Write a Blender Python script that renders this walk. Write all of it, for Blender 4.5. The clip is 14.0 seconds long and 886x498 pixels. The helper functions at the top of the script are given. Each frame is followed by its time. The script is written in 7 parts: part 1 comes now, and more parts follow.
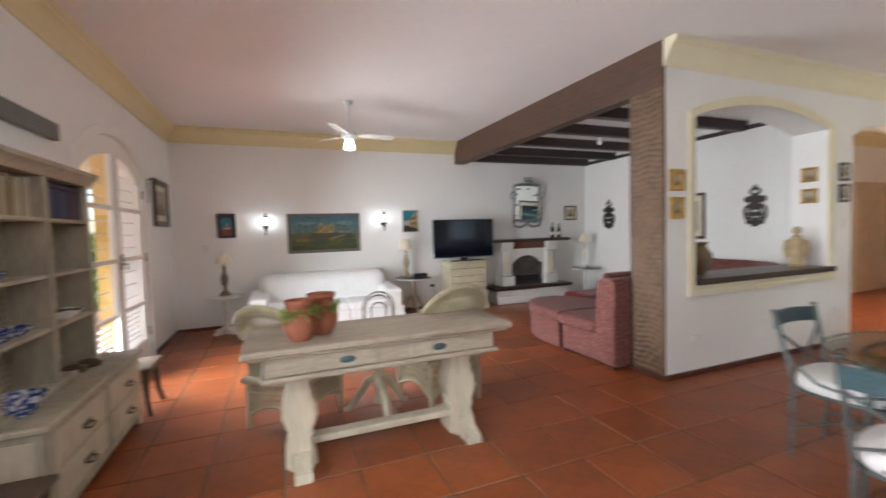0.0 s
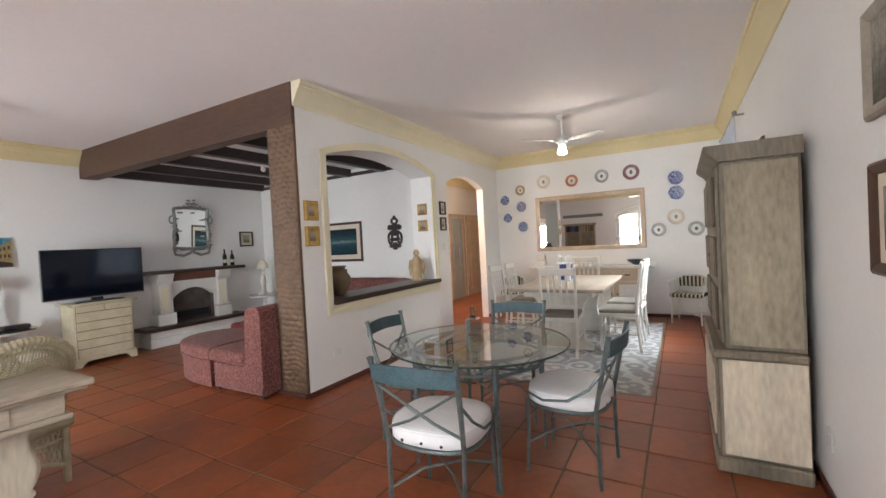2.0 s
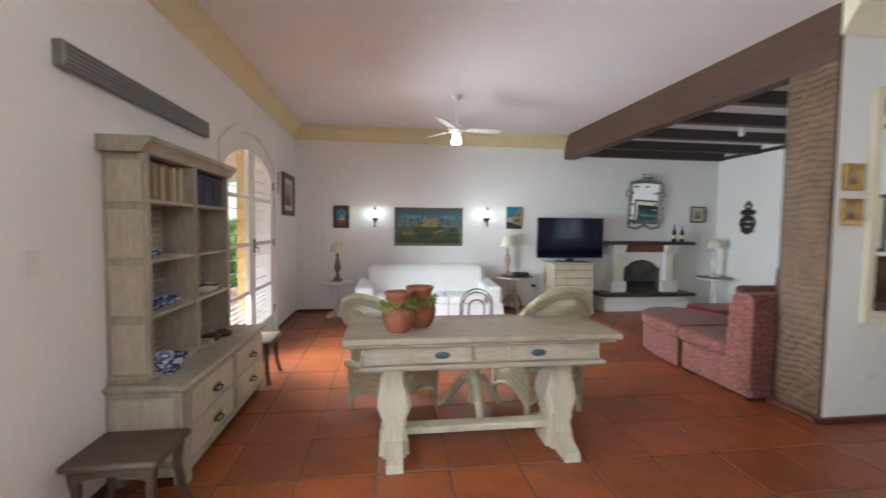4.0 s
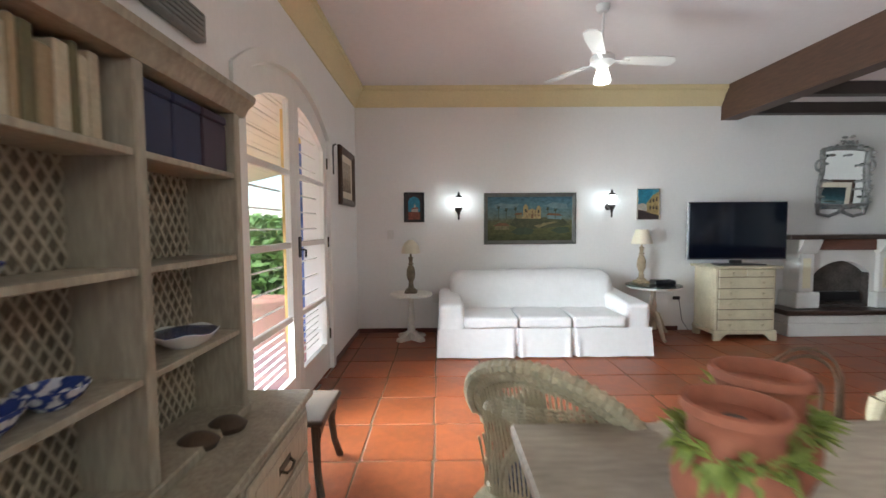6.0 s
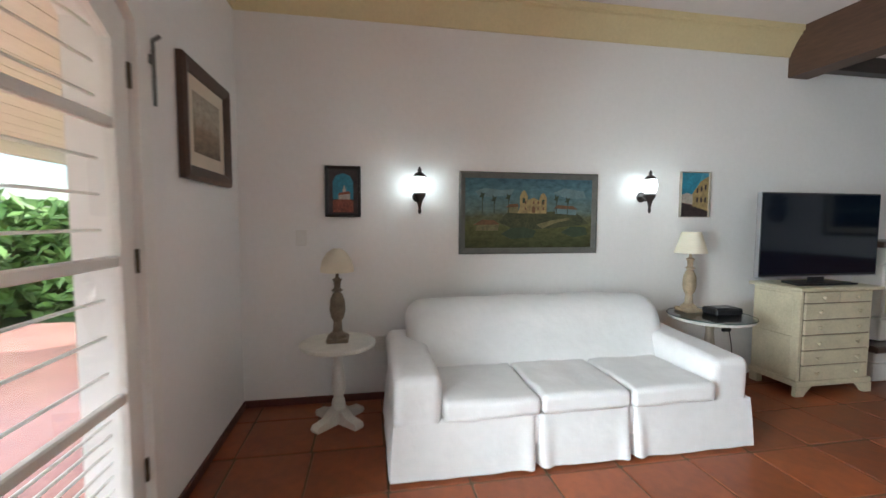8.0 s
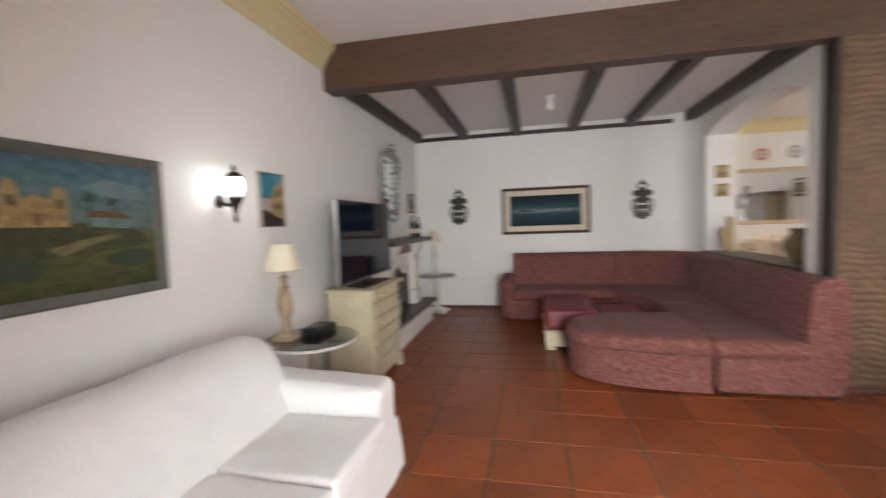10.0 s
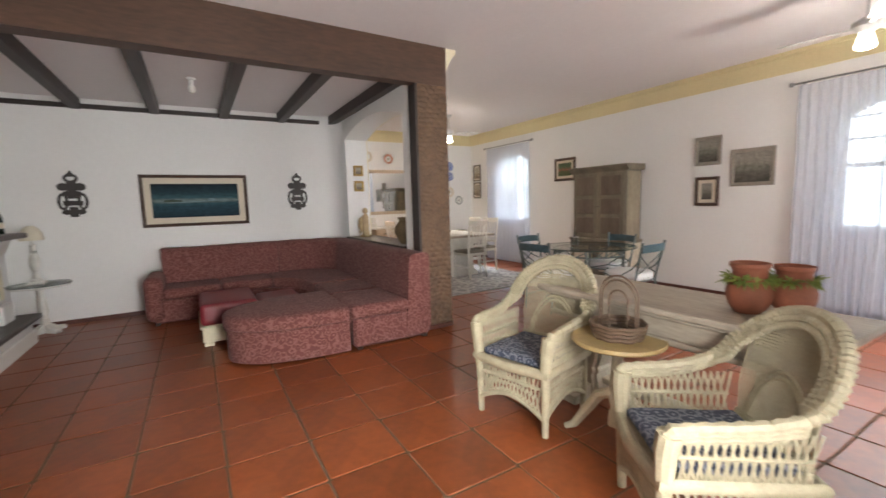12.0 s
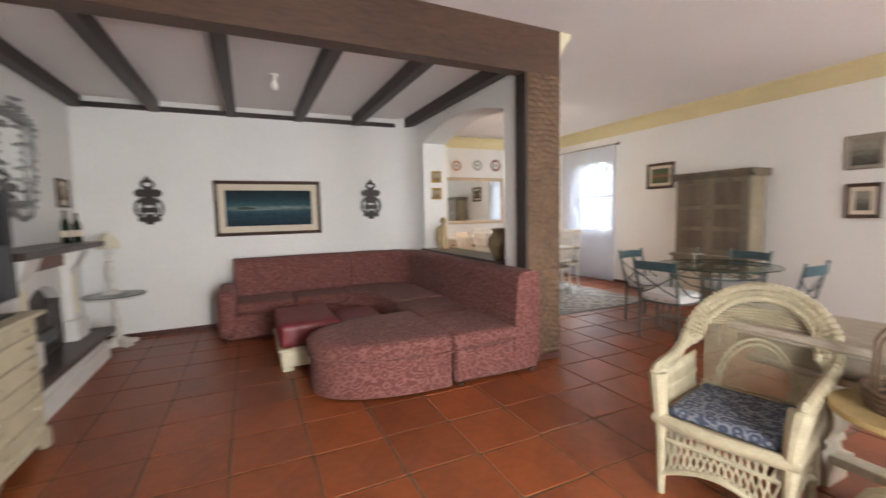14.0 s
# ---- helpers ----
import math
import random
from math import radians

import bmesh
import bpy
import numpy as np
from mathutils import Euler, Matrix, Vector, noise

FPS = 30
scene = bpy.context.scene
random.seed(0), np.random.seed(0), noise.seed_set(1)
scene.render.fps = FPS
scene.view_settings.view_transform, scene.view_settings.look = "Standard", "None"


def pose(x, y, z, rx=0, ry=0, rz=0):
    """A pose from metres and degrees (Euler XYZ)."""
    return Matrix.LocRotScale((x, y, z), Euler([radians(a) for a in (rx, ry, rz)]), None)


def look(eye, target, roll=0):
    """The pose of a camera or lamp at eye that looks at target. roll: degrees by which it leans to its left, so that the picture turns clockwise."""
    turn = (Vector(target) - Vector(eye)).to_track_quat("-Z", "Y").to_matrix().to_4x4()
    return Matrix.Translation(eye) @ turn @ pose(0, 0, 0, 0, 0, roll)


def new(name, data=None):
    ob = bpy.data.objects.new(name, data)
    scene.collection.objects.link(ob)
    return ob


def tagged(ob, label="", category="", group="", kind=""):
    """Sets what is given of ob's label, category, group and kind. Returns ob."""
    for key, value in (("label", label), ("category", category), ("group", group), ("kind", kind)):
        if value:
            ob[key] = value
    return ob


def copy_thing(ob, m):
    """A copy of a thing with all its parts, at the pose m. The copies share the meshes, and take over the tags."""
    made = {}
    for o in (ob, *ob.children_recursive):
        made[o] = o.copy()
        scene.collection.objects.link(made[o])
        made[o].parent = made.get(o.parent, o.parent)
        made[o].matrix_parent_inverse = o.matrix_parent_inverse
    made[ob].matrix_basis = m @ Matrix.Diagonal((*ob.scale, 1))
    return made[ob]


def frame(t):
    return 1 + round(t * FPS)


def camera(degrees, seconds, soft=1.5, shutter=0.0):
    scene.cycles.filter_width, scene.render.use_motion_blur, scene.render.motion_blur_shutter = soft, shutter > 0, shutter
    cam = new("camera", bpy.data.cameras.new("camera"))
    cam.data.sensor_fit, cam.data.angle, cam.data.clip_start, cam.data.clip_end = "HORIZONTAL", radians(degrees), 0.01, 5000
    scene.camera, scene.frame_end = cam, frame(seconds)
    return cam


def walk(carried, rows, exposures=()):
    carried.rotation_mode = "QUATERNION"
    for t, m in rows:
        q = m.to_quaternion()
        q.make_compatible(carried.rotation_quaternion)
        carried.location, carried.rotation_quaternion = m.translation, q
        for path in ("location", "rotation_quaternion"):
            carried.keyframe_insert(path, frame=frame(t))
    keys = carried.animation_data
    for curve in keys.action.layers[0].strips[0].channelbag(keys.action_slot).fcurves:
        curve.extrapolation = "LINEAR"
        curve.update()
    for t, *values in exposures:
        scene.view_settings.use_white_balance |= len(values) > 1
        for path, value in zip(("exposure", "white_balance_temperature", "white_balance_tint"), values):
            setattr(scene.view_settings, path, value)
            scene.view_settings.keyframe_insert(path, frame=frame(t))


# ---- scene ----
cam = camera(93.7, 14.0, shutter=0.4)
PATH = [
    (0, (-0.018, 0.232, 1.484), (0.718, 2.09, 1.391), -1.6),
    (0.2, (0.115, 0.108, 1.484), (1.038, 1.881, 1.409), -1.1),
    (0.5, (0.273, -0.019, 1.484), (1.444, 1.601, 1.415), -1.5),
    (1, (0.374, -0.128, 1.496), (1.859, 1.211, 1.442), -2.4),
    (1.5, (0.419, -0.181, 1.507), (2.09, 0.918, 1.456), -2.9),
    (2, (0.435, -0.22, 1.499), (2.17, 0.775, 1.464), -3.0),
    (2.1, (0.434, -0.226, 1.499), (2.163, 0.778, 1.462), -2.9),
    (2.5, (0.396, -0.222, 1.501), (2.022, 0.942, 1.475), -2.8),
    (3, (0.341, -0.097, 1.486), (1.619, 1.441, 1.459), -1.6),
    (3.5, (0.204, 0.077, 1.485), (0.95, 1.931, 1.416), -0.1),
    (4, (0.018, 0.346, 1.48), (0.282, 2.326, 1.375), 0.6),
    (4.2, (-0.049, 0.469, 1.476), (0.11, 2.46, 1.36), 0.5),
    (6.3, (-0.5, 2.53, 1.388), (-0.483, 4.527, 1.282), -0.4),
    (6.5, (-0.537, 2.727, 1.387), (-0.498, 4.725, 1.287), -0.3),
    (7, (-0.613, 3.254, 1.389), (-0.426, 5.242, 1.276), -0.4),
    (7.2, (-0.62, 3.46, 1.394), (-0.395, 5.443, 1.268), -0.2),
    (9.5, (-0.483, 5.642, 1.452), (0.988, 6.995, 1.368), -1.5),
    (10, (-0.494, 5.72, 1.446), (1.456, 6.15, 1.321), -2.0),
    (10.5, (-0.622, 5.639, 1.461), (1.333, 5.249, 1.302), -2.5),
    (11, (-0.781, 5.556, 1.453), (0.963, 4.599, 1.257), -2.6),
    (11.5, (-0.867, 5.548, 1.447), (0.754, 4.396, 1.229), -2.4),
    (12, (-0.811, 5.585, 1.451), (0.899, 4.573, 1.229), -1.7),
    (12.5, (-0.637, 5.646, 1.459), (1.216, 4.921, 1.256), -0.9),
    (13, (-0.446, 5.725, 1.458), (1.484, 5.23, 1.283), -0.4),
    (13.2, (-0.362, 5.764, 1.45), (1.581, 5.32, 1.282), -0.5),
    (13.5, (-0.193, 5.797, 1.449), (1.753, 5.363, 1.287), -0.9),
    (14, (0.072, 5.826, 1.462), (1.878, 4.984, 1.291), -1.3),
]
EXPOSURES = [(0.0, 1.38, 6450, 9), (1.0, 1.33, 6500, 10), (2.5, 1.33, 6500, 10), (3.5, 1.38, 6350, 7), (4.2, 1.32, 6050, 4), (6.3, 1.28, 6150, 4), (7.2, 1.12, 6150, 3), (9.5, 1.12, 6650, 8),
             (10.0, 1.2, 6950, 12), (11.0, 1.15, 6950, 12), (11.5, 1.0, 6750, 12), (12.0, 1.15, 6900, 12), (12.5, 1.3, 6900, 12), (13.0, 1.25, 6950, 12), (14.0, 1.38, 6900, 12)]
walk(cam, [(t, look(eye, target, roll)) for t, eye, target, roll in PATH], EXPOSURES)


# ---- world and light ----
world = bpy.data.worlds.new("sky")
scene.world = world
world.use_nodes = True
wn = world.node_tree.nodes
sky = wn.new("ShaderNodeTexSky")
sky.sky_type, sky.sun_disc = "NISHITA", False
sky.sun_elevation, sky.sun_rotation = radians(58), radians(60)
wn["Background"].inputs["Strength"].default_value = 0.15
world.node_tree.links.new(sky.outputs[0], wn["Background"].inputs[0])


def lamp(name, kind, m, power, color=(1, 1, 1), size=0.1, size_y=None, **more):
    data = bpy.data.lights.new(name, kind)
    data.energy, data.color = power, color
    if kind == "AREA":
        data.shape, data.size, data.size_y = "RECTANGLE", size, size_y or size
    elif kind == "POINT":
        data.shadow_soft_size = size
    elif kind == "SUN":
        data.angle = size
    ob = new(name, data)
    ob.matrix_world = m
    return ob


lamp("sun", "SUN", look((8, 6, 12), (0, 0, 0)), 4.5, (1, 0.95, 0.87), radians(0.6))
SCONCE, CORRIDOR = 0.5, 40
# daylight of the bright sky before the windows and the verandah
DAY = (0.86, 0.93, 1.0)
lamp("daylight_south_big", "AREA", look((0.38, -0.36, 1.75), (0.38, 0.69, 0.35)), 5, DAY, 1.5, 0.7).data.spread = radians(80)
lamp("sky_behind_big_window", "AREA", look((0.38, -4.0, 3.4), (0.38, -0.9, 1.75)), 20, DAY, 3.0, 1.4)
lamp("daylight_south_small", "AREA", look((6.84, -0.36, 1.75), (6.6, 0.69, 0.35)), 9, DAY, 1.0, 0.7).data.spread = radians(80)
lamp("sky_behind_small_window", "AREA", look((6.84, -4.0, 3.4), (6.84, -0.9, 1.75)), 100, DAY, 2.6, 1.4)
lamp("daylight_french_door", "AREA", look((-1.46, 4.95, 1.10), (6.0, 5.0, -0.35)), 46, (0.90, 0.95, 1.0), 0.75, 1.7).data.spread = radians(118)
lamp("daylight_french_door_south", "AREA", look((-1.66, 1.14, 1.25), (6.0, 0.7, 0.85)), 46, (0.90, 0.95, 1.0), 1.5, 1.9).data.spread = radians(140)
lamp("daylight_verandah", "AREA", look((-6.6, 5.2, 3.5), (-2.5, 5.2, 0.2)), 760, (0.95, 0.97, 1.0), 9.0, 1.5)


# ---- materials ----
def mat(name, color, rough=0.6, metal=0.0, var=0.12, scale=6.0, fine=60.0, bump=0.15, dark=None, stretch=None, spec=None, sheen=0.0, by_object=0.0, dist=0.004):
    """A surface with broad stains and fine grain, both in colour and relief."""
    m = bpy.data.materials.new(name)
    m.use_nodes = True
    nt = m.node_tree
    n, ln = nt.nodes, nt.links
    b = n["Principled BSDF"]
    b.inputs["Roughness"].default_value, b.inputs["Metallic"].default_value = rough, metal
    if spec is not None:
        b.inputs["Specular IOR Level"].default_value = spec
    if sheen:
        b.inputs["Sheen Weight"].default_value = sheen
    co = n.new("ShaderNodeTexCoord")
    mp = n.new("ShaderNodeMapping")
    mp.inputs["Scale"].default_value = stretch or (1, 1, 1)
    ln.new(co.outputs["Object"], mp.inputs[0])
    n1, n2 = n.new("ShaderNodeTexNoise"), n.new("ShaderNodeTexNoise")
    n1.inputs["Scale"].default_value, n2.inputs["Scale"].default_value = scale, fine
    n1.inputs["Detail"].default_value, n2.inputs["Detail"].default_value = 4, 6
    ln.new(mp.outputs[0], n1.inputs["Vector"])
    ln.new(mp.outputs[0], n2.inputs["Vector"])
    mix = n.new("ShaderNodeMath")
    mix.operation = "MULTIPLY_ADD"
    mix.inputs[1].default_value = 0.45
    ln.new(n2.outputs["Fac"], mix.inputs[0])
    half = n.new("ShaderNodeMath")
    half.operation = "MULTIPLY"
    half.inputs[1].default_value = 0.55
    ln.new(n1.outputs["Fac"], half.inputs[0])
    ln.new(half.outputs[0], mix.inputs[2])
    ramp = n.new("ShaderNodeValToRGB")
    ramp.color_ramp.elements[0].position, ramp.color_ramp.elements[1].position = 0.32, 0.68
    lo = dark or tuple(c * (1 - var * 1.6) for c in color)
    ramp.color_ramp.elements[0].color = (*lo, 1)
    ramp.color_ramp.elements[1].color = (*(min(1, c * (1 + var * 0.5)) for c in color), 1)
    ln.new(mix.outputs[0], ramp.inputs[0])
    out = ramp.outputs[0]
    if by_object:
        info = n.new("ShaderNodeObjectInfo")
        rng = n.new("ShaderNodeMapRange")
        rng.inputs["To Min"].default_value, rng.inputs["To Max"].default_value = 1 - by_object, 1 + by_object
        ln.new(info.outputs["Random"], rng.inputs["Value"])
        hsv = n.new("ShaderNodeHueSaturation")
        ln.new(rng.outputs[0], hsv.inputs["Value"])
        ln.new(out, hsv.inputs["Color"])
        out = hsv.outputs[0]
    ln.new(out, b.inputs["Base Color"])
    rr = n.new("ShaderNodeMapRange")
    rr.inputs["To Min"].default_value, rr.inputs["To Max"].default_value = max(0.002, rough - min(0.08, rough * 0.4)), min(1, rough + min(0.1, rough * 0.5))
    ln.new(mix.outputs[0], rr.inputs["Value"])
    ln.new(rr.outputs[0], b.inputs["Roughness"])
    if bump:
        bp = n.new("ShaderNodeBump")
        bp.inputs["Strength"].default_value, bp.inputs["Distance"].default_value = bump, dist
        ln.new(mix.outputs[0], bp.inputs["Height"])
        ln.new(bp.outputs[0], b.inputs["Normal"])
    return m


def glass(name, color=(1, 1, 1), rough=0.0, clear=0.88, ior=1.5):
    """A thin pane: mostly clear, with a true reflection by the angle."""
    m = bpy.data.materials.new(name)
    m.use_nodes = True
    n, ln = m.node_tree.nodes, m.node_tree.links
    n.clear()
    o, mx = n.new("ShaderNodeOutputMaterial"), n.new("ShaderNodeMixShader")
    t, g, f = n.new("ShaderNodeBsdfTransparent"), n.new("ShaderNodeBsdfGlossy"), n.new("ShaderNodeFresnel")
    t.inputs[0].default_value = (*(c * clear for c in color), 1)
    g.inputs["Roughness"].default_value = rough
    f.inputs[0].default_value = ior
    ln.new(f.outputs[0], mx.inputs[0])
    ln.new(t.outputs[0], mx.inputs[1])
    ln.new(g.outputs[0], mx.inputs[2])
    ln.new(mx.outputs[0], o.inputs[0])
    return m


def glow(name, color, strength):
    m = bpy.data.materials.new(name)
    m.use_nodes = True
    b = m.node_tree.nodes["Principled BSDF"]
    b.inputs["Base Color"].default_value = (*color, 1)
    b.inputs["Emission Color"].default_value = (*color, 1)
    b.inputs["Emission Strength"].default_value = strength
    return m


def sheer(name, color, see):
    """Thin cloth: light passes, the weave scatters."""
    m = bpy.data.materials.new(name)
    m.use_nodes = True
    n, ln = m.node_tree.nodes, m.node_tree.links
    n.clear()
    o = n.new("ShaderNodeOutputMaterial")
    t, d, tl = n.new("ShaderNodeBsdfTransparent"), n.new("ShaderNodeBsdfDiffuse"), n.new("ShaderNodeBsdfTranslucent")
    a, b2 = n.new("ShaderNodeMixShader"), n.new("ShaderNodeMixShader")
    d.inputs[0].default_value = tl.inputs[0].default_value = (*color, 1)
    w = n.new("ShaderNodeTexNoise")
    w.inputs["Scale"].default_value = 40
    rng = n.new("ShaderNodeMapRange")
    rng.inputs["To Min"].default_value, rng.inputs["To Max"].default_value = 1 - see - 0.12, 1 - see + 0.12
    ln.new(w.outputs["Fac"], rng.inputs["Value"])
    a.inputs[0].default_value = 0.55
    ln.new(d.outputs[0], a.inputs[1])
    ln.new(tl.outputs[0], a.inputs[2])
    ln.new(rng.outputs[0], b2.inputs[0])
    ln.new(t.outputs[0], b2.inputs[1])
    ln.new(a.outputs[0], b2.inputs[2])
    ln.new(b2.outputs[0], o.inputs[0])
    return m


PLASTER = mat("white_plaster", (0.80, 0.79, 0.77), 0.75, var=0.03, scale=1.2, fine=25, bump=0.18, dist=0.006)
CEILING = mat("ceiling_paint", (0.80, 0.76, 0.75), 0.7, var=0.03, scale=0.8, fine=18, bump=0.08)
CREAM = mat("cream_moulding_paint", (0.72, 0.62, 0.36), 0.55, var=0.06, scale=2, fine=40, bump=0.06)
CREAM_PALE = mat("pale_cream_trim", (0.78, 0.72, 0.53), 0.5, var=0.05, scale=3, fine=40, bump=0.05)
BEAM = mat("dark_stained_beam", (0.098, 0.050, 0.031), 0.5, var=0.35, scale=3, fine=40, bump=0.5, stretch=(1, 0.2, 1), dist=0.008)
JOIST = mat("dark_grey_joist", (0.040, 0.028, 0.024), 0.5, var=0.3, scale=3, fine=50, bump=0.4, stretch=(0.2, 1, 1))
ADZED = mat("adzed_post_wood", (0.150, 0.084, 0.044), 0.55, var=0.35, scale=8, fine=60, bump=0.5, dist=0.006)
DARKWOOD = mat("dark_polished_wood", (0.05, 0.028, 0.02), 0.35, var=0.3, scale=5, fine=70, bump=0.2)
GROUT = mat("grey_green_grout", (0.13, 0.088, 0.052), 0.9, var=0.25, scale=8, fine=90, bump=0.5)
TILE = mat("waxed_terracotta_tile", (0.270, 0.068, 0.020), 0.36, var=0.26, scale=3.0, fine=16, bump=0.025, by_object=0.2, dist=0.002)
TILE_REST = mat("waxed_terracotta_far", (0.27, 0.068, 0.021), 0.36, var=0.24, scale=2.2, fine=16, bump=0.025, dist=0.002)
SKIRT = mat("red_brown_skirting", (0.10, 0.030, 0.020), 0.4, var=0.2, scale=6, fine=60, bump=0.1)
WHITEWOOD = mat("white_painted_wood", (0.80, 0.79, 0.75), 0.42, var=0.05, scale=5, fine=60, bump=0.12)


# ---- geometry helpers ----
class G:
    """Collects vertices and faces of one mesh."""

    def __init__(self):
        self.v, self.f = [], []

    def add(self, verts, faces):
        k = len(self.v)
        self.v += [tuple(p) for p in verts]
        self.f += [tuple(i + k for i in q) for q in faces]
        return self

    def box(self, x0, y0, z0, x1, y1, z1, b=0.004):
        lo, hi = (min(x0, x1), min(y0, y1), min(z0, z1)), (max(x0, x1), max(y0, y1), max(z0, z1))
        b = min(b, *(0.45 * (h - l) for l, h in zip(lo, hi)))
        if b <= 0:
            return self.add([(x, y, z) for x in (lo[0], hi[0]) for y in (lo[1], hi[1]) for z in (lo[2], hi[2])],
                            [(0, 1, 3, 2), (4, 6, 7, 5), (0, 4, 5, 1), (2, 3, 7, 6), (0, 2, 6, 4), (1, 5, 7, 3)])
        verts, idx = [], {}
        for sx in (0, 1):
            for sy in (0, 1):
                for sz in (0, 1):
                    s = (sx, sy, sz)
                    for a in range(3):
                        p = [(hi[c] if s[c] else lo[c]) + (0 if c == a else (-b if s[c] else b)) for c in range(3)]
                        idx[s, a] = len(verts)
                        verts.append(p)
        faces = []
        for a in range(3):
            c, d = (a + 1) % 3, (a + 2) % 3
            for s in (0, 1):
                q = []
                for u, w in ((0, 0), (1, 0), (1, 1), (0, 1)):
                    k = [0, 0, 0]
                    k[a], k[c], k[d] = s, u, w
                    q.append(idx[tuple(k), a])
                faces.append(q if s else q[::-1])
            for u in (0, 1):
                for w in (0, 1):
                    k0, k1 = [0, 0, 0], [0, 0, 0]
                    k0[c] = k1[c] = u
                    k0[d] = k1[d] = w
                    k1[a] = 1
                    q = [idx[tuple(k0), c], idx[tuple(k1), c], idx[tuple(k1), d], idx[tuple(k0), d]]
                    faces.append(q if u == w else q[::-1])
        for s in [(x, y, z) for x in (0, 1) for y in (0, 1) for z in (0, 1)]:
            q = [idx[s, 0], idx[s, 1], idx[s, 2]]
            faces.append(q if sum(s) % 2 else q[::-1])
        return self.add(verts, faces)

    def rbox(self, x0, y0, z0, x1, y1, z1, r=0.05, n=8, warp=None):
        c = Vector(((x0 + x1) / 2, (y0 + y1) / 2, (z0 + z1) / 2))
        h = Vector((abs(x1 - x0) / 2, abs(y1 - y0) / 2, abs(z1 - z0) / 2))
        r = min(r, h.x, h.y, h.z)
        seen, base = {}, len(self.v)
        for a in range(3):
            p, q = (a + 1) % 3, (a + 2) % 3

            def steps(hh):
                inner = hh - r
                edge = [inner + r * math.tan(math.pi / 4 * k / 3) for k in range(4)]
                mid = [inner * (2 * k / n - 1) for k in range(1, n)] if inner > 1e-6 else []
                return [-e for e in reversed(edge)] + mid + edge
            us, ws = steps(h[p]), steps(h[q])
            for s in (-1, 1):
                verts, faces = [], []
                for u in us:
                    for w in ws:
                        pt = Vector((0, 0, 0))
                        pt[a], pt[p], pt[q] = s * h[a], u, w
                        inner = Vector([max(-(h[i] - r), min(h[i] - r, pt[i])) for i in range(3)])
                        d = pt - inner
                        pt = inner + d.normalized() * r
                        if warp:
                            pt = warp(pt, h)
                        verts.append(pt + c)
                m = len(ws)
                for i in range(len(us) - 1):
                    for j in range(m - 1):
                        f = (i * m + j, (i + 1) * m + j, (i + 1) * m + j + 1, i * m + j + 1)
                        faces.append(f if s > 0 else f[::-1])
                ids = []
                for p_ in verts:
                    key = (round(p_[0], 5), round(p_[1], 5), round(p_[2], 5))
                    if key not in seen:
                        seen[key] = len(self.v)
                        self.v.append(tuple(p_))
                    ids.append(seen[key])
                for f in faces:
                    q_ = [ids[i] for i in f]
                    q_ = [k for i, k in enumerate(q_) if k != q_[i - 1]]
                    if len(q_) > 2:
                        self.f.append(tuple(q_))
        return self

    def tube(self, pts, r, seg=8, closed=False, cap=True, flat=1.0):
        pts = [Vector(p) for p in pts]
        n = len(pts)
        rs = r if isinstance(r, (list, tuple)) else [r] * n
        verts, faces, up = [], [], None
        for i, p in enumerate(pts):
            a = pts[i - 1] if i or closed else p
            b = pts[(i + 1) % n] if i < n - 1 or closed else p
            t = (b - a).normalized() if (b - a).length > 1e-9 else Vector((0, 0, 1))
            if up is None:
                up = Vector((0, 0, 1)) if abs(t.z) < 0.9 else Vector((0, 1, 0))
            side = t.cross(up).normalized()
            up = side.cross(t).normalized()
            for k in range(seg):
                w = 2 * math.pi * k / seg
                verts.append(p + side * math.cos(w) * rs[i] + up * math.sin(w) * rs[i] * flat)
        for i in range(n if closed else n - 1):
            j = (i + 1) % n
            for k in range(seg):
                l = (k + 1) % seg
                faces.append((i * seg + k, i * seg + l, j * seg + l, j * seg + k))
        if cap and not closed:
            faces += [tuple(range(seg))[::-1], tuple(range((n - 1) * seg, n * seg))]
        return self.add(verts, faces)

    def lathe(self, prof, cx=0, cy=0, cz=0, seg=20, sx=1, sy=1):
        verts, faces = [], []
        for r, z in prof:
            for k in range(seg):
                w = 2 * math.pi * k / seg
                verts.append((cx + r * sx * math.cos(w), cy + r * sy * math.sin(w), cz + z))
        for i in range(len(prof) - 1):
            for k in range(seg):
                l = (k + 1) % seg
                faces.append((i * seg + k, i * seg + l, (i + 1) * seg + l, (i + 1) * seg + k))
        faces += [tuple(range(seg))[::-1], tuple(range((len(prof) - 1) * seg, len(prof) * seg))]
        return self.add(verts, faces)

    def prism(self, poly, axis, a, b):
        """A flat outline carried from a to b along an axis; the outline gives the other two coordinates in order."""
        n = len(poly)
        put = {"x": lambda u, w, d: (d, u, w), "y": lambda u, w, d: (u, d, w), "z": lambda u, w, d: (u, w, d)}[axis]
        area = sum(poly[i][0] * poly[(i + 1) % n][1] - poly[(i + 1) % n][0] * poly[i][1] for i in range(n))
        if (area < 0) != (axis == "y"):
            poly = poly[::-1]
        a, b = min(a, b), max(a, b)
        verts = [put(u, w, a) for u, w in poly] + [put(u, w, b) for u, w in poly]
        faces = [tuple(range(n))[::-1], tuple(range(n, 2 * n))]
        faces += [(i, (i + 1) % n, n + (i + 1) % n, n + i) for i in range(n)]
        return self.add(verts, faces)

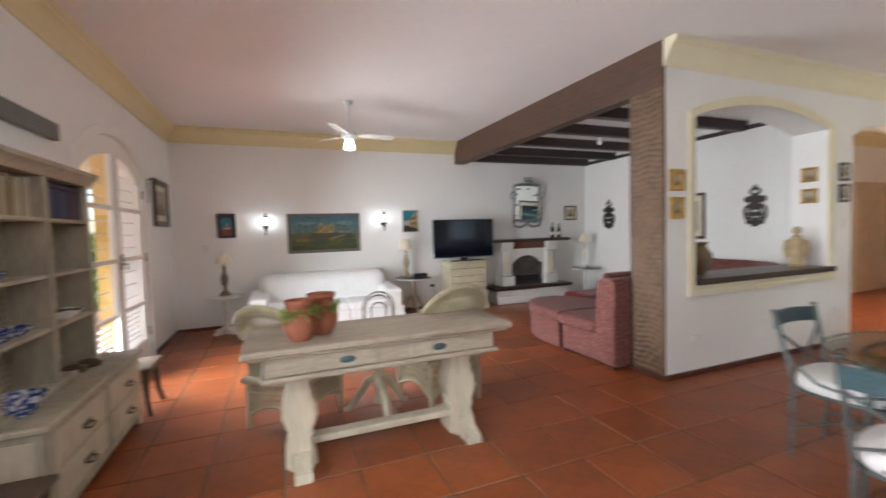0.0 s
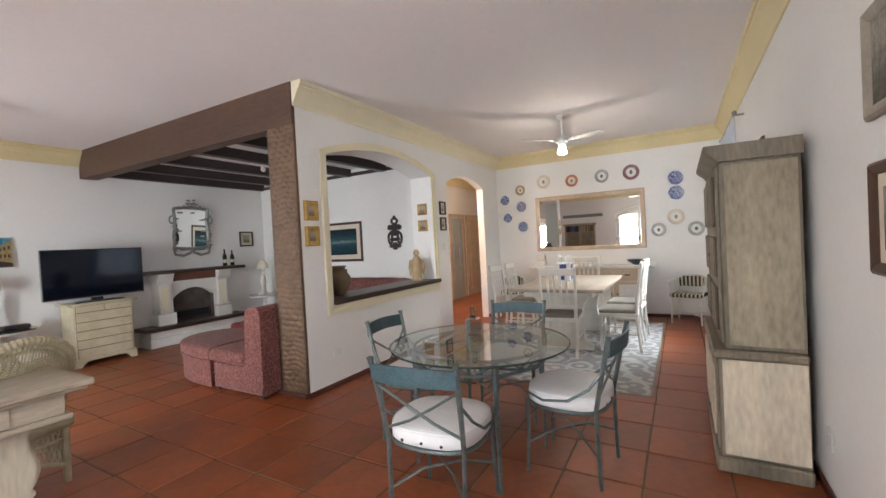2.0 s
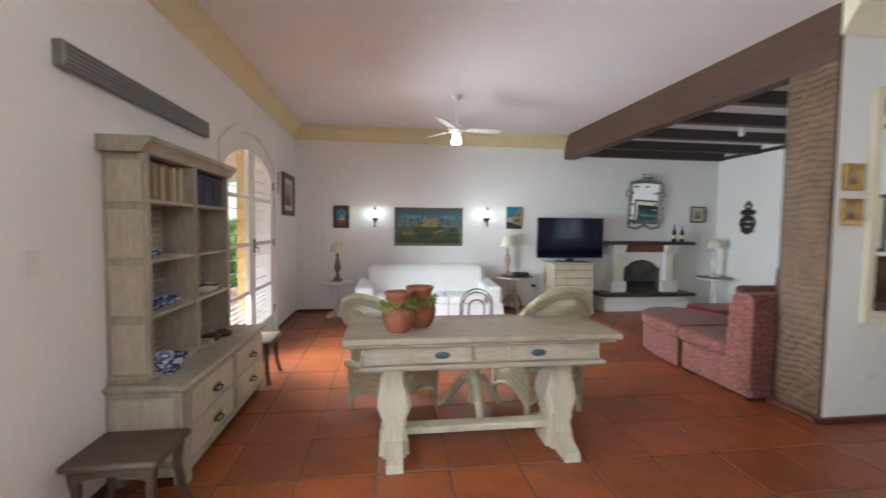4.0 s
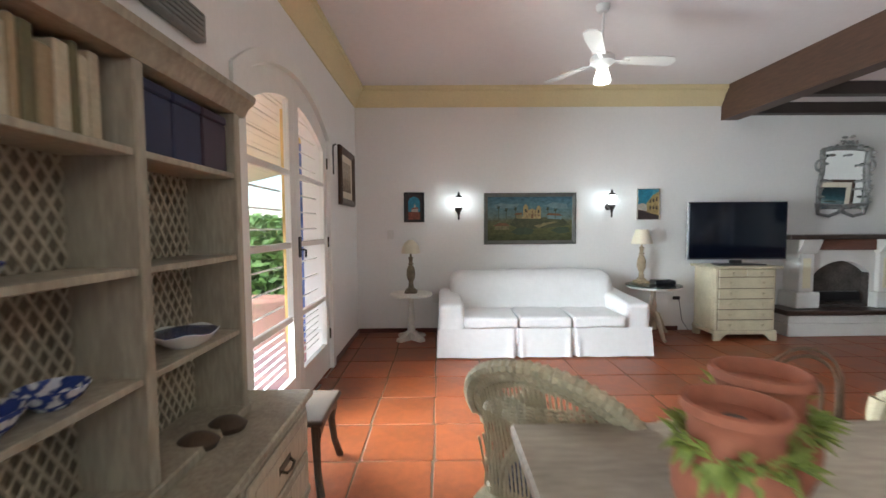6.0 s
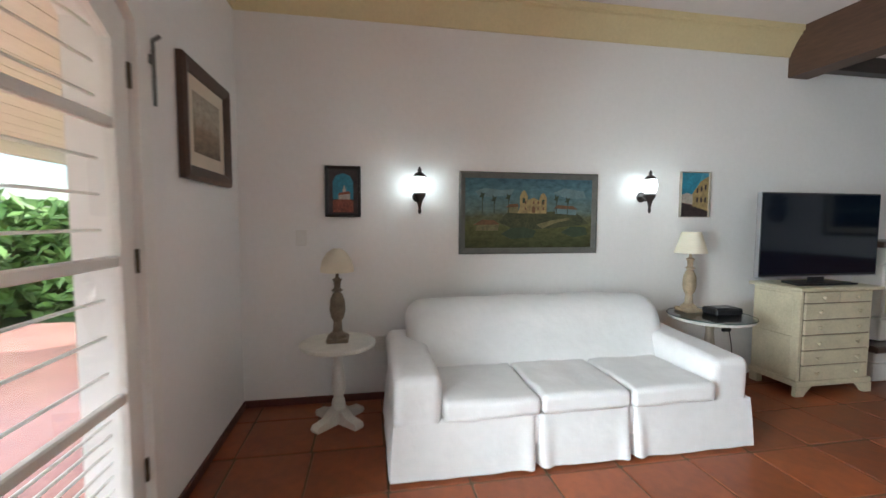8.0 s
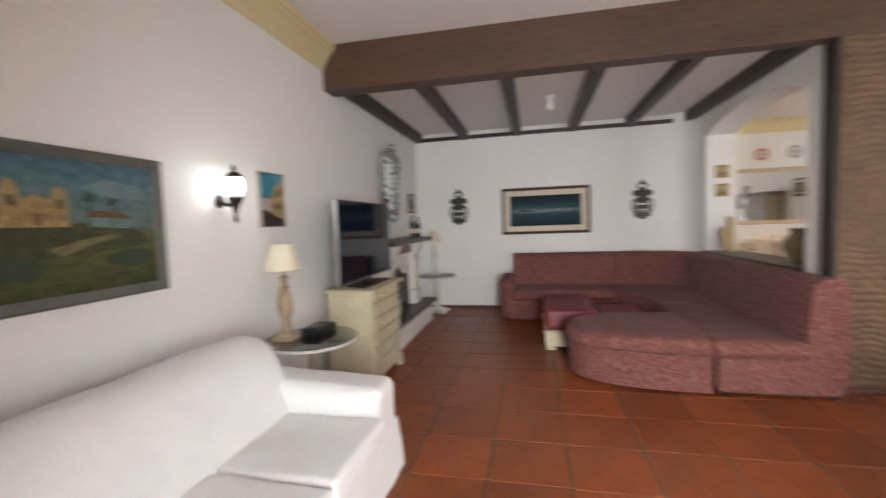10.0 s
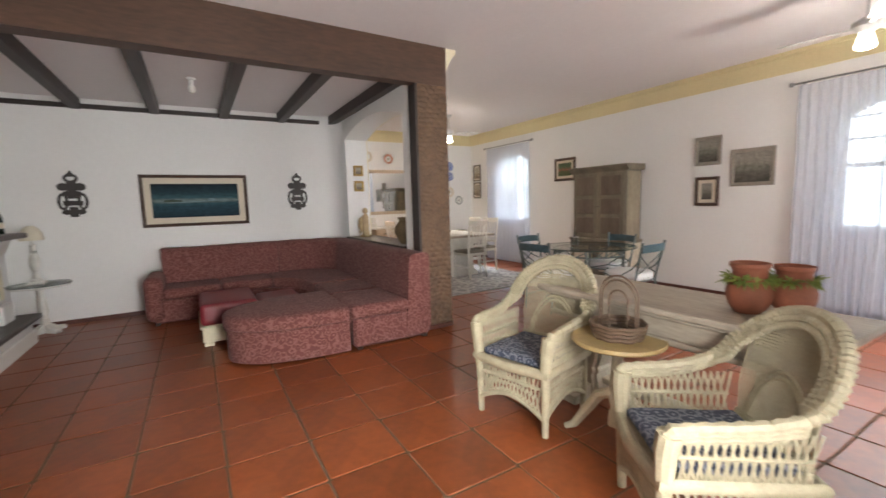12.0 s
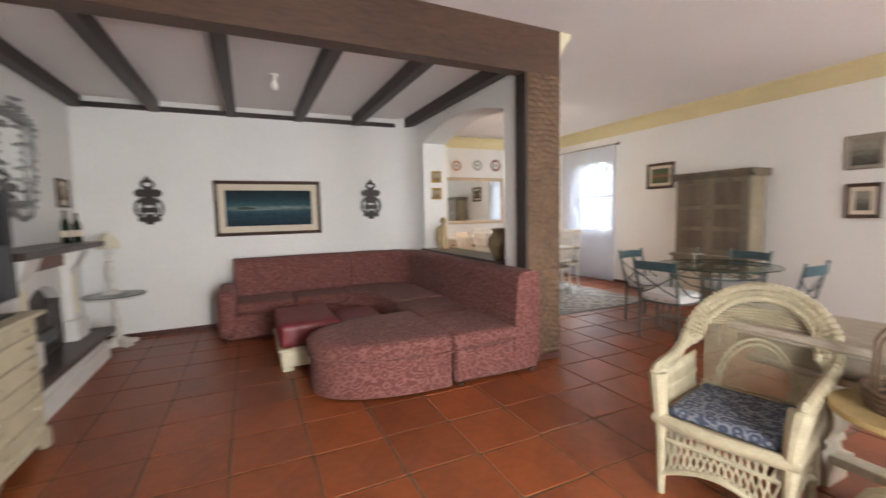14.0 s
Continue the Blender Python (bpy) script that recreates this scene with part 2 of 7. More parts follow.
    def disc_band(self, outer, inner, axis, a, b):
        """A flat frame between two closed outlines of equal length, with thickness."""
        n = len(outer)
        for i in range(n):
            j = (i + 1) % n
            self.prism([outer[i], outer[j], inner[j], inner[i]], axis, a, b)
        return self

    def mesh(self, name, smooth=35):
        me = bpy.data.meshes.new(name)
        me.from_pydata([tuple(p) for p in self.v], [], self.f)
        me.validate()
        if smooth:
            me.shade_smooth()
            me.set_sharp_from_angle(angle=radians(smooth))
        me.update()
        return me


def part(name, g, material, parent=None, label="", smooth=35, m=None):
    me = g.mesh(name, smooth) if isinstance(g, G) else g
    if material and not me.materials:
        me.materials.append(material)
    ob = new(name, me)
    if parent:
        ob.parent = parent
    if m:
        ob.matrix_basis = m
    return tagged(ob, label)


def thing(name, label, category, m=None, group="", kind=""):
    ob = new(name)
    ob.empty_display_size = 0.1
    if m:
        ob.matrix_basis = m
    return tagged(ob, label, category, group, kind)


def setting(name, g, material, label="", category="", smooth=35):
    return tagged(part(name, g, material, None, label, smooth), label, category, kind="structure")


def arc(u0, u1, z0, z1, n=16):
    """Points of a shallow arch from (u0, z0) over the crown z1 to (u1, z0)."""
    w, h = (u1 - u0) / 2, z1 - z0
    r = (w * w + h * h) / (2 * h)
    c = z1 - r
    a = math.asin(min(1, abs(w) / r))
    return [((u0 + u1) / 2 + math.copysign(1, w) * r * math.sin(-a + 2 * a * k / n), c + r * math.cos(-a + 2 * a * k / n)) for k in range(n + 1)]


def arch_head(g, u0, u1, z0, z1, top, axis, a, b, n=20):
    p = arc(u0, u1, z0, z1, n)
    for k in range(n):
        g.prism([p[k], p[k + 1], (p[k + 1][0], top), (p[k][0], top)], axis, a, b)


# ---- structure ----
XW, XP, XE, XD = -1.52, 3.30, 6.34, 8.50
YN, YP, YQ, YS = 7.64, 3.05, 3.42, -0.88
H = 3.15

g = G().box(XW - 0.3, YS - 0.3, -0.30, 12.6, YN + 0.3, -0.005, 0)
setting("floor", g, GROUT, "waxed terracotta tile floor with dark joints", "floor")
FLOOR = bpy.data.objects["floor"]

g = G().box(XW - 0.25, YN, -0.3, XE + 0.2, YN + 0.25, H + 0.3, 0)
setting("wall_north", g, PLASTER, "white rough plaster wall", "wall")

# west wall: two arched french doors to the verandah
DY0, DY1, DZ, DC = 4.50, 6.28, 2.22, 2.51
DSOUTH = 4.25
g = G()
g.box(XW - 0.25, YS - 0.25, -0.3, XW, DY0 - DSOUTH, H + 0.3, 0)
g.box(XW - 0.25, DY1 - DSOUTH, -0.3, XW, DY0, H + 0.3, 0)
g.box(XW - 0.25, DY1, -0.3, XW, YN, H + 0.3, 0)
for dy in (0, DSOUTH):
    g.box(XW - 0.25, DY0 - dy, -0.3, XW, DY1 - dy, -0.004, 0)
    arch_head(g, DY0 - dy, DY1 - dy, DZ, DC, H + 0.3, "x", XW - 0.25, XW)
setting("wall_west", g, PLASTER, "white plaster wall with two arched french doors", "wall")

# south wall with two arched windows
W1, W2 = (-0.30, 1.06), (6.29, 7.39)
g = G()
xs = [XW, W1[0], W1[1], W2[0], W2[1], XD + 0.25]
for k in (0, 2, 4):
    g.box(xs[k], YS - 0.25, -0.3, xs[k + 1], YS, H + 0.3, 0)
for w in (W1, W2):
    g.box(w[0], YS - 0.25, -0.3, w[1], YS, 0.98, 0)
    arch_head(g, w[0], w[1], 2.34, 2.54, H + 0.3, "y", YS - 0.25, YS)
setting("wall_south", g, PLASTER, "white plaster wall with two arched windows", "wall")

g = G().box(XD, YS, -0.3, XD + 0.25, YP, H + 0.3, 0)
setting("wall_east", g, PLASTER, "white plaster dining room end wall", "wall")

# thick wall between dining room and sitting nook, with arched opening and arched passage
OX0, OX1, OZ, OS, OC = 3.70, 5.86, 0.88, 2.50, 2.67
AX0, AX1, AS, AC = 6.36, 7.78, 2.46, 2.62
g = G()
g.box(XP + 0.03, YP, -0.3, OX0, YQ, H + 0.3, 0)
g.box(OX0, YP, -0.3, OX1, YQ, OZ, 0)
arch_head(g, OX0, OX1, OS, OC, H + 0.3, "y", YP, YQ)
g.box(OX1, YP, -0.3, AX0, YQ, H + 0.3, 0)
arch_head(g, AX0, AX1, AS, AC, H + 0.3, "y", YP, YP + 0.13)
g.box(AX1, YP, -0.3, 12.4, YP + 0.13, H + 0.3, 0)
setting("wall_middle", g, PLASTER, "thick white wall with an arched serving opening", "wall")

# nook east wall with a rounded corner at its south end
g = G().box(XE, YQ, -0.3, XE + 0.16, YN, H + 0.3, 0)
R = 0.42
cpts = [(XE - R + R * math.sin(math.pi / 2 * k / 10), YQ + R - R * math.cos(math.pi / 2 * k / 10)) for k in range(11)]
g.prism(cpts + [(XE + 0.001, YQ - 0.001)], "z", -0.3, H)
setting("wall_nook_east", g, PLASTER, "white plaster nook wall with a rounded corner", "wall")

g = G().box(XW - 0.25, YS - 0.25, H, 12.6, YN + 0.25, H + 0.2, 0)
setting("ceiling", g, CEILING, "plain off-white ceiling", "ceiling")
g = G().box(XP + 0.12, YQ, 2.93, XE, YN, 3.0, 0)
setting("ceiling_nook", g, CEILING, "white boarded ceiling between dark joists", "ceiling")

# corridor behind the passage
g = G()
CY = 4.90
g.box(XE + 0.16, CY, -0.3, 12.6, CY + 0.2, H + 0.3, 0)
g.box(12.4, YP, -0.3, 12.6, CY, H + 0.3, 0)
setting("wall_corridor", g, PLASTER, "corridor wall lit by an added warm light", "wall")


# crown moulding: a stepped cove
def crown(name, runs, material):
    prof = [(0, 0), (0.014, 0), (0.020, 0.03), (0.035, 0.05), (0.060, 0.10), (0.095, 0.15), (0.115, 0.165), (0.115, 0.185), (0.135, 0.19), (0.135, 0.235), (0, 0.235)]
    g = G()
    for axis, wall, sign, a, b in runs:
        g.prism([(wall + sign * d, H - 0.235 + z) for d, z in prof], "x" if axis == "x" else "y", a, b)
    setting(name, g, material, "cream painted cove moulding under the ceiling", "moulding", 30)


crown("trim_crown_west", [("y", XW, 1, YS, YN)], CREAM)
crown("trim_crown_north", [("x", YN, -1, XW, XP)], CREAM)
crown("trim_crown_south", [("x", YS, 1, XW, XD)], CREAM)
crown("trim_crown_middle", [("x", YP, -1, XP, XD)], CREAM_PALE)
crown("trim_crown_east", [("y", XD, -1, YS, YP)], CREAM)
crown("trim_crown_corridor", [("x", CY, -1, XE + 0.16, 12.4)], CREAM)

# skirting, a low dark red-brown strip
for k, (a, b, c, d) in enumerate([(XW, YN - 0.018, 2.70, YN), (5.7, YN - 0.018, XE, YN), (XW, 2.20, XW + 0.018, 4.40), (XW, 6.38, XW + 0.018, YN - 0.018), (XW, YS, XW + 0.018, 0.15),
                                  (XW + 0.018, YS, XD, YS + 0.018), (XD - 0.018, YS + 0.018, XD, YP - 0.018), (XP + 0.004, YP - 0.018, AX0, YP), (AX1, YP - 0.018, XD, YP),
                                  (XE - 0.018, YQ + 0.45, XE, YN - 0.018)]):
    setting("baseboard", G().box(a, b, -0.006, c, d, 0.055, 0.006), SKIRT, "low red-brown tile skirting", "baseboard")

# ---- more materials ----
WHITECLOTH = mat("white_slipcover_cotton", (0.76, 0.755, 0.75), 0.85, var=0.04, scale=5, fine=17, bump=0.3, sheen=0.1, dist=0.03)
LIMED = mat("limed_grey_wood", (0.41, 0.365, 0.275), 0.6, var=0.28, scale=5, fine=60, bump=0.35, stretch=(1, 1, 0.18))
LIMEDH = mat("limed_plank_wood", (0.40, 0.34, 0.265), 0.58, var=0.28, scale=5, fine=60, bump=0.35, stretch=(0.18, 1, 1))
LIMEDL = mat("pale_limed_wood", (0.52, 0.46, 0.35), 0.6, var=0.22, scale=4, fine=50, bump=0.3, stretch=(1, 1, 0.2))
ARMWOOD = mat("weathered_grey_brown_wood", (0.21, 0.175, 0.125), 0.6, var=0.35, scale=4, fine=50, bump=0.35, stretch=(1, 1, 0.2))
ARMDOOR = mat("brown_worn_door_wood", (0.155, 0.115, 0.080), 0.55, var=0.4, scale=5, fine=50, bump=0.4, stretch=(1, 1, 0.2))
ARMSIDE = mat("smoky_limewash_panel", (0.36, 0.30, 0.21), 0.65, var=0.32, scale=3.2, fine=40, bump=0.2, stretch=(1, 1, 0.35))
ARMLIGHT = mat("worn_limewash_panel", (0.64, 0.55, 0.42), 0.65, var=0.22, scale=5, fine=40, bump=0.25, stretch=(1, 1, 0.3))
CHESTPAINT = mat("crackled_cream_paint", (0.60, 0.54, 0.38), 0.5, var=0.14, scale=6, fine=60, bump=0.2)
OFFWHITE = mat("chalky_white_paint", (0.70, 0.68, 0.62), 0.55, var=0.12, scale=9, fine=70, bump=0.2)
WICKER = mat("cream_painted_wicker", (0.43, 0.375, 0.25), 0.65, var=0.18, scale=12, fine=120, bump=0.4)
STOOLWOOD = mat("dark_brown_stool_wood", (0.085, 0.055, 0.035), 0.5, var=0.3, scale=6, fine=60, bump=0.25)
BLACK = mat("black_plastic", (0.012, 0.012, 0.014), 0.35, var=0.1, bump=0.02)
SCREEN = mat("dark_screen_glass", (0.003, 0.006, 0.014), 0.07, var=0.05, bump=0.0, spec=0.32)
SILVER = mat("silver_trim", (0.5, 0.5, 0.52), 0.3, 0.9, var=0.05, bump=0.0)
IRON = mat("verdigris_iron", (0.165, 0.20, 0.20), 0.38, 0.6, var=0.35, scale=14, fine=90, bump=0.35)
TEAL = mat("teal_painted_crest", (0.06, 0.115, 0.135), 0.45, 0.1, var=0.35, scale=10, fine=80, bump=0.25)
TERRA = mat("unglazed_terracotta", (0.30, 0.098, 0.052), 0.8, var=0.18, scale=9, fine=60, bump=0.25)
LEAF = mat("succulent_leaf", (0.26, 0.32, 0.07), 0.5, var=0.4, scale=20, fine=90, bump=0.2)
STONE = mat("white_fireplace_plaster", (0.74, 0.72, 0.68), 0.7, var=0.06, scale=5, fine=60, bump=0.25)
SOOT = mat("sooty_brick", (0.10, 0.085, 0.075), 0.9, var=0.4, scale=7, fine=40, bump=0.6)
REDWOOD = mat("red_brown_lintel_wood", (0.17, 0.060, 0.035), 0.4, var=0.25, scale=4, fine=50, bump=0.2, stretch=(0.2, 1, 1))
GOLD = mat("worn_gilt_frame", (0.56, 0.36, 0.11), 0.35, 0.6, var=0.25, scale=20, fine=90, bump=0.3)
GREYFRAME = mat("grey_green_frame", (0.12, 0.12, 0.108), 0.5, var=0.2, scale=10, fine=70, bump=0.25)
DARKFRAME = mat("dark_brown_frame", (0.07, 0.035, 0.02), 0.4, var=0.25, scale=10, fine=70, bump=0.2)
GREYWOODFRAME = mat("pale_grey_frame", (0.33, 0.29, 0.24), 0.55, var=0.2, scale=10, fine=70, bump=0.25)
PINKWOOD = mat("bleached_pink_frame", (0.58, 0.45, 0.32), 0.55, var=0.15, scale=6, fine=60, bump=0.2)
MAT_BOARD = mat("cream_mount_board", (0.66, 0.58, 0.46), 0.8, var=0.05, bump=0.05)
MIRROR = mat("mirror_silvering", (0.86, 0.88, 0.87), 0.006, 1.0, var=0.0, bump=0.0)
PEWTER = mat("pewter_grey_metal", (0.33, 0.33, 0.32), 0.45, 0.7, var=0.3, scale=20, fine=120, bump=0.4)
MASKWOOD = mat("black_brown_carving", (0.028, 0.018, 0.014), 0.45, var=0.3, scale=14, fine=90, bump=0.35)
BOTTLE = mat("dark_green_bottle_glass", (0.012, 0.022, 0.012), 0.08, var=0.1, bump=0.0)
GREENGLASS = glass("table_glass", (0.84, 0.94, 0.87), 0.0, 0.68, 4.4)
CLEAR = glass("clear_glass", (0.90, 0.96, 0.93), 0.08, 0.96, 1.5)
GLASSRIM = mat("green_glass_edge", (0.03, 0.065, 0.055), 0.1, var=0.1, bump=0.0)
PANE = glass("window_pane", (1, 1, 1), 0.0, 0.94)
SHEER = sheer("sheer_white_curtain", (0.80, 0.84, 0.94), 0.46)
BULB = glow("lit_lamp_glass", (1.0, 0.97, 0.90), 4.0)
BULBCOOL = glow("lit_sconce_glass", (0.88, 0.97, 1.0), 6.0)
SHADE = mat("cream_lampshade_cloth", (0.72, 0.66, 0.52), 0.85, var=0.06, scale=8, fine=150, bump=0.2)
LAMPDARK = mat("dark_worn_lamp_wood", (0.20, 0.15, 0.10), 0.6, var=0.35, scale=16, fine=90, bump=0.3)
LAMPWOOD = mat("worn_lamp_wood", (0.40, 0.31, 0.20), 0.6, var=0.3, scale=16, fine=90, bump=0.3)
GREYCUSHION = mat("grey_seat_cloth", (0.26, 0.235, 0.195), 0.9, var=0.15, scale=10, fine=160, bump=0.3)
BLUECHINA = mat("blue_glaze", (0.03, 0.055, 0.22), 0.2, var=0.35, scale=30, fine=90, bump=0.05)
CHINA = mat("white_china_glaze", (0.75, 0.75, 0.72), 0.18, var=0.04, bump=0.02)
BRASSDARK = mat("dark_brass_pull", (0.09, 0.075, 0.05), 0.4, 0.7, var=0.3, scale=20, bump=0.2)
CANE = mat("brown_willow", (0.14, 0.085, 0.05), 0.55, var=0.35, scale=30, fine=120, bump=0.4)
STRAW = mat("ochre_table_top", (0.42, 0.30, 0.13), 0.5, var=0.18, scale=12, fine=80, bump=0.2)
CLAY = mat("brown_clay_urn", (0.17, 0.115, 0.06), 0.55, var=0.3, scale=8, fine=50, bump=0.25)
CARVED = mat("pale_carved_wood", (0.46, 0.34, 0.19), 0.6, var=0.2, scale=12, fine=80, bump=0.35)
REDLEATHER = mat("dark_red_leather", (0.165, 0.014, 0.020), 0.4, var=0.2, scale=8, fine=90, bump=0.2)
PLASTICWHITE = mat("white_switch_plastic", (0.72, 0.71, 0.67), 0.4, var=0.03, bump=0.02)
FANWHITE = mat("white_fan_enamel", (0.62, 0.62, 0.60), 0.35, var=0.04, bump=0.03)


def pattern(name, dark, light, scale, sharp=0.5, rough=0.9, bump=0.3, ring=16.0, twist=0.35):
    """A woven or printed figure: rings round scattered centres, bent by noise."""
    m = mat(name, dark, rough, var=0.15, scale=8, fine=180, bump=bump, sheen=0.04)
    n, ln = m.node_tree.nodes, m.node_tree.links
    b = n["Principled BSDF"]
    base = b.inputs["Base Color"].links[0].from_socket
    co = n.new("ShaderNodeTexCoord")
    nz = n.new("ShaderNodeTexNoise")
    nz.inputs["Scale"].default_value = scale * 1.7
    add = n.new("ShaderNodeVectorMath")
    add.operation = "MULTIPLY_ADD"
    add.inputs[1].default_value = (twist / scale,) * 3
    ln.new(co.outputs["Object"], nz.inputs["Vector"])
    ln.new(nz.outputs["Color"], add.inputs[0])
    ln.new(co.outputs["Object"], add.inputs[2])
    vo = n.new("ShaderNodeTexVoronoi")
    vo.inputs["Scale"].default_value = scale
    ln.new(add.outputs[0], vo.inputs["Vector"])
    mu = n.new("ShaderNodeMath")
    mu.operation = "MULTIPLY"
    mu.inputs[1].default_value = ring
    ln.new(vo.outputs["Distance"], mu.inputs[0])
    si = n.new("ShaderNodeMath")
    si.operation = "SINE"
    ln.new(mu.outputs[0], si.inputs[0])
    rp = n.new("ShaderNodeMapRange")
    rp.inputs["From Min"].default_value, rp.inputs["From Max"].default_value = sharp - 0.5, sharp + 0.5
    ln.new(si.outputs[0], rp.inputs["Value"])
    mx = n.new("ShaderNodeMix")
    mx.data_type = "RGBA"
    ln.new(rp.outputs[0], mx.inputs[0])
    ln.new(base, mx.inputs[6])
    mx.inputs[7].default_value = (*light, 1)
    ln.new(mx.outputs[2], b.inputs["Base Color"])
    return m


FLORAL = pattern("red_floral_damask", (0.145, 0.042, 0.036), (0.225, 0.095, 0.080), 18, 0.4, ring=14, twist=0.5)
CUSHION = pattern("blue_grey_printed_cushion", (0.045, 0.055, 0.085), (0.19, 0.20, 0.23), 22, 0.45, ring=12)
RUGMAT = pattern("grey_patterned_rug", (0.27, 0.265, 0.265), (0.43, 0.42, 0.40), 4.5, 0.2, 0.95, 0.5, ring=14, twist=0.12)
STRIPE = mat("black_cream_striped_cloth", (0.03, 0.03, 0.03), 0.9, var=0.15, scale=8, fine=180, bump=0.2)
sn, sl = STRIPE.node_tree.nodes, STRIPE.node_tree.links
wave, sco, smx = sn.new("ShaderNodeTexWave"), sn.new("ShaderNodeTexCoord"), sn.new("ShaderNodeMix")
wave.inputs["Scale"].default_value, wave.inputs["Distortion"].default_value = 5.5, 0.6
srp = sn.new("ShaderNodeMapRange")
srp.inputs["From Min"].default_value, srp.inputs["From Max"].default_value = 0.42, 0.58
smx.data_type = "RGBA"
sl.new(sco.outputs["Object"], wave.inputs["Vector"])
sl.new(wave.outputs["Fac"], srp.inputs["Value"])
sl.new(srp.outputs[0], smx.inputs[0])
sl.new(sn["Principled BSDF"].inputs["Base Color"].links[0].from_socket, smx.inputs[6])
smx.inputs[7].default_value = (0.50, 0.46, 0.34, 1)
sl.new(smx.outputs[2], sn["Principled BSDF"].inputs["Base Color"])
BLUEWHITE = pattern("blue_white_china", (0.03, 0.06, 0.25), (0.62, 0.65, 0.70), 30, 0.0, 0.2, 0.03, ring=9)


def painting(name, stops, wob=0.3, scale=5.0):
    """Oil paint: bands of colour from the bottom of a canvas to its top, broken by brush noise."""
    m = bpy.data.materials.new(name)
    m.use_nodes = True
    n, ln = m.node_tree.nodes, m.node_tree.links
    b = n["Principled BSDF"]
    b.inputs["Roughness"].default_value = 0.65
    b.inputs["Specular IOR Level"].default_value = 0.2
    co, sep = n.new("ShaderNodeTexCoord"), n.new("ShaderNodeSeparateXYZ")
    nz = n.new("ShaderNodeTexNoise")
    nz.inputs["Scale"].default_value, nz.inputs["Detail"].default_value = scale, 8
    ln.new(co.outputs["Generated"], sep.inputs[0])
    ln.new(co.outputs["Generated"], nz.inputs["Vector"])
    ma = n.new("ShaderNodeMath")
    ma.operation = "MULTIPLY_ADD"
    ma.inputs[1].default_value = wob
    ln.new(nz.outputs["Fac"], ma.inputs[0])
    su = n.new("ShaderNodeMath")
    su.operation = "SUBTRACT"
    su.inputs[1].default_value = wob / 2
    ln.new(sep.outputs["Z"], su.inputs[0])
    ln.new(su.outputs[0], ma.inputs[2])
    rp = n.new("ShaderNodeValToRGB")
    el = rp.color_ramp.elements
    while len(el) < len(stops):
        el.new(0.5)
    for e, (p, c) in zip(el, stops):
        e.position, e.color = p, (*c, 1)
    ln.new(ma.outputs[0], rp.inputs[0])
    n3 = n.new("ShaderNodeTexNoise")
    n3.inputs["Scale"].default_value, n3.inputs["Detail"].default_value, n3.inputs["Roughness"].default_value = scale * 2.3, 8, 0.7
    ln.new(co.outputs["Generated"], n3.inputs["Vector"])
    r3 = n.new("ShaderNodeMapRange")
    r3.inputs["From Min"].default_value, r3.inputs["From Max"].default_value = 0.3, 0.7
    r3.inputs["To Min"].default_value, r3.inputs["To Max"].default_value = 0.55, 1.35
    ln.new(n3.outputs["Fac"], r3.inputs["Value"])
    hs = n.new("ShaderNodeHueSaturation")
    hs.inputs["Saturation"].default_value = 0.85
    ln.new(r3.outputs[0], hs.inputs["Value"])
    ln.new(rp.outputs[0], hs.inputs["Color"])
    ln.new(hs.outputs[0], b.inputs["Base Color"])
    bp = n.new("ShaderNodeBump")
    bp.inputs["Strength"].default_value, bp.inputs["Distance"].default_value = 0.3, 0.003
    ln.new(nz.outputs["Fac"], bp.inputs["Height"])
    ln.new(bp.outputs[0], b.inputs["Normal"])
    return m


# ---- wall pictures ----
def wall_m(wall, u, z):
    """A frame's pose on a wall, its back on the wall and its face to the room."""
    return {"north": pose(u, YN - 0.004, z, 0, 0, 0), "south": pose(u, YS + 0.004, z, 0, 0, 180), "east": pose(XE - 0.004, u, z, 0, 0, -90),
            "west": pose(XW + 0.004, u, z, 0, 0, 90), "dining": pose(XD - 0.004, u, z, 0, 0, -90), "middle": pose(u, YP - 0.004, z, 0, 0, 0),
            "jamb": pose(OX1 - 0.004, u, z, 0, 0, -90)}[wall]


def framed(wall, u, z, w, h, bar, frame_mat, art, label, mount=0.0, category="picture", name="framed_picture", group="", shapes=(), depth=0.03):
    t = thing(name, label, category, wall_m(wall, u, z), group)
    fr = G()
    prof = [(0, 0), (0, -depth * 0.7), (bar * 0.25, -depth), (bar * 0.8, -depth * 0.75), (bar, -depth * 0.45), (bar, 0)]
    a, b = w / 2, h / 2
    for (sx, sy), (ex, ey) in zip([(-1, -1), (1, -1), (1, 1), (-1, 1)], [(1, -1), (1, 1), (-1, 1), (-1, -1)]):
        verts = [(sx * (a - d), y, sy * (b - d)) for d, y in prof] + [(ex * (a - d), y, ey * (b - d)) for d, y in prof]
        k = len(prof)
        fr.add(verts, [(i, i + k, (i + 1) % k + k, (i + 1) % k) for i in range(k)])
    part("frame", fr, frame_mat, t, smooth=30)
    i0 = bar * 0.97
    if mount:
        part("mount", G().box(-a + i0, -depth * 0.34, -b + i0, a - i0, -0.002, b - i0, 0.001), MAT_BOARD, t, "pale mount")
        i0 += mount
    part("canvas", G().box(-a + i0, -depth * 0.42, -b + i0, a - i0, -0.002, b - i0, 0.001), art, t, "painted image")
    for nm, poly, mt, dy in shapes:
        part(nm, G().prism([(x * (a - i0), zz * (b - i0)) for x, zz in poly], "y", -depth * 0.42 - 0.002 - dy, -depth * 0.42 + 0.001), mt, t)
    return t


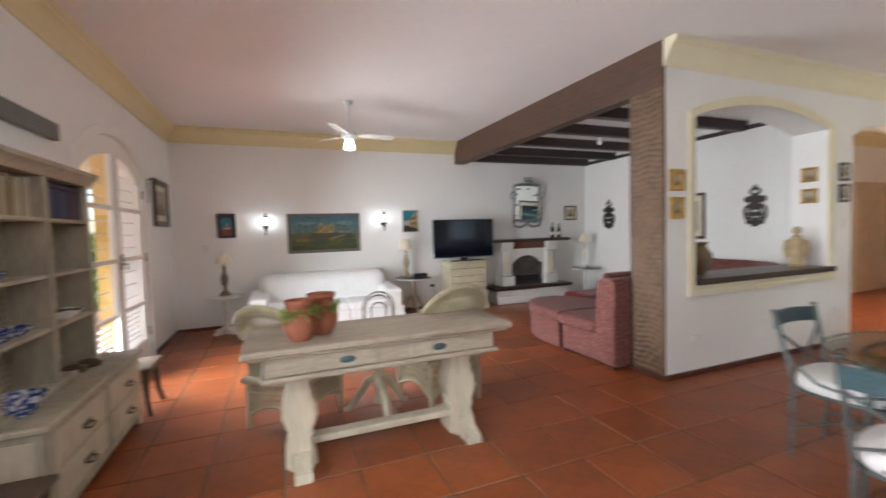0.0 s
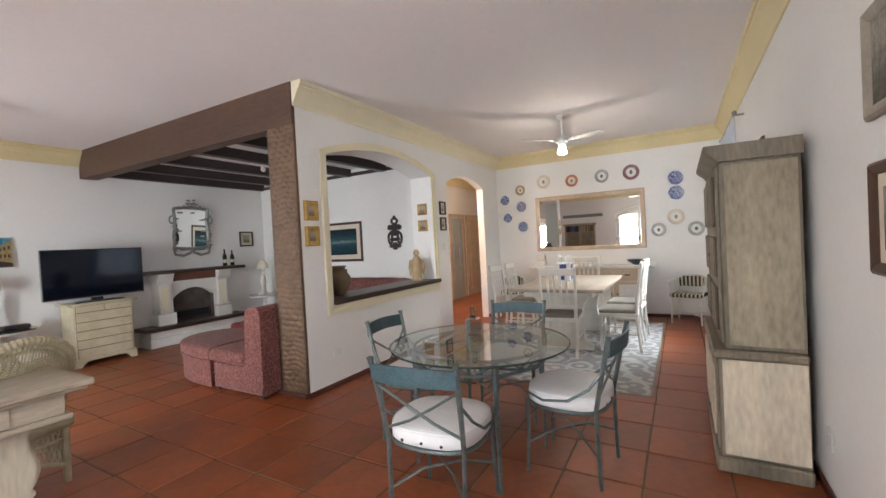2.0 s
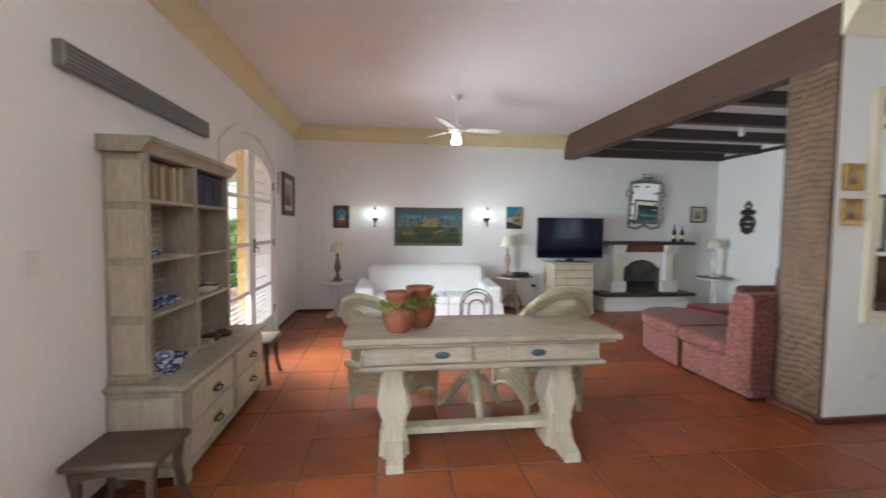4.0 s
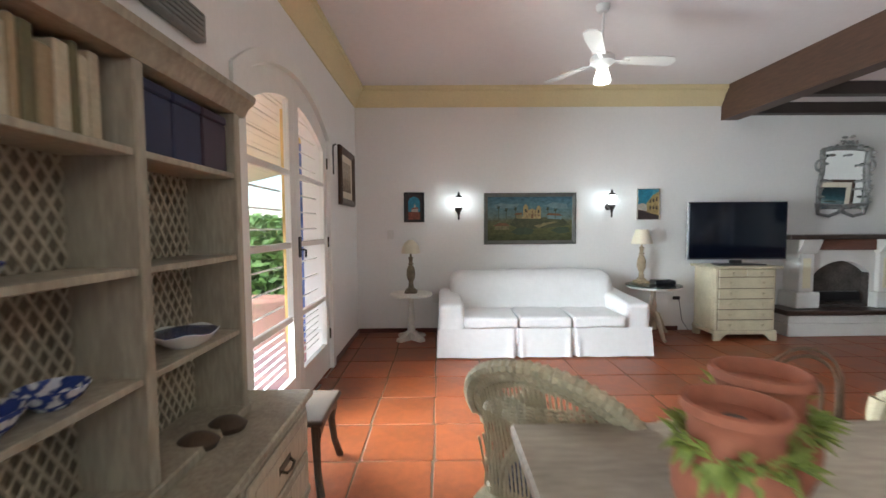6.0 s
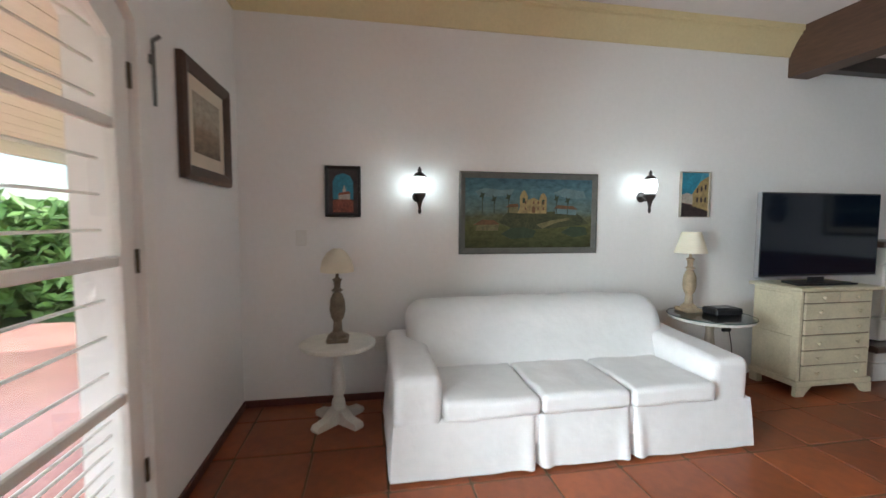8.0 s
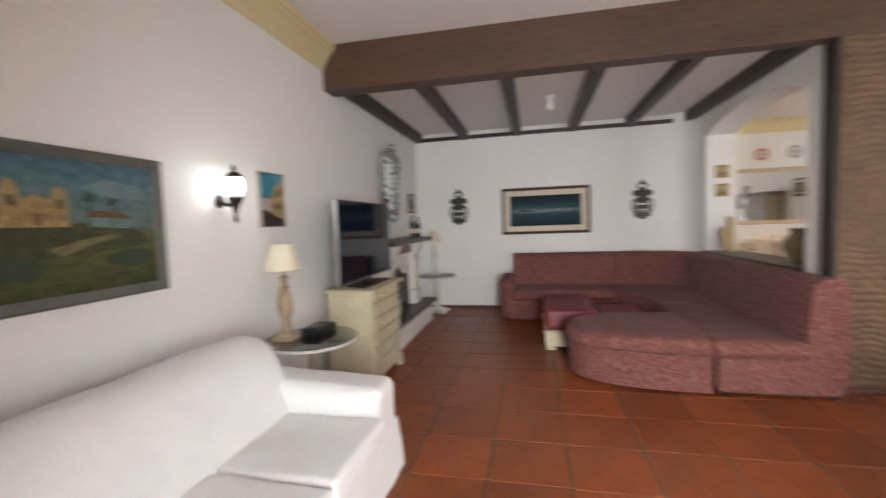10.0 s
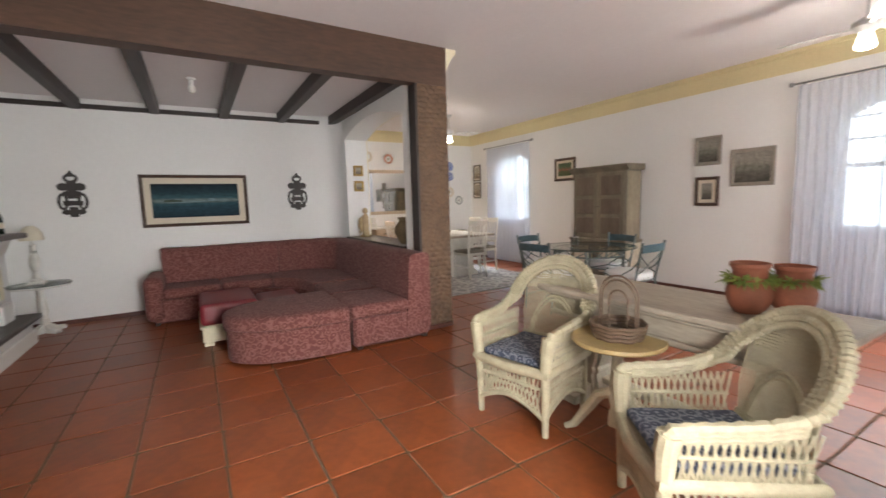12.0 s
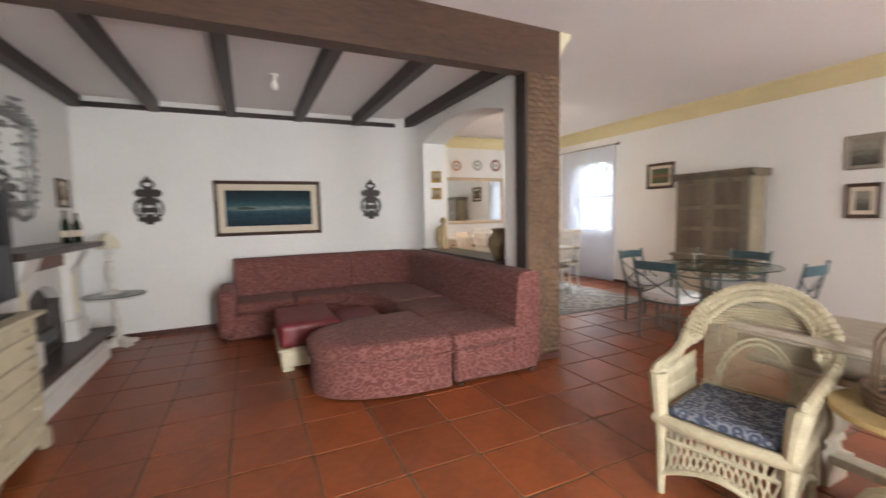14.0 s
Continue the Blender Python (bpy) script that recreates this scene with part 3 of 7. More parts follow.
CHURCH_ART = painting("church_painting", [(0.0, (0.05, 0.055, 0.02)), (0.30, (0.10, 0.11, 0.035)), (0.45, (0.11, 0.12, 0.06)), (0.56, (0.11, 0.17, 0.16)), (0.8, (0.075, 0.17, 0.20)), (1.0, (0.045, 0.12, 0.16))], 0.22, 7)
OCHRE_PAINT = mat("ochre_oil_paint", (0.36, 0.26, 0.11), 0.5, var=0.35, scale=25, fine=90, bump=0.4)
ROOF_PAINT = mat("brown_oil_paint", (0.16, 0.075, 0.03), 0.5, var=0.3, scale=25, fine=90, bump=0.4)
PALM_PAINT = mat("dark_green_oil_paint", (0.03, 0.05, 0.025), 0.5, var=0.3, scale=25, fine=90, bump=0.4)
HILL_PAINT = mat("olive_oil_paint", (0.060, 0.066, 0.026), 0.5, var=0.5, scale=18, fine=70, bump=0.5)
CLOUD_PAINT = mat("pale_blue_oil_paint", (0.14, 0.22, 0.23), 0.5, var=0.25, scale=14, fine=60, bump=0.4)
PATH_PAINT = mat("sandy_oil_paint", (0.20, 0.17, 0.075), 0.5, var=0.4, scale=22, fine=80, bump=0.5)
church = [("painted_cloud", [(-0.85, 0.62), (-0.7, 0.72), (-0.45, 0.66), (-0.25, 0.7), (-0.3, 0.52), (-0.6, 0.46), (-0.8, 0.5)], CLOUD_PAINT, 0),
          ("painted_cloud", [(0.36, 0.6), (0.55, 0.74), (0.86, 0.66), (0.9, 0.46), (0.6, 0.44)], CLOUD_PAINT, 0),
          ("painted_hill", [(-0.5, -0.25), (-0.36, 0.02), (-0.2, 0.1), (0.1, 0.04), (0.4, 0.06), (0.78, -0.02), (0.96, -0.3), (0.4, -0.42), (-0.2, -0.5)], HILL_PAINT, 0.0003),
          ("painted_nave", [(-0.2, 0.0), (0.26, 0.0), (0.26, 0.32), (0.12, 0.4), (0.05, 0.46), (-0.02, 0.4), (-0.12, 0.34)], OCHRE_PAINT, 0.0006),
          ("painted_tower", [(-0.16, 0.0), (-0.04, 0.0), (-0.04, 0.5), (-0.07, 0.62), (-0.10, 0.67), (-0.13, 0.62), (-0.16, 0.5)], OCHRE_PAINT, 0.0009),
          ("painted_tower", [(0.15, 0.0), (0.26, 0.0), (0.26, 0.46), (0.235, 0.56), (0.205, 0.6), (0.175, 0.56), (0.15, 0.46)], OCHRE_PAINT, 0.0009),
          ("painted_doorway", [(0.03, 0.02), (0.08, 0.02), (0.08, 0.18), (0.055, 0.22), (0.03, 0.18)], ROOF_PAINT, 0.0009),
          ("painted_window", [(-0.12, 0.3), (-0.08, 0.3), (-0.08, 0.44), (-0.12, 0.44)], PALM_PAINT, 0.0013),
          ("painted_window", [(0.185, 0.26), (0.225, 0.26), (0.225, 0.4), (0.185, 0.4)], PALM_PAINT, 0.0013),
          ("painted_house", [(0.40, 0.0), (0.74, -0.04), (0.74, 0.13), (0.42, 0.16)], CLOUD_PAINT, 0.0006),
          ("painted_roof", [(0.38, 0.15), (0.76, 0.12), (0.70, 0.22), (0.44, 0.25)], ROOF_PAINT, 0.0009),
          ("painted_wing", [(-0.36, 0.02), (-0.19, 0.0), (-0.19, 0.2), (-0.34, 0.18)], PATH_PAINT, 0.0006),
          ("painted_roof", [(-0.38, 0.17), (-0.18, 0.19), (-0.2, 0.28), (-0.33, 0.26)], ROOF_PAINT, 0.0009),
          ("painted_road", [(0.1, -0.32), (0.34, -0.2), (0.62, -0.12), (0.64, -0.18), (0.4, -0.28), (0.2, -0.44)], PATH_PAINT, 0.0006),
          ("painted_cottage", [(-0.84, -0.5), (-0.5, -0.5), (-0.48, -0.32), (-0.82, -0.34)], PATH_PAINT, 0.0006),
          ("painted_roof", [(-0.88, -0.34), (-0.46, -0.32), (-0.56, -0.2), (-0.74, -0.18)], ROOF_PAINT, 0.0009),
          ("painted_bush", [(-0.45, -0.6), (-0.3, -0.42), (-0.1, -0.4), (0.1, -0.5), (0.05, -0.7), (-0.3, -0.74)], PALM_PAINT, 0.0006),
          ("painted_bush", [(0.5, -0.55), (0.66, -0.38), (0.9, -0.4), (0.94, -0.62), (0.7, -0.7)], PALM_PAINT, 0.0006)]
for px, pz in ((-0.74, 0.50), (-0.56, 0.40), (-0.34, 0.46), (0.42, 0.44), (0.60, 0.38)):
    church.append(("painted_trunk", [(px - 0.006, 0.0), (px + 0.006, 0.0), (px + 0.005, pz), (px - 0.005, pz)], PALM_PAINT, 0.0009))
    church.append(("painted_palm_head", [(px + 0.055 * math.cos(k * 0.7) * (1 if k % 2 else 0.45), pz + 0.13 * math.sin(k * 0.7) * (1 if k % 2 else 0.45)) for k in range(9)], PALM_PAINT, 0.0012))
for wx in (-0.085, 0.045, 0.115, 0.20):
    for wz in (0.10, 0.27):
        church.append(("painted_opening", [(wx, wz), (wx + 0.022, wz), (wx + 0.022, wz + 0.08), (wx, wz + 0.08)], ROOF_PAINT, 0.0016))
framed("north", 0.733, 1.484, 1.20, 0.665, 0.05, GREYFRAME, CHURCH_ART, "large oil painting of a hilltop church in a grey-green frame", shapes=church)
SEA_ART = painting("night_sea_painting", [(0.0, (0.004, 0.020, 0.034)), (0.28, (0.006, 0.044, 0.066)), (0.42, (0.012, 0.066, 0.085)), (0.50, (0.15, 0.20, 0.185)), (0.58, (0.018, 0.085, 0.10)), (0.74, (0.006, 0.036, 0.050)), (1.0, (0.003, 0.012, 0.020))], 0.10, 6)
framed("east", 5.54, 1.59, 1.36, 0.74, 0.045, DARKFRAME, SEA_ART, "dark blue seascape painting with cream mount", mount=0.085,
       shapes=[("painted_island", [(-0.75, -0.06), (-0.3, -0.08), (-0.35, 0.02), (-0.55, 0.08), (-0.72, 0.05)], PALM_PAINT, 0), ("painted_boats", [(0.1, -0.1), (0.5, -0.06), (0.42, 0.02), (0.2, 0.0)], PALM_PAINT, 0), ("painted_foam", [(-0.7, -0.13), (-0.1, -0.11), (0.62, -0.02), (0.66, 0.03), (0.1, -0.04), (-0.5, -0.08)], CLOUD_PAINT, 0.0004), ("painted_sail", [(0.24, -0.02), (0.44, 0.0), (0.40, 0.10), (0.30, 0.13)], CLOUD_PAINT, 0.0008)])
BLUE_ART = painting("blue_town_painting", [(0.0, (0.10, 0.03, 0.03)), (0.28, (0.34, 0.11, 0.05)), (0.45, (0.42, 0.24, 0.14)), (0.55, (0.03, 0.17, 0.28)), (1.0, (0.02, 0.20, 0.34))], 0.3, 6)
STREET_ART = painting("street_painting", [(0.0, (0.04, 0.03, 0.06)), (0.3, (0.18, 0.08, 0.07)), (0.5, (0.50, 0.32, 0.10)), (0.66, (0.42, 0.28, 0.12)), (0.76, (0.04, 0.30, 0.40)), (1.0, (0.03, 0.26, 0.38))], 0.45, 4)
SKY_PAINT = mat("turquoise_oil_paint", (0.03, 0.22, 0.32), 0.6, var=0.3, scale=14, fine=60, bump=0.3)
NIGHT_PAINT = mat("umber_oil_paint", (0.045, 0.03, 0.03), 0.6, var=0.4, scale=18, fine=70, bump=0.3)
ROSE_PAINT = mat("brick_red_oil_paint", (0.26, 0.075, 0.045), 0.6, var=0.4, scale=18, fine=70, bump=0.3)
PALE_PAINT = mat("pale_stone_oil_paint", (0.42, 0.38, 0.33), 0.6, var=0.25, scale=18, fine=70, bump=0.3)
town = [("painted_archway", [(-1, -1), (1, -1), (1, 1), (-1, 1)], NIGHT_PAINT, 0),
        ("painted_sky", [(-0.72, -0.35), (0.72, -0.35), (0.72, 0.45), (0.5, 0.72), (0.0, 0.84), (-0.5, 0.72), (-0.72, 0.45)], SKY_PAINT, 0.0004),
        ("painted_ground", [(-0.72, -0.95), (0.72, -0.95), (0.72, -0.42), (0.2, -0.3), (-0.72, -0.4)], ROSE_PAINT, 0.0007),
        ("painted_tower", [(-0.02, -0.34), (0.2, -0.34), (0.2, 0.1), (0.09, 0.3), (-0.02, 0.1)], PALE_PAINT, 0.001),
        ("painted_house", [(-0.35, -0.36), (0.5, -0.36), (0.5, -0.1), (-0.3, -0.16)], PALE_PAINT, 0.0008),
        ("painted_roof", [(-0.4, -0.17), (0.55, -0.1), (0.4, 0.02), (-0.25, -0.06)], ROSE_PAINT, 0.0012)]
street = [("painted_sky", [(-1, -0.05), (-0.2, 0.0), (0.35, 0.65), (0.5, 1), (-1, 1)], SKY_PAINT, 0),
          ("painted_front", [(-0.15, -0.55), (1, -0.75), (1, 0.86), (0.42, 0.62), (-0.15, 0.02)], OCHRE_PAINT, 0.0004),
          ("painted_far_house", [(-1, -0.35), (-0.15, -0.45), (-0.15, 0.0), (-0.6, 0.08), (-1, -0.02)], PALE_PAINT, 0.0004),
          ("painted_street", [(-1, -1), (1, -1), (1, -0.74), (-0.15, -0.52), (-1, -0.36)], NIGHT_PAINT, 0.0004)]
for wx in (0.12, 0.42, 0.72):
    for wz in (-0.35, 0.05 + 0.25 * wx):
        street.append(("painted_window", [(wx, wz), (wx + 0.13, wz), (wx + 0.13, wz + 0.24), (wx, wz + 0.22)], NIGHT_PAINT, 0.0008))
framed("north", -0.77, 1.64, 0.265, 0.385, 0.028, BLACK, BLUE_ART, "small blue town painting in a black frame", shapes=town)
framed("north", 2.275, 1.66, 0.29, 0.40, 0.008, GREYWOODFRAME, STREET_ART, "small unframed street painting in blue and ochre", shapes=street)
SEPIA = painting("sepia_print", [(0.0, (0.16, 0.11, 0.07)), (0.4, (0.30, 0.23, 0.15)), (0.7, (0.42, 0.36, 0.26)), (1.0, (0.36, 0.30, 0.22))], 0.7, 5)
GREYPRINT = painting("grey_print", [(0.0, (0.07, 0.065, 0.05)), (0.45, (0.16, 0.15, 0.12)), (0.75, (0.30, 0.28, 0.23)), (1.0, (0.26, 0.24, 0.2))], 0.8, 6)
GREENPRINT = painting("green_red_print", [(0.0, (0.05, 0.10, 0.03)), (0.4, (0.14, 0.13, 0.05)), (0.52, (0.42, 0.06, 0.04)), (0.62, (0.10, 0.14, 0.06)), (1.0, (0.05, 0.09, 0.04))], 0.6, 5)
framed("north", 5.915, 1.77, 0.30, 0.31, 0.03, DARKFRAME, SEPIA, "small framed print in dark wood", mount=0.05)
framed("west", 7.02, 1.95, 0.70, 0.63, 0.075, DARKFRAME, SEPIA, "portrait print in a deep brown frame with mount", mount=0.08, depth=0.045)
framed("south", 2.48, 2.08, 0.36, 0.41, 0.05, GREYWOODFRAME, GREYPRINT, "small print in a pale grey wooden frame", group="prints on the south wall")
framed("south", 2.475, 1.50, 0.33, 0.42, 0.045, DARKFRAME, GREYPRINT, "small print in a red-brown frame with pale mount", mount=0.05, group="prints on the south wall")
framed("south", 1.91, 1.805, 0.52, 0.50, 0.05, GREYWOODFRAME, GREYPRINT, "larger landscape print in a pale grey frame", group="prints on the south wall")
framed("south", 5.20, 2.04, 0.54, 0.45, 0.05, DARKFRAME, GREENPRINT, "painting with red flowers in a dark frame", mount=0.05)
framed("south", 8.22, 2.19, 0.30, 0.42, 0.03, DARKFRAME, SEPIA, "narrow print in dark frame, upper of a pair", mount=0.04)
framed("south", 8.22, 1.745, 0.30, 0.42, 0.03, DARKFRAME, SEPIA, "narrow print in dark frame, lower of a pair", mount=0.04)
for z in (1.885, 1.625):
    framed("middle", 3.455, z, 0.18, 0.20, 0.05, GOLD, SEPIA, "tiny print in a thick gilt frame", group="gilt miniatures")
for z in (2.03, 1.78):
    framed("middle", 6.16, z, 0.17, 0.21, 0.025, BLACK, SEPIA, "tiny print in a thin black frame", mount=0.03, group="black framed miniatures")
    framed("jamb", 3.22, z - 0.02, 0.16, 0.17, 0.03, GOLD, SEPIA, "tiny print in a thin gilt frame", group="jamb miniatures")

# ---- beam, post, joists of the nook ----
t = thing("timber_post", "brown adzed timber post at the wall end", "post")
t2 = G()
ny, nz = 34, 330
for j in range(nz + 1):
    for i in range(ny + 1):
        y, z = YP + 0.004 + (YQ - YP - 0.004) * i / ny, 2.76 * j / nz
        row = z / 0.052 + 0.5 * noise.noise((y * 7, z * 2.5, 7))
        s = math.sqrt(abs(math.sin(row * math.pi)))
        wob = 0.5 + 0.5 * math.sin(y * 62 + math.floor(row) * 2.4 + noise.noise((y * 9, z * 4, 0)) * 3)
        t2.v.append((XP - 0.016 * s * (0.4 + 0.6 * wob) - 0.006 * noise.noise((y * 24, z * 24, 3)), y, z))
for j in range(nz):
    for i in range(ny):
        k = j * (ny + 1) + i
        t2.f.append((k, k + ny + 1, k + ny + 2, k + 1))
part("adzed_face", t2, ADZED, t, "adze-hewn brown face", 60)
part("core", G().box(XP, YP + 0.003, 0, XP + 0.028, YQ + 0.002, 2.76, 0.002), ADZED, t)
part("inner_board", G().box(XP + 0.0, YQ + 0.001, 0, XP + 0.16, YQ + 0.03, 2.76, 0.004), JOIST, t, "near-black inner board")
part("foot", G().box(XP - 0.035, YP + 0.003, 0, XP + 0.02, YQ + 0.05, 0.05, 0.008), SKIRT, t)
t = thing("main_beam", "heavy dark brown timber beam under the ceiling", "beam")
part("beam_side", G().prism([(XP - 0.012, YP + 0.004), (XP + 0.12, YP + 0.004), (XP + 0.12, YN), (XP - 0.095, YN)], "z", 2.735, H), BEAM, t)
for y in (7.57, 6.80, 5.95, 5.10, 4.29, 3.50):
    j = thing("ceiling_joist", "dark timber joist across the nook ceiling", "joist", pose(0, y, 0), "nook joists")
    part("joist_timber", G().box(XP + 0.12, -0.058, 2.79, XE, 0.058, 2.93, 0.008), JOIST, j)
setting("trim_ledger", G().box(XE - 0.03, YQ + 0.25, 2.80, XE, YN, 2.86, 0.004), JOIST, "thin dark ledger along the nook wall", "trim")
cl = thing("ceiling_lamp_holder", "small bare white lamp holder on the nook ceiling", "lamp", pose(4.80, 5.50, 2.93))
part("holder", G().lathe([(0.045, 0), (0.045, -0.02), (0.025, -0.03), (0.022, -0.07)]), PLASTICWHITE, cl)
part("bulb", G().lathe([(0.018, -0.07), (0.035, -0.10), (0.04, -0.13), (0.03, -0.16), (0.005, -0.175)]), OFFWHITE, cl, "unlit white bulb")

# opening trim and sill
tr = G()
a_in, a_out = arc(OX0, OX1, OS, OC, 20), arc(OX0 - 0.09, OX1 + 0.09, OS + 0.035, OC + 0.09, 20)
poly_in = [(OX0, OZ)] + a_in + [(OX1, OZ)]
poly_out = [(OX0 - 0.09, OZ - 0.10)] + a_out + [(OX1 + 0.09, OZ - 0.10)]
mid1 = [((p[0] * 0.45 + q[0] * 0.55), (p[1] * 0.45 + q[1] * 0.55)) for p, q in zip(poly_in, poly_out)]
tr.disc_band(poly_out, mid1, "y", YP - 0.028, YP)
tr.disc_band(mid1, poly_in, "y", YP - 0.016, YP)
setting("trim_opening", tr, CREAM_PALE, "cream stepped moulding round the opening", "trim", 30)
setting("trim_sill", G().box(OX0 + 0.003, YP - 0.05, OZ, OX1 + 0.10, YQ + 0.03, OZ + 0.06, 0.008), DARKWOOD, "dark polished wood sill", "sill")

# ---- french door ----
DM = (DY0 + DY1) / 2


def arch_z(y):
    p = arc(DY0 + 0.01, DY1 - 0.01, DZ - 0.01, DC - 0.015, 40)
    for (y0, z0), (y1, z1) in zip(p, p[1:]):
        if y0 <= y <= y1:
            return z0 + (z1 - z0) * (y - y0) / (y1 - y0)
    return DZ - 0.01


# thin bars of the grille behind the panes: close together below, three to a pane above
GRILLE = [0.31 + 0.058 * k for k in range(7)] + [0.80, 0.95, 1.10, 1.38, 1.52, 1.66, 1.90, 2.03, 2.16, 2.28]


def french_door(name, shift):
    put = pose(0, -shift, 0)
    cs = G()
    ai, ao = arc(DY0, DY1, DZ, DC, 20), arc(DY0 - 0.09, DY1 + 0.09, DZ + 0.03, DC + 0.09, 20)
    cs.disc_band([(DY0 - 0.09, 0)] + ao + [(DY1 + 0.09, 0)], [(DY0, 0)] + ai + [(DY1, 0)], "x", XW, XW + 0.022)
    setting("trim_" + name, cs, WHITEWOOD, "white arched casing round the french door", "trim", 30).matrix_basis = put
    xa, xb = XW - 0.055, XW - 0.012
    for side, y0, y1 in (("south", DY0 + 0.01, DM - 0.003), ("north", DM + 0.003, DY1 - 0.01)):
        d = tagged(thing("door_" + name + "_" + side, "white glazed french door leaf with arched top", "door", put), kind="structure")
        fr = G()
        for a, b in ((y0, y0 + 0.10), (y1 - 0.10, y1)):
            fr.prism([(a, 0.01), (b, 0.01), (b, arch_z(b)), ((a + b) / 2, arch_z((a + b) / 2)), (a, arch_z(a))], "x", xa, xb)
        fr.box(xa, y0 + 0.10, 0.01, xb, y1 - 0.10, 0.27, 0.004)
        n = 12
        for k in range(n):
            a, b = y0 + 0.10 + (y1 - y0 - 0.20) * k / n, y0 + 0.10 + (y1 - y0 - 0.20) * (k + 1) / n
            fr.prism([(a, arch_z(a) - 0.17), (b, arch_z(b) - 0.17), (b, arch_z(b)), (a, arch_z(a))], "x", xa, xb)
        part("leaf_frame", fr, WHITEWOOD, d)
        for z in (0.71, 1.26, 1.79):
            part("glazing_bar", G().box(xa + 0.004, y0 + 0.10, z - 0.022, xb - 0.004, y1 - 0.10, z + 0.022, 0.006), WHITEWOOD, d)
        pn = G()
        pn.add([(xa + 0.02, y0 + 0.09, 0.26), (xa + 0.02, y1 - 0.09, 0.26), (xa + 0.02, y1 - 0.09, arch_z(y1 - 0.10) - 0.08), (xa + 0.02, (y0 + y1) / 2, arch_z((y0 + y1) / 2) - 0.08), (xa + 0.02, y0 + 0.09, arch_z(y0 + 0.10) - 0.08)], [(0, 1, 2, 3, 4)])
        pane = part("pane", pn, PANE, d, "clear glass")
        pane.visible_shadow = False
        for z in GRILLE:
            if z < arch_z((y0 + y1) / 2) - 0.14:
                part("grille_bar", G().tube([(xa - 0.05, y0 + 0.06, z), (xa - 0.05, y1 - 0.06, z)], 0.007, 6), WHITEWOOD, d)
        if side == "north":
            lk = part("lock_plate", G().box(xb, y0 + 0.03, 1.16, xb + 0.012, y0 + 0.075, 1.32, 0.003), BLACK, d, "black iron lock plate")
            part("lever", G().tube([(xb + 0.012, y0 + 0.055, 1.22), (xb + 0.04, y0 + 0.055, 1.22), (xb + 0.045, y0 + 0.075, 1.215), (xb + 0.04, y0 + 0.085, 1.16)], 0.008, 8), BLACK, lk)
        for z in (0.35, 1.25, 2.0):
            yy = y0 + 0.0 if side == "south" else y1
            part("hinge", G().tube([(xb + 0.006, yy, z - 0.05), (xb + 0.006, yy, z + 0.05)], 0.009, 8), BRASSDARK, d)


french_door("french_door_north_end", 0)
french_door("french_door_south_end", DSOUTH)
rod = thing("slim_wall_bolt", "slim white shutter bolt on the wall", "bolt", pose(XW + 0.02, 6.42, 2.2))
part("bolt_bar", G().tube([(0, 0, 0), (0.0, 0, -0.28)], 0.008, 8).tube([(0, 0, 0), (0.03, 0, 0.02)], 0.009, 8).box(-0.02, -0.012, -0.1, 0, 0.012, -0.06), GREYFRAME, rod)

VENTGREY = mat("vent_grey_enamel", (0.24, 0.24, 0.225), 0.5, var=0.15, scale=8, fine=60, bump=0.1)
t = thing("wall_vent", "long grey slotted air grille on the wall", "vent", pose(XW, 3.32, 2.27))
part("case", G().box(0, -0.80, -0.062, 0.05, 0.80, 0.062, 0.006), VENTGREY, t)
for k in range(5):
    part("slat", G().box(0.05, -0.77, -0.046 + k * 0.022, 0.06, 0.77, -0.036 + k * 0.022, 0.002), VENTGREY, t)


def plate(wall, u, z, w=0.08, h=0.12, toggle=True):
    t = thing("wall_switch" if toggle else "wall_socket", "white plastic switch plate" if toggle else "white plastic wall socket", "switch" if toggle else "socket", wall_m(wall, u, z))
    part("cover", G().box(-w / 2, -0.008, -h / 2, w / 2, 0.004, h / 2, 0.003), PLASTICWHITE, t)
    part("rocker" if toggle else "outlet", G().box(-0.014, -0.013, -0.022, 0.014, -0.008, 0.022, 0.003), PLASTICWHITE, t)


plate("west", 2.36, 1.30)
plate("north", -1.08, 1.29)
plate("north", -0.50, 0.45, toggle=False)
plate("middle", 3.72, 0.37, 0.11, 0.07, False)
plate("middle", 5.97, 0.41, 0.08, 0.08, False)
plate("middle", 6.17, 1.42)
plate("south", 3.35, 0.33, 0.08, 0.12, False)

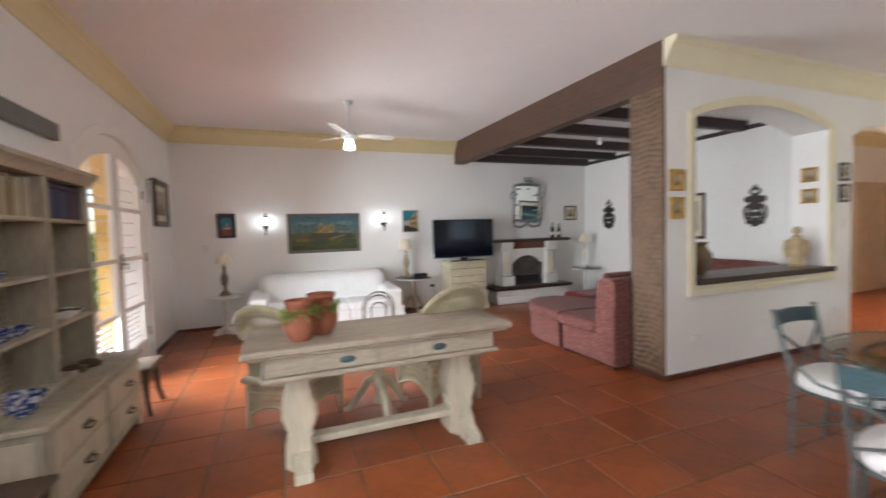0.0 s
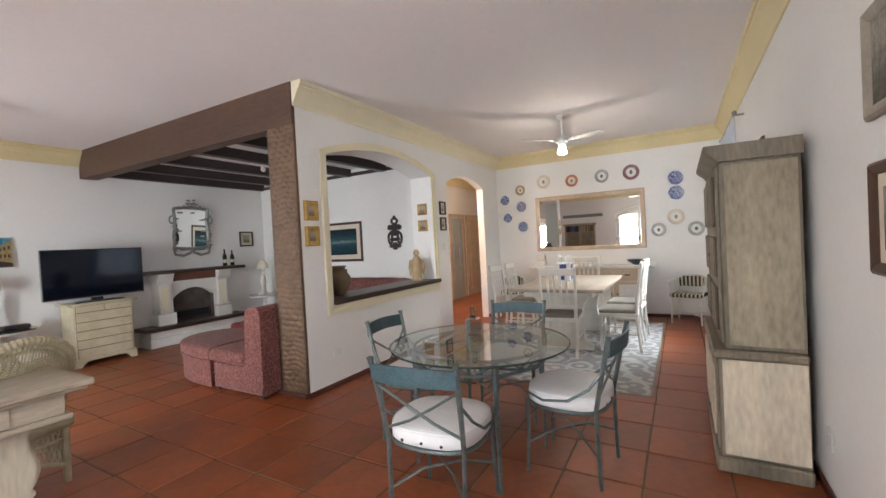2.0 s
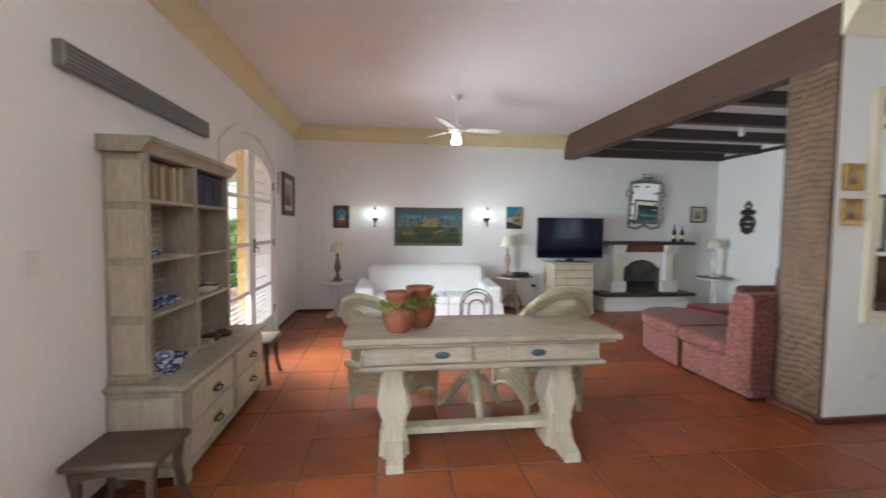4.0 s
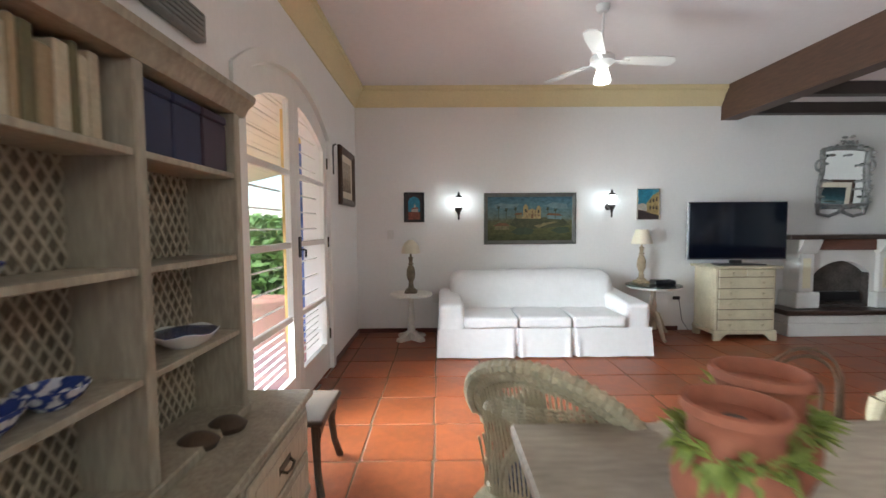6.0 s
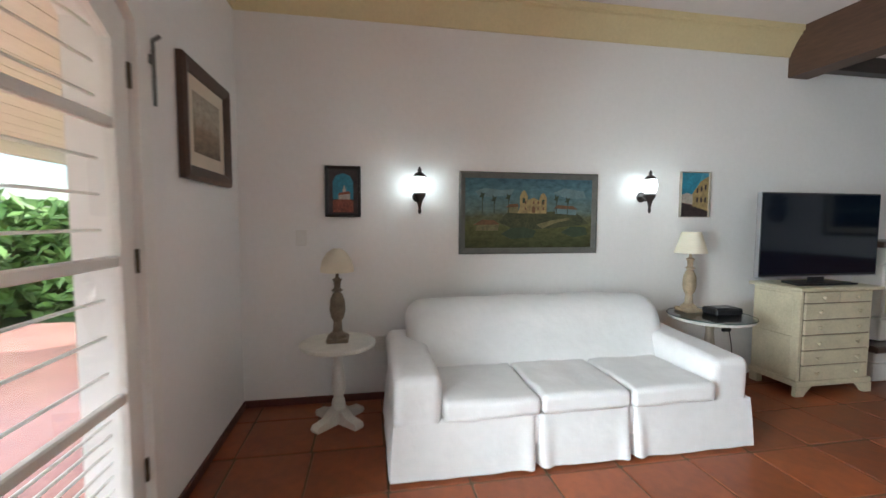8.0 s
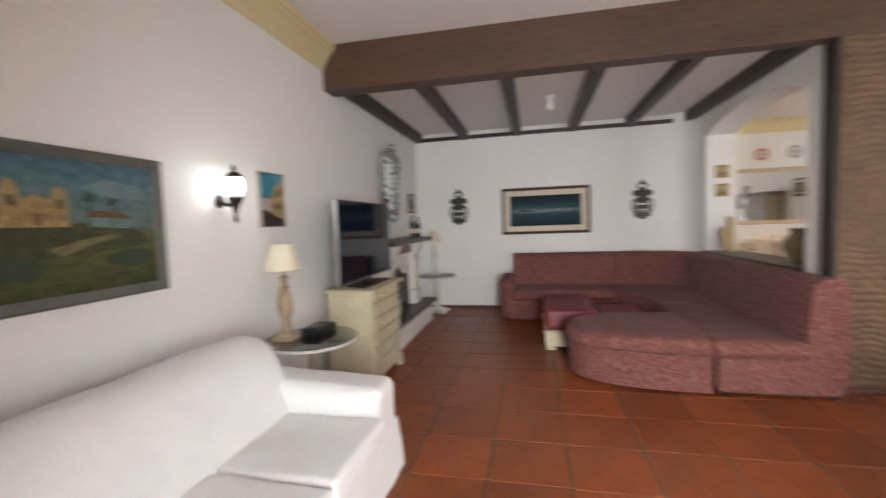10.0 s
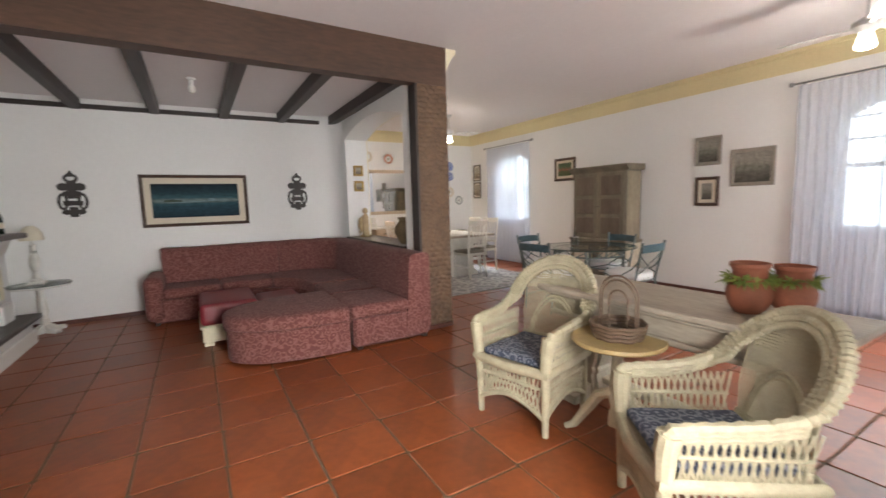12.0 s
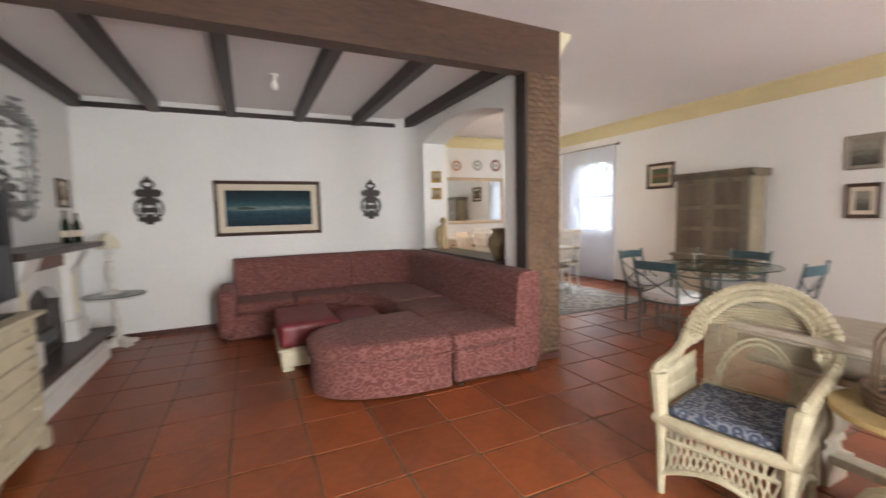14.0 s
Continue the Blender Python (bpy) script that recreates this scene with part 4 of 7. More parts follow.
# ---- windows and curtains of the south wall ----
for nm, (a, b) in (("window_1", W1), ("window_2", W2)):
    w = tagged(thing(nm, "white arched window with glazing bars", "window"), kind="structure")
    ya, yb = YS - 0.16, YS - 0.11
    f = G()
    ap, ap2 = arc(a, b, 2.34, 2.54, 16), arc(a + 0.06, b - 0.06, 2.29, 2.48, 16)
    f.disc_band([(a, 0.98)] + ap + [(b, 0.98)], [(a + 0.06, 1.04)] + ap2 + [(b - 0.06, 1.04)], "y", ya, yb)
    part("window_frame", f, WHITEWOOD, w)
    part("window_sill", G().box(a, YS - 0.10, 0.98, b, YS + 0.03, 1.01, 0.006), WHITEWOOD, w)
    m = (a + b) / 2
    part("mullion", G().box(m - 0.03, ya, 1.04, m + 0.03, yb, 2.47), WHITEWOOD, w)
    for z in (1.74, 2.04, 2.29):
        part("glazing_bar", G().box(a + 0.06, ya + 0.008, z - 0.012 - 0.014 * (z == 1.74), b - 0.06, yb - 0.008, z + 0.012 + 0.014 * (z == 1.74)), WHITEWOOD, w)
    for u in (a + (m - a) * 0.53, m + (b - m) * 0.47):
        part("glazing_bar", G().box(u - 0.011, ya + 0.008, 1.04, u + 0.011, yb - 0.008, 2.40), WHITEWOOD, w)
    p = part("pane", G().add([(u, ya + 0.02, z) for u, z in [(a + 0.05, 1.03)] + arc(a + 0.05, b - 0.05, 2.30, 2.49, 10) + [(b - 0.05, 1.03)]], [tuple(range(13))]), PANE, w, "clear glass")
    p.visible_shadow = False
for label, x0, x1, folds in (("long white sheer curtain over the large window", -0.74, 1.43, 26), ("white sheer curtain over the dining window", 6.13, 7.68, 20)):
    c = thing("sheer_curtain", label, "curtain", group="sheer curtains")
    g = G()
    nx, nzz = folds * 10, 14
    for j in range(nzz + 1):
        z = 0.02 + 2.70 * j / nzz
        for i in range(nx + 1):
            u = i / nx
            fold = math.sin(u * folds * 2 * math.pi + 1.3 * math.sin(u * 17)) * (0.018 + 0.030 * (1 - j / nzz)) + 0.012 * noise.noise((u * 9, z * 0.8, 1))
            g.v.append((x0 + (x1 - x0) * u + 0.006 * math.sin(z * 5 + u * 40), YS + 0.10 + fold, z))
    for j in range(nzz):
        for i in range(nx):
            k = j * (nx + 1) + i
            g.f.append((k, k + 1, k + nx + 2, k + nx + 1))
    part("drape", g, SHEER, c, smooth=80)
    r = thing("curtain_rod", "dark metal curtain rod with turned finials", "curtain rod", group="curtain rods")
    rr = part("rod", G().tube([(x0 - 0.06, YS + 0.10, 2.745), (x1 + 0.06, YS + 0.10, 2.745)], 0.012, 10), PEWTER, r)
    for x in (x0 - 0.07, x1 + 0.07):
        part("finial", G().lathe([(0.004, -0.03), (0.022, -0.018), (0.026, 0), (0.022, 0.018), (0.004, 0.03)], x, YS + 0.10, 2.745, 12), PEWTER, r)
    for x in (x0 + 0.03, x1 - 0.03):
        part("bracket", G().box(x - 0.01, YS, 2.735, x + 0.01, YS + 0.10, 2.755), PEWTER, r)

# ---- outside: verandah and garden ----
GRASS = mat("lawn", (0.06, 0.11, 0.03), 0.95, var=0.3, scale=4, fine=60, bump=0.6)
HEDGELEAF = mat("hedge_leaf", (0.19, 0.34, 0.08), 0.55, var=0.45, scale=3, fine=40, bump=0.1)
YELLOWWALL = mat("yellow_house_paint", (0.72, 0.50, 0.17), 0.7, var=0.06, scale=3, fine=40, bump=0.15)
BLUEPAINT = mat("blue_trim_paint", (0.05, 0.11, 0.34), 0.5, var=0.1, scale=6, fine=50, bump=0.1)
REDPAINT = mat("red_verandah_floor", (0.42, 0.22, 0.19), 0.16, var=0.2, scale=2.5, fine=30, bump=0.1)
BOARD = mat("white_ceiling_board", (0.84, 0.84, 0.81), 0.55, var=0.06, scale=4, fine=50, bump=0.1, stretch=(1, 0.2, 1))
r = 2500.0
g = G().add([(-r, -r, -0.32), (r, -r, -0.32), (r, r, -0.32), (-r, r, -0.32)], [(0, 1, 2, 3)])
setting("ground", g, GRASS, "green lawn round the house", "ground")
setting("pavement_verandah", G().box(-5.2, -0.9, -0.30, XW - 0.252, 11.0, -0.03, 0.01), REDPAINT, "red painted verandah floor", "floor")
setting("wall_verandah", G().box(-2.36, 7.32, -0.3, XW - 0.252, 11.0, 3.2, 0.005), YELLOWWALL, "yellow painted outside wall", "wall")
setting("trim_verandah", G().box(-2.14, 7.30, -0.02, -2.04, 7.319, 2.4, 0.004), BLUEPAINT, "blue painted band on the yellow wall", "trim")
vc = tagged(thing("ceiling_verandah", "white boarded sloping verandah ceiling", "ceiling"), kind="structure")
for k in range(16):
    x0, x1 = XW - 0.26 - 0.17 * k, XW - 0.26 - 0.17 * (k + 1) + 0.012
    z0, z1 = 2.95 - 0.040 * k, 2.95 - 0.040 * (k + 1)
    part("board", G().prism([(x0, z0), (x1, z1), (x1, z1 + 0.03), (x0, z0 + 0.03)], "y", -0.9, 11.0), BOARD, vc)
part("roof_cover", G().prism([(XW - 0.252, 3.02), (-4.6, 2.34), (-4.6, 2.44), (XW - 0.252, 3.12)], "y", -0.9, 11.0), BEAM, vc, "dark roof above the boards")
part("edge_beam", G().box(-4.55, -0.9, 2.14, -4.42, 11.0, 2.32, 0.01), BOARD, vc, "white edge beam")


def foliage(name, label, boxes, count, size, seed):
    r = random.Random(seed)
    g = G()
    for _ in range(count):
        bx = boxes[r.randrange(len(boxes))]
        c = Vector([r.uniform(bx[i], bx[i + 3]) for i in range(3)])
        c.z += 0.25 * noise.noise((c.x * 0.8, c.y * 0.8, 0))
        s = size * r.uniform(0.6, 1.4)
        e = Euler((r.uniform(-1.2, 1.2), r.uniform(-1.2, 1.2), r.uniform(0, 6.3))).to_matrix()
        g.add([c + e @ Vector(v) for v in ((0, -s, 0), (s * 0.45, 0, s * 0.12), (0, s, 0), (-s * 0.45, 0, s * 0.12))], [(0, 1, 2), (0, 2, 3)])
    ob = part(name, g, HEDGELEAF, None, label, smooth=0)
    tagged(ob, label, "hedge", kind="stuff")


foliage("hedge_leaves", "dense green garden hedge beyond the verandah", [(-8.6, -3, -0.3, -7.2, 21, 1.75), (-7.4, 4, -0.3, -6.4, 20, 0.9), (-8, 12.6, -0.3, -2.0, 13.8, 1.7)], 18000, 0.14, 2)
foliage("shrub_leaves", "green shrubs outside the south windows", [(-3, -5.5, -0.3, 9, -4.2, 0.75)], 3600, 0.13, 3)
setting("backdrop_hedge", G().box(-9.2, -3, -0.3, -8.5, 22, 1.6, 0.05).box(-8.5, 13.7, -0.3, -1.5, 14.3, 1.6, 0.05).box(-4, -6.4, -0.3, 10, -5.5, 0.6, 0.05), GRASS, "dark green inside of the hedges", "backdrop")

SKYGLOW = glow("hazy_bright_sky", (0.76, 0.88, 1.0), 0.55)
setting("backdrop_sky", G().box(-9, -9.2, -0.3, 16, -9.0, 7.0), SKYGLOW, "hazy bright sky beyond the garden", "backdrop")

# ---- white sofa ----
t = thing("white_sofa", "three-seat sofa in a loose white cotton slipcover", "sofa", pose(0.665, 7.0, 0))


def soft(amp, k=7.0, seed=0.0):
    def f(p, h):
        d = Vector((noise.noise((p.x * k + seed, p.y * k, p.z * k)), noise.noise((p.x * k, p.y * k + 9 + seed, p.z * k)), noise.noise((p.x * k, p.y * k, p.z * k + 5 + seed))))
        return p + d * amp
    return f


def arm_warp(p, h):
    q = soft(0.008, 6, 2)(p, h)
    up = (q.z + h.z) / (2 * h.z)
    q.z += 0.025 * up * (q.y / h.y)
    return q


def back_warp(p, h):
    q = soft(0.013, 5, 5)(p, h)
    q.y += 0.10 * (q.z / h.z)
    q.z += 0.02 * math.cos(q.x / h.x * 1.5)
    return q


part("backrest", G().rbox(-0.99, 0.12, 0.30, 0.99, 0.40, 0.84, 0.125, 16, back_warp), WHITECLOTH, t, smooth=60)
for s, nm in ((-1, 1), (1, 2)):
    part("armrest", G().rbox(s * 0.85, -0.46, 0.10, s * 1.12, 0.46, 0.59, 0.055, 12, arm_warp), WHITECLOTH, t, smooth=60)
part("seat_base", G().rbox(-0.90, -0.46, 0.12, 0.90, 0.36, 0.32, 0.04, 8), WHITECLOTH, t, smooth=60)
for k in range(3):
    x = -0.855 + 0.57 * k
    part("seat_cushion", G().rbox(x + 0.003, -0.495, 0.315, x + 0.567, 0.22, 0.435, 0.034, 14, soft(0.010, 7, k * 3)), WHITECLOTH, t, smooth=60)
g = G()
outline = [(-1.125, 0.40), (-1.125, -0.465), (1.125, -0.465), (1.125, 0.40)]
samples = []
for (x0, y0), (x1, y1) in zip(outline, outline[1:]):
    n = int(math.hypot(x1 - x0, y1 - y0) / 0.011)
    samples += [(x0 + (x1 - x0) * k / n, y0 + (y1 - y0) * k / n) for k in range(n)]
nr = 8
for i, (x, y) in enumerate(samples):
    front = 1 if y < -0.46 else 0
    slit = sum(math.exp(-((x - c) / 0.016) ** 2) for c in (-0.30, 0.30)) * front
    kick = sum(math.exp(-((abs(x - c) - 0.05) / 0.035) ** 2) for c in (-0.30, 0.30)) * front
    for j in range(nr + 1):
        down = 1 - j / nr
        z = 0.012 + 0.010 * noise.noise((x * 3, y * 3, 0)) * down + 0.30 * j / nr
        w = 0.026 * down + 0.010 * down * noise.noise((x * 6, y * 6, z * 2)) - 0.055 * slit * (0.35 + 0.65 * down) + 0.022 * kick * down
        nx_, ny_ = (0, -1) if front else ((-1, 0) if x < 0 else (1, 0))
        cx = 0.018 * down * (math.exp(-((x + 1.125) / 0.04) ** 2) * -1 + math.exp(-((x - 1.125) / 0.04) ** 2)) * front
        g.v.append((x + nx_ * w + cx, y + ny_ * w, z))
for i in range(len(samples) - 1):
    for j in range(nr):
        k = i * (nr + 1) + j
        g.f.append((k, k + nr + 1, k + nr + 2, k + 1))
part("skirt", g, WHITECLOTH, t, "gathered skirt hanging to the floor", 60)

# ---- patterned sectional ----
t = thing("sectional_couch", "red floral sectional couch round the nook corner", "couch")


def sec_seat(name, x0, y0, x1, y1, seed):
    part(name, G().rbox(x0, y0, 0.32, x1, y1, 0.46, 0.055, 8, soft(0.007, 5, seed)), FLORAL, t, smooth=60)


part("base", G().box(5.46, 4.20, 0.02, 6.26, 6.14, 0.33, 0.03), FLORAL, t)
part("base", G().box(3.10, 3.46, 0.02, 5.50, 4.32, 0.33, 0.03), FLORAL, t)
part("corner_base", G().prism([(5.46, 3.47), (5.95, 3.50), (6.20, 3.75), (6.25, 4.25), (5.46, 4.85), (5.0, 4.32)], "z", 0.02, 0.33), FLORAL, t)
sec_seat("seat_cushion", 5.42, 5.35, 6.05, 6.02, 1)
sec_seat("seat_cushion", 5.42, 4.70, 6.05, 5.35, 2)
sec_seat("seat_cushion", 3.06, 3.72, 3.86, 4.35, 4)
sec_seat("seat_cushion", 3.86, 3.72, 4.62, 4.35, 5)
cc = G()
cp = [(4.62, 3.72), (5.55, 3.72), (5.95, 3.95), (6.05, 4.70), (5.42, 4.70), (5.25, 4.50), (5.0, 4.38), (4.62, 4.35)]
cc.prism(cp, "z", 0.32, 0.44)
cc.prism([(x * 0.97 + 5.3 * 0.03, y * 0.97 + 4.2 * 0.03) for x, y in cp], "z", 0.44, 0.462)
part("corner_cushion", cc, FLORAL, t)


def strip_back(pts, h0, h1, th):
    g = G()
    n = len(pts)
    prof = [(0, h0), (0, h1 - 0.05), (0.02, h1 - 0.012), (0.06, h1), (th - 0.06, h1 - 0.004), (th - 0.015, h1 - 0.03), (th, h1 - 0.10), (th + 0.05, h0)]
    for i, p in enumerate(pts):
        a, b = Vector((*pts[max(0, i - 1)], 0)), Vector((*pts[min(n - 1, i + 1)], 0))
        d = (b - a).normalized()
        nrm = Vector((-d.y, d.x, 0))
        for u, z in prof:
            g.v.append((p[0] + nrm.x * u, p[1] + nrm.y * u, z + 0.008 * noise.noise((i * 0.4, z * 3, u * 9))))
    k = len(prof)
    for i in range(n - 1):
        for j in range(k - 1):
            g.f.append((i * k + j, (i + 1) * k + j, (i + 1) * k + j + 1, i * k + j + 1))
    g.f += [tuple(range(k)), tuple(range((n - 1) * k, n * k))[::-1]]
    return g


part("backrest", strip_back([(3.09 + 0.12 * k, 3.455) for k in range(14)], 0.10, 0.93, 0.24), FLORAL, t, smooth=55)
cor = [(5.66 + 0.58 * math.sin(a), 4.035 - 0.58 * math.cos(a)) for a in [math.pi / 2 * k / 14 for k in range(15)]]
part("corner_backrest", strip_back([(4.66 + 0.1 * k, 3.455) for k in range(10)] + cor + [(6.24, 4.12 + 0.1 * k) for k in range(5)], 0.10, 0.93, 0.24), FLORAL, t, smooth=55)
part("backrest", strip_back([(6.24, 4.53 + 0.1 * k) for k in range(16)], 0.10, 0.93, 0.24), FLORAL, t, smooth=55)
part("armrest", G().rbox(5.42, 6.00, 0.05, 6.24, 6.22, 0.62, 0.09, 8, soft(0.005, 5)), FLORAL, t, smooth=60)
for x, y in ((3.14, 3.52), (3.14, 4.26), (5.5, 6.1), (6.1, 6.1)):
    part("foot", G().box(x - 0.03, y - 0.03, 0, x + 0.03, y + 0.03, 0.03), DARKWOOD, t)
ot = thing("half_round_ottoman", "half-round ottoman in red floral cloth", "ottoman", pose(3.62, 4.36, 0))


def dee(hw, dp, n=26, e=2.4):
    return [(hw * math.copysign(abs(math.cos(a)) ** (2 / e), math.cos(a)), dp * abs(math.sin(a)) ** (2 / e)) for a in [math.pi * k / n for k in range(n + 1)]]


part("base", G().prism(dee(0.52, 1.06), "z", 0.02, 0.31), FLORAL, ot)
part("welt", G().tube([(x, y, 0.315) for x, y in dee(0.53, 1.07)], 0.012, 6, True), FLORAL, ot)
cu = G()
rings = [dee(a, b) for a, b in ((0.525, 1.07), (0.538, 1.083), (0.538, 1.083), (0.525, 1.068), (0.49, 1.03), (0.40, 0.90))]
nr = len(rings[0])
for ring, z in zip(rings, (0.325, 0.34, 0.415, 0.44, 0.455, 0.462)):
    cu.v += [(x, y, z) for x, y in ring]
for i in range(5):
    cu.f += [(i * nr + k, i * nr + (k + 1) % nr, (i + 1) * nr + (k + 1) % nr, (i + 1) * nr + k) for k in range(nr)]
cu.f += [tuple(range(5 * nr, 6 * nr)), tuple(reversed(range(nr)))]
part("cushion", cu, FLORAL, ot, smooth=50)
for x, y in ((-0.4, 0.1), (0.4, 0.1), (0, 0.9)):
    part("foot", G().box(x - 0.03, y - 0.03, 0, x + 0.03, y + 0.03, 0.03), DARKWOOD, ot)
for lb, y0, y1, top in (("low chest table with dark red leather lid", 5.04, 5.64, 0.455), ("second low chest table with dark red lid", 4.50, 5.02, 0.36)):
    c = thing("chest_table", lb, "coffee table", pose(4.58, (y0 + y1) / 2, 0), "chest tables")
    hy = (y1 - y0) / 2
    part("body", G().box(-0.42, -hy + 0.02, 0.04, 0.42, hy - 0.02, 0.20, 0.012), CHESTPAINT, c, "cream painted body")
    part("moulding", G().box(-0.45, -hy, 0.195, 0.45, hy, 0.222, 0.01), CHESTPAINT, c)
    part("lid", G().rbox(-0.43, -hy + 0.015, 0.222, 0.43, hy - 0.015, top, 0.05, 6), REDLEATHER, c, "dark red padded lid", 60)
    for x in (-0.36, 0.36):
        for y in (-hy + 0.08, hy - 0.08):
            part("foot", G().box(x - 0.05, y - 0.05, 0, x + 0.05, y + 0.05, 0.04, 0.006), CHESTPAINT, c)

# ---- fireplace ----
f = thing("fireplace", "white plaster corner fireplace with dark wooden mantel", "fireplace", pose(4.68, YN, 0))
part("hearth_base", G().box(-0.84, -0.40, 0, 0.86, -0.004, 0.16, 0.01).box(-0.82, -0.38, 0.16, 0.84, -0.004, 0.27, 0.01), STONE, f)
part("hearth_slab", G().box(-0.90, -0.45, 0.27, 0.92, -0.004, 0.33, 0.012), DARKWOOD, f, "dark polished hearth slab")
fc = G()
fc.box(-0.44, -0.20, 0.33, -0.36, -0.004, 1.06, 0.004).box(0.36, -0.20, 0.33, 0.44, -0.004, 1.06, 0.004)
arch_head(fc, -0.36, 0.36, 0.76, 0.92, 1.06, "y", -0.20, -0.10, 14)
fc.box(-0.36, -0.09, 0.33, 0.36, -0.004, 1.06, 0)
part("surround", fc, STONE, f)
part("firebox", G().box(-0.36, -0.095, 0.331, 0.36, -0.091, 1.0, 0).box(-0.358, -0.19, 0.331, -0.352, -0.095, 0.9, 0).box(0.352, -0.19, 0.331, 0.358, -0.095, 0.9, 0), SOOT, f, "soot-blackened firebox")
part("firebox_floor", G().box(-0.35, -0.19, 0.331, 0.35, -0.096, 0.345, 0.002), SOOT, f)
part("grate", G().box(-0.28, -0.17, 0.40, 0.28, -0.10, 0.52, 0.01), BLACK, f, "black log grate")
for s in (-1, 1):
    part("pilaster_block", G().box(s * 0.36, -0.30, 0.33, s * 0.66, -0.004, 0.53, 0.012), STONE, f)
    part("pilaster", G().box(s * 0.42, -0.26, 0.53, s * 0.60, -0.004, 1.02, 0.01), STONE, f)
    part("pilaster_panel", G().box(s * 0.46, -0.268, 0.58, s * 0.56, -0.26, 0.96, 0.003), CREAM_PALE, f, "cream recessed panel")
    part("corbel", G().prism([(-0.004, 1.02), (-0.26, 1.02), (-0.30, 1.06), (-0.33, 1.12), (-0.36, 1.20), (-0.004, 1.20)], "x", s * 0.40, s * 0.64), STONE, f)
part("lintel", G().box(-0.40, -0.235, 1.06, 0.40, -0.004, 1.20, 0.006), REDWOOD, f, "red-brown wooden lintel")
part("mantel_shelf", G().box(-0.86, -0.42, 1.20, 0.90, -0.004, 1.255, 0.008), DARKWOOD, f, "dark wooden mantel shelf")
for x, s in ((5.30, 1.0), (5.42, 0.92)):
    b = thing("wine_bottle", "dark green glass bottle on the mantel", "bottle", pose(x, YN - 0.20 - 0.05 * (s < 1), 1.255), "mantel bottles")
    part("glass_body", G().lathe([(0.036, 0), (0.038, 0.01), (0.038, 0.18 * s), (0.030, 0.215 * s), (0.015, 0.25 * s), (0.014, 0.30 * s), (0.016, 0.305 * s), (0.015, 0.32 * s)]), BOTTLE, b)
    part("paper_label", G().lathe([(0.0385, 0.06), (0.0388, 0.062), (0.0388, 0.12), (0.0385, 0.122)]), MAT_BOARD, b, "pale paper label")

# ornate mirror over the mantel
m = thing("ornate_mirror", "ornate pewter wall mirror with leafy frame", "mirror", pose(4.79, YN - 0.03, 1.94, 3, 0, 0))
part("mirror_glass", G().box(-0.29, -0.012, -0.36, 0.29, 0, 0.40, 0.002), MIRROR, m, "silvered glass")
r = random.Random(8)
for nm, pts in (("frame_rail", [(-0.30, -0.37), (-0.32, -0.1), (-0.29, 0.15), (-0.31, 0.40)]), ("frame_rail", [(0.30, -0.37), (0.32, -0.1), (0.29, 0.15), (0.31, 0.40)]),
                ("frame_rail", [(-0.31, 0.40), (-0.1, 0.42), (0.1, 0.42), (0.31, 0.40)]), ("frame_rail", [(-0.30, -0.30), (-0.1, -0.32), (0.1, -0.32), (0.30, -0.30)]),
                ("scroll", [(-0.33, -0.28), (-0.30, -0.42), (-0.16, -0.45), (-0.03, -0.40), (0.0, -0.33)]), ("scroll", [(0.33, -0.28), (0.30, -0.42), (0.16, -0.45), (0.03, -0.40), (0.0, -0.33)])):
    part(nm, G().tube([(x, -0.025, z) for x, z in pts], 0.026 if nm == "frame_rail" else 0.022, 8), PEWTER, m)
for s in (-1, 1):
    part("side_scroll", G().tube([(s * (0.33 + 0.055 * math.cos(a)), -0.025, 0.20 + 0.07 * math.sin(a)) for a in [2 * math.pi * k / 12 for k in range(12)]], 0.014, 6, True), PEWTER, m)
lf = [(x, 0.42 + 0.02 * math.cos(x * 12)) for x in [-0.28 + 0.04 * k for k in range(15)]] + [(s * 0.32, z) for s in (-1, 1) for z in (-0.2, -0.1, 0.0, 0.08, 0.3, 0.36)]
lf += [(x, 0.50) for x in (-0.10, -0.05, 0, 0.05, 0.10)] + [(-0.06, 0.55), (0.04, 0.56), (-0.2, 0.33), (0.02, 0.33), (0.18, 0.2), (-0.2, 0.0), (0.2, -0.1), (0.22, 0.0)]
for k in range(11):
    lf += [(s * (0.30 + 0.03 * math.sin(k * 2.1)), -0.34 + 0.07 * k) for s in (-1, 1)]
for k in range(7):
    lf += [(-0.24 + 0.08 * k, -0.33 + 0.02 * math.cos(k * 2.2)), (-0.22 + 0.075 * k, 0.455 + 0.03 * math.cos(k * 0.9 - 2.7))]
for x, z in lf:
    a = r.uniform(0, 6.3)
    part("leaf", G().lathe([(0.002, -0.008), (0.022, -0.004), (0.026, 0.004), (0.004, 0.012)], 0, 0, 0, 8, 1.5, 0.7), PEWTER, m, m=pose(x, -0.045, z, 90, 0, math.degrees(a)) @ pose(0, 0, 0, 0, r.uniform(-30, 30), 0))

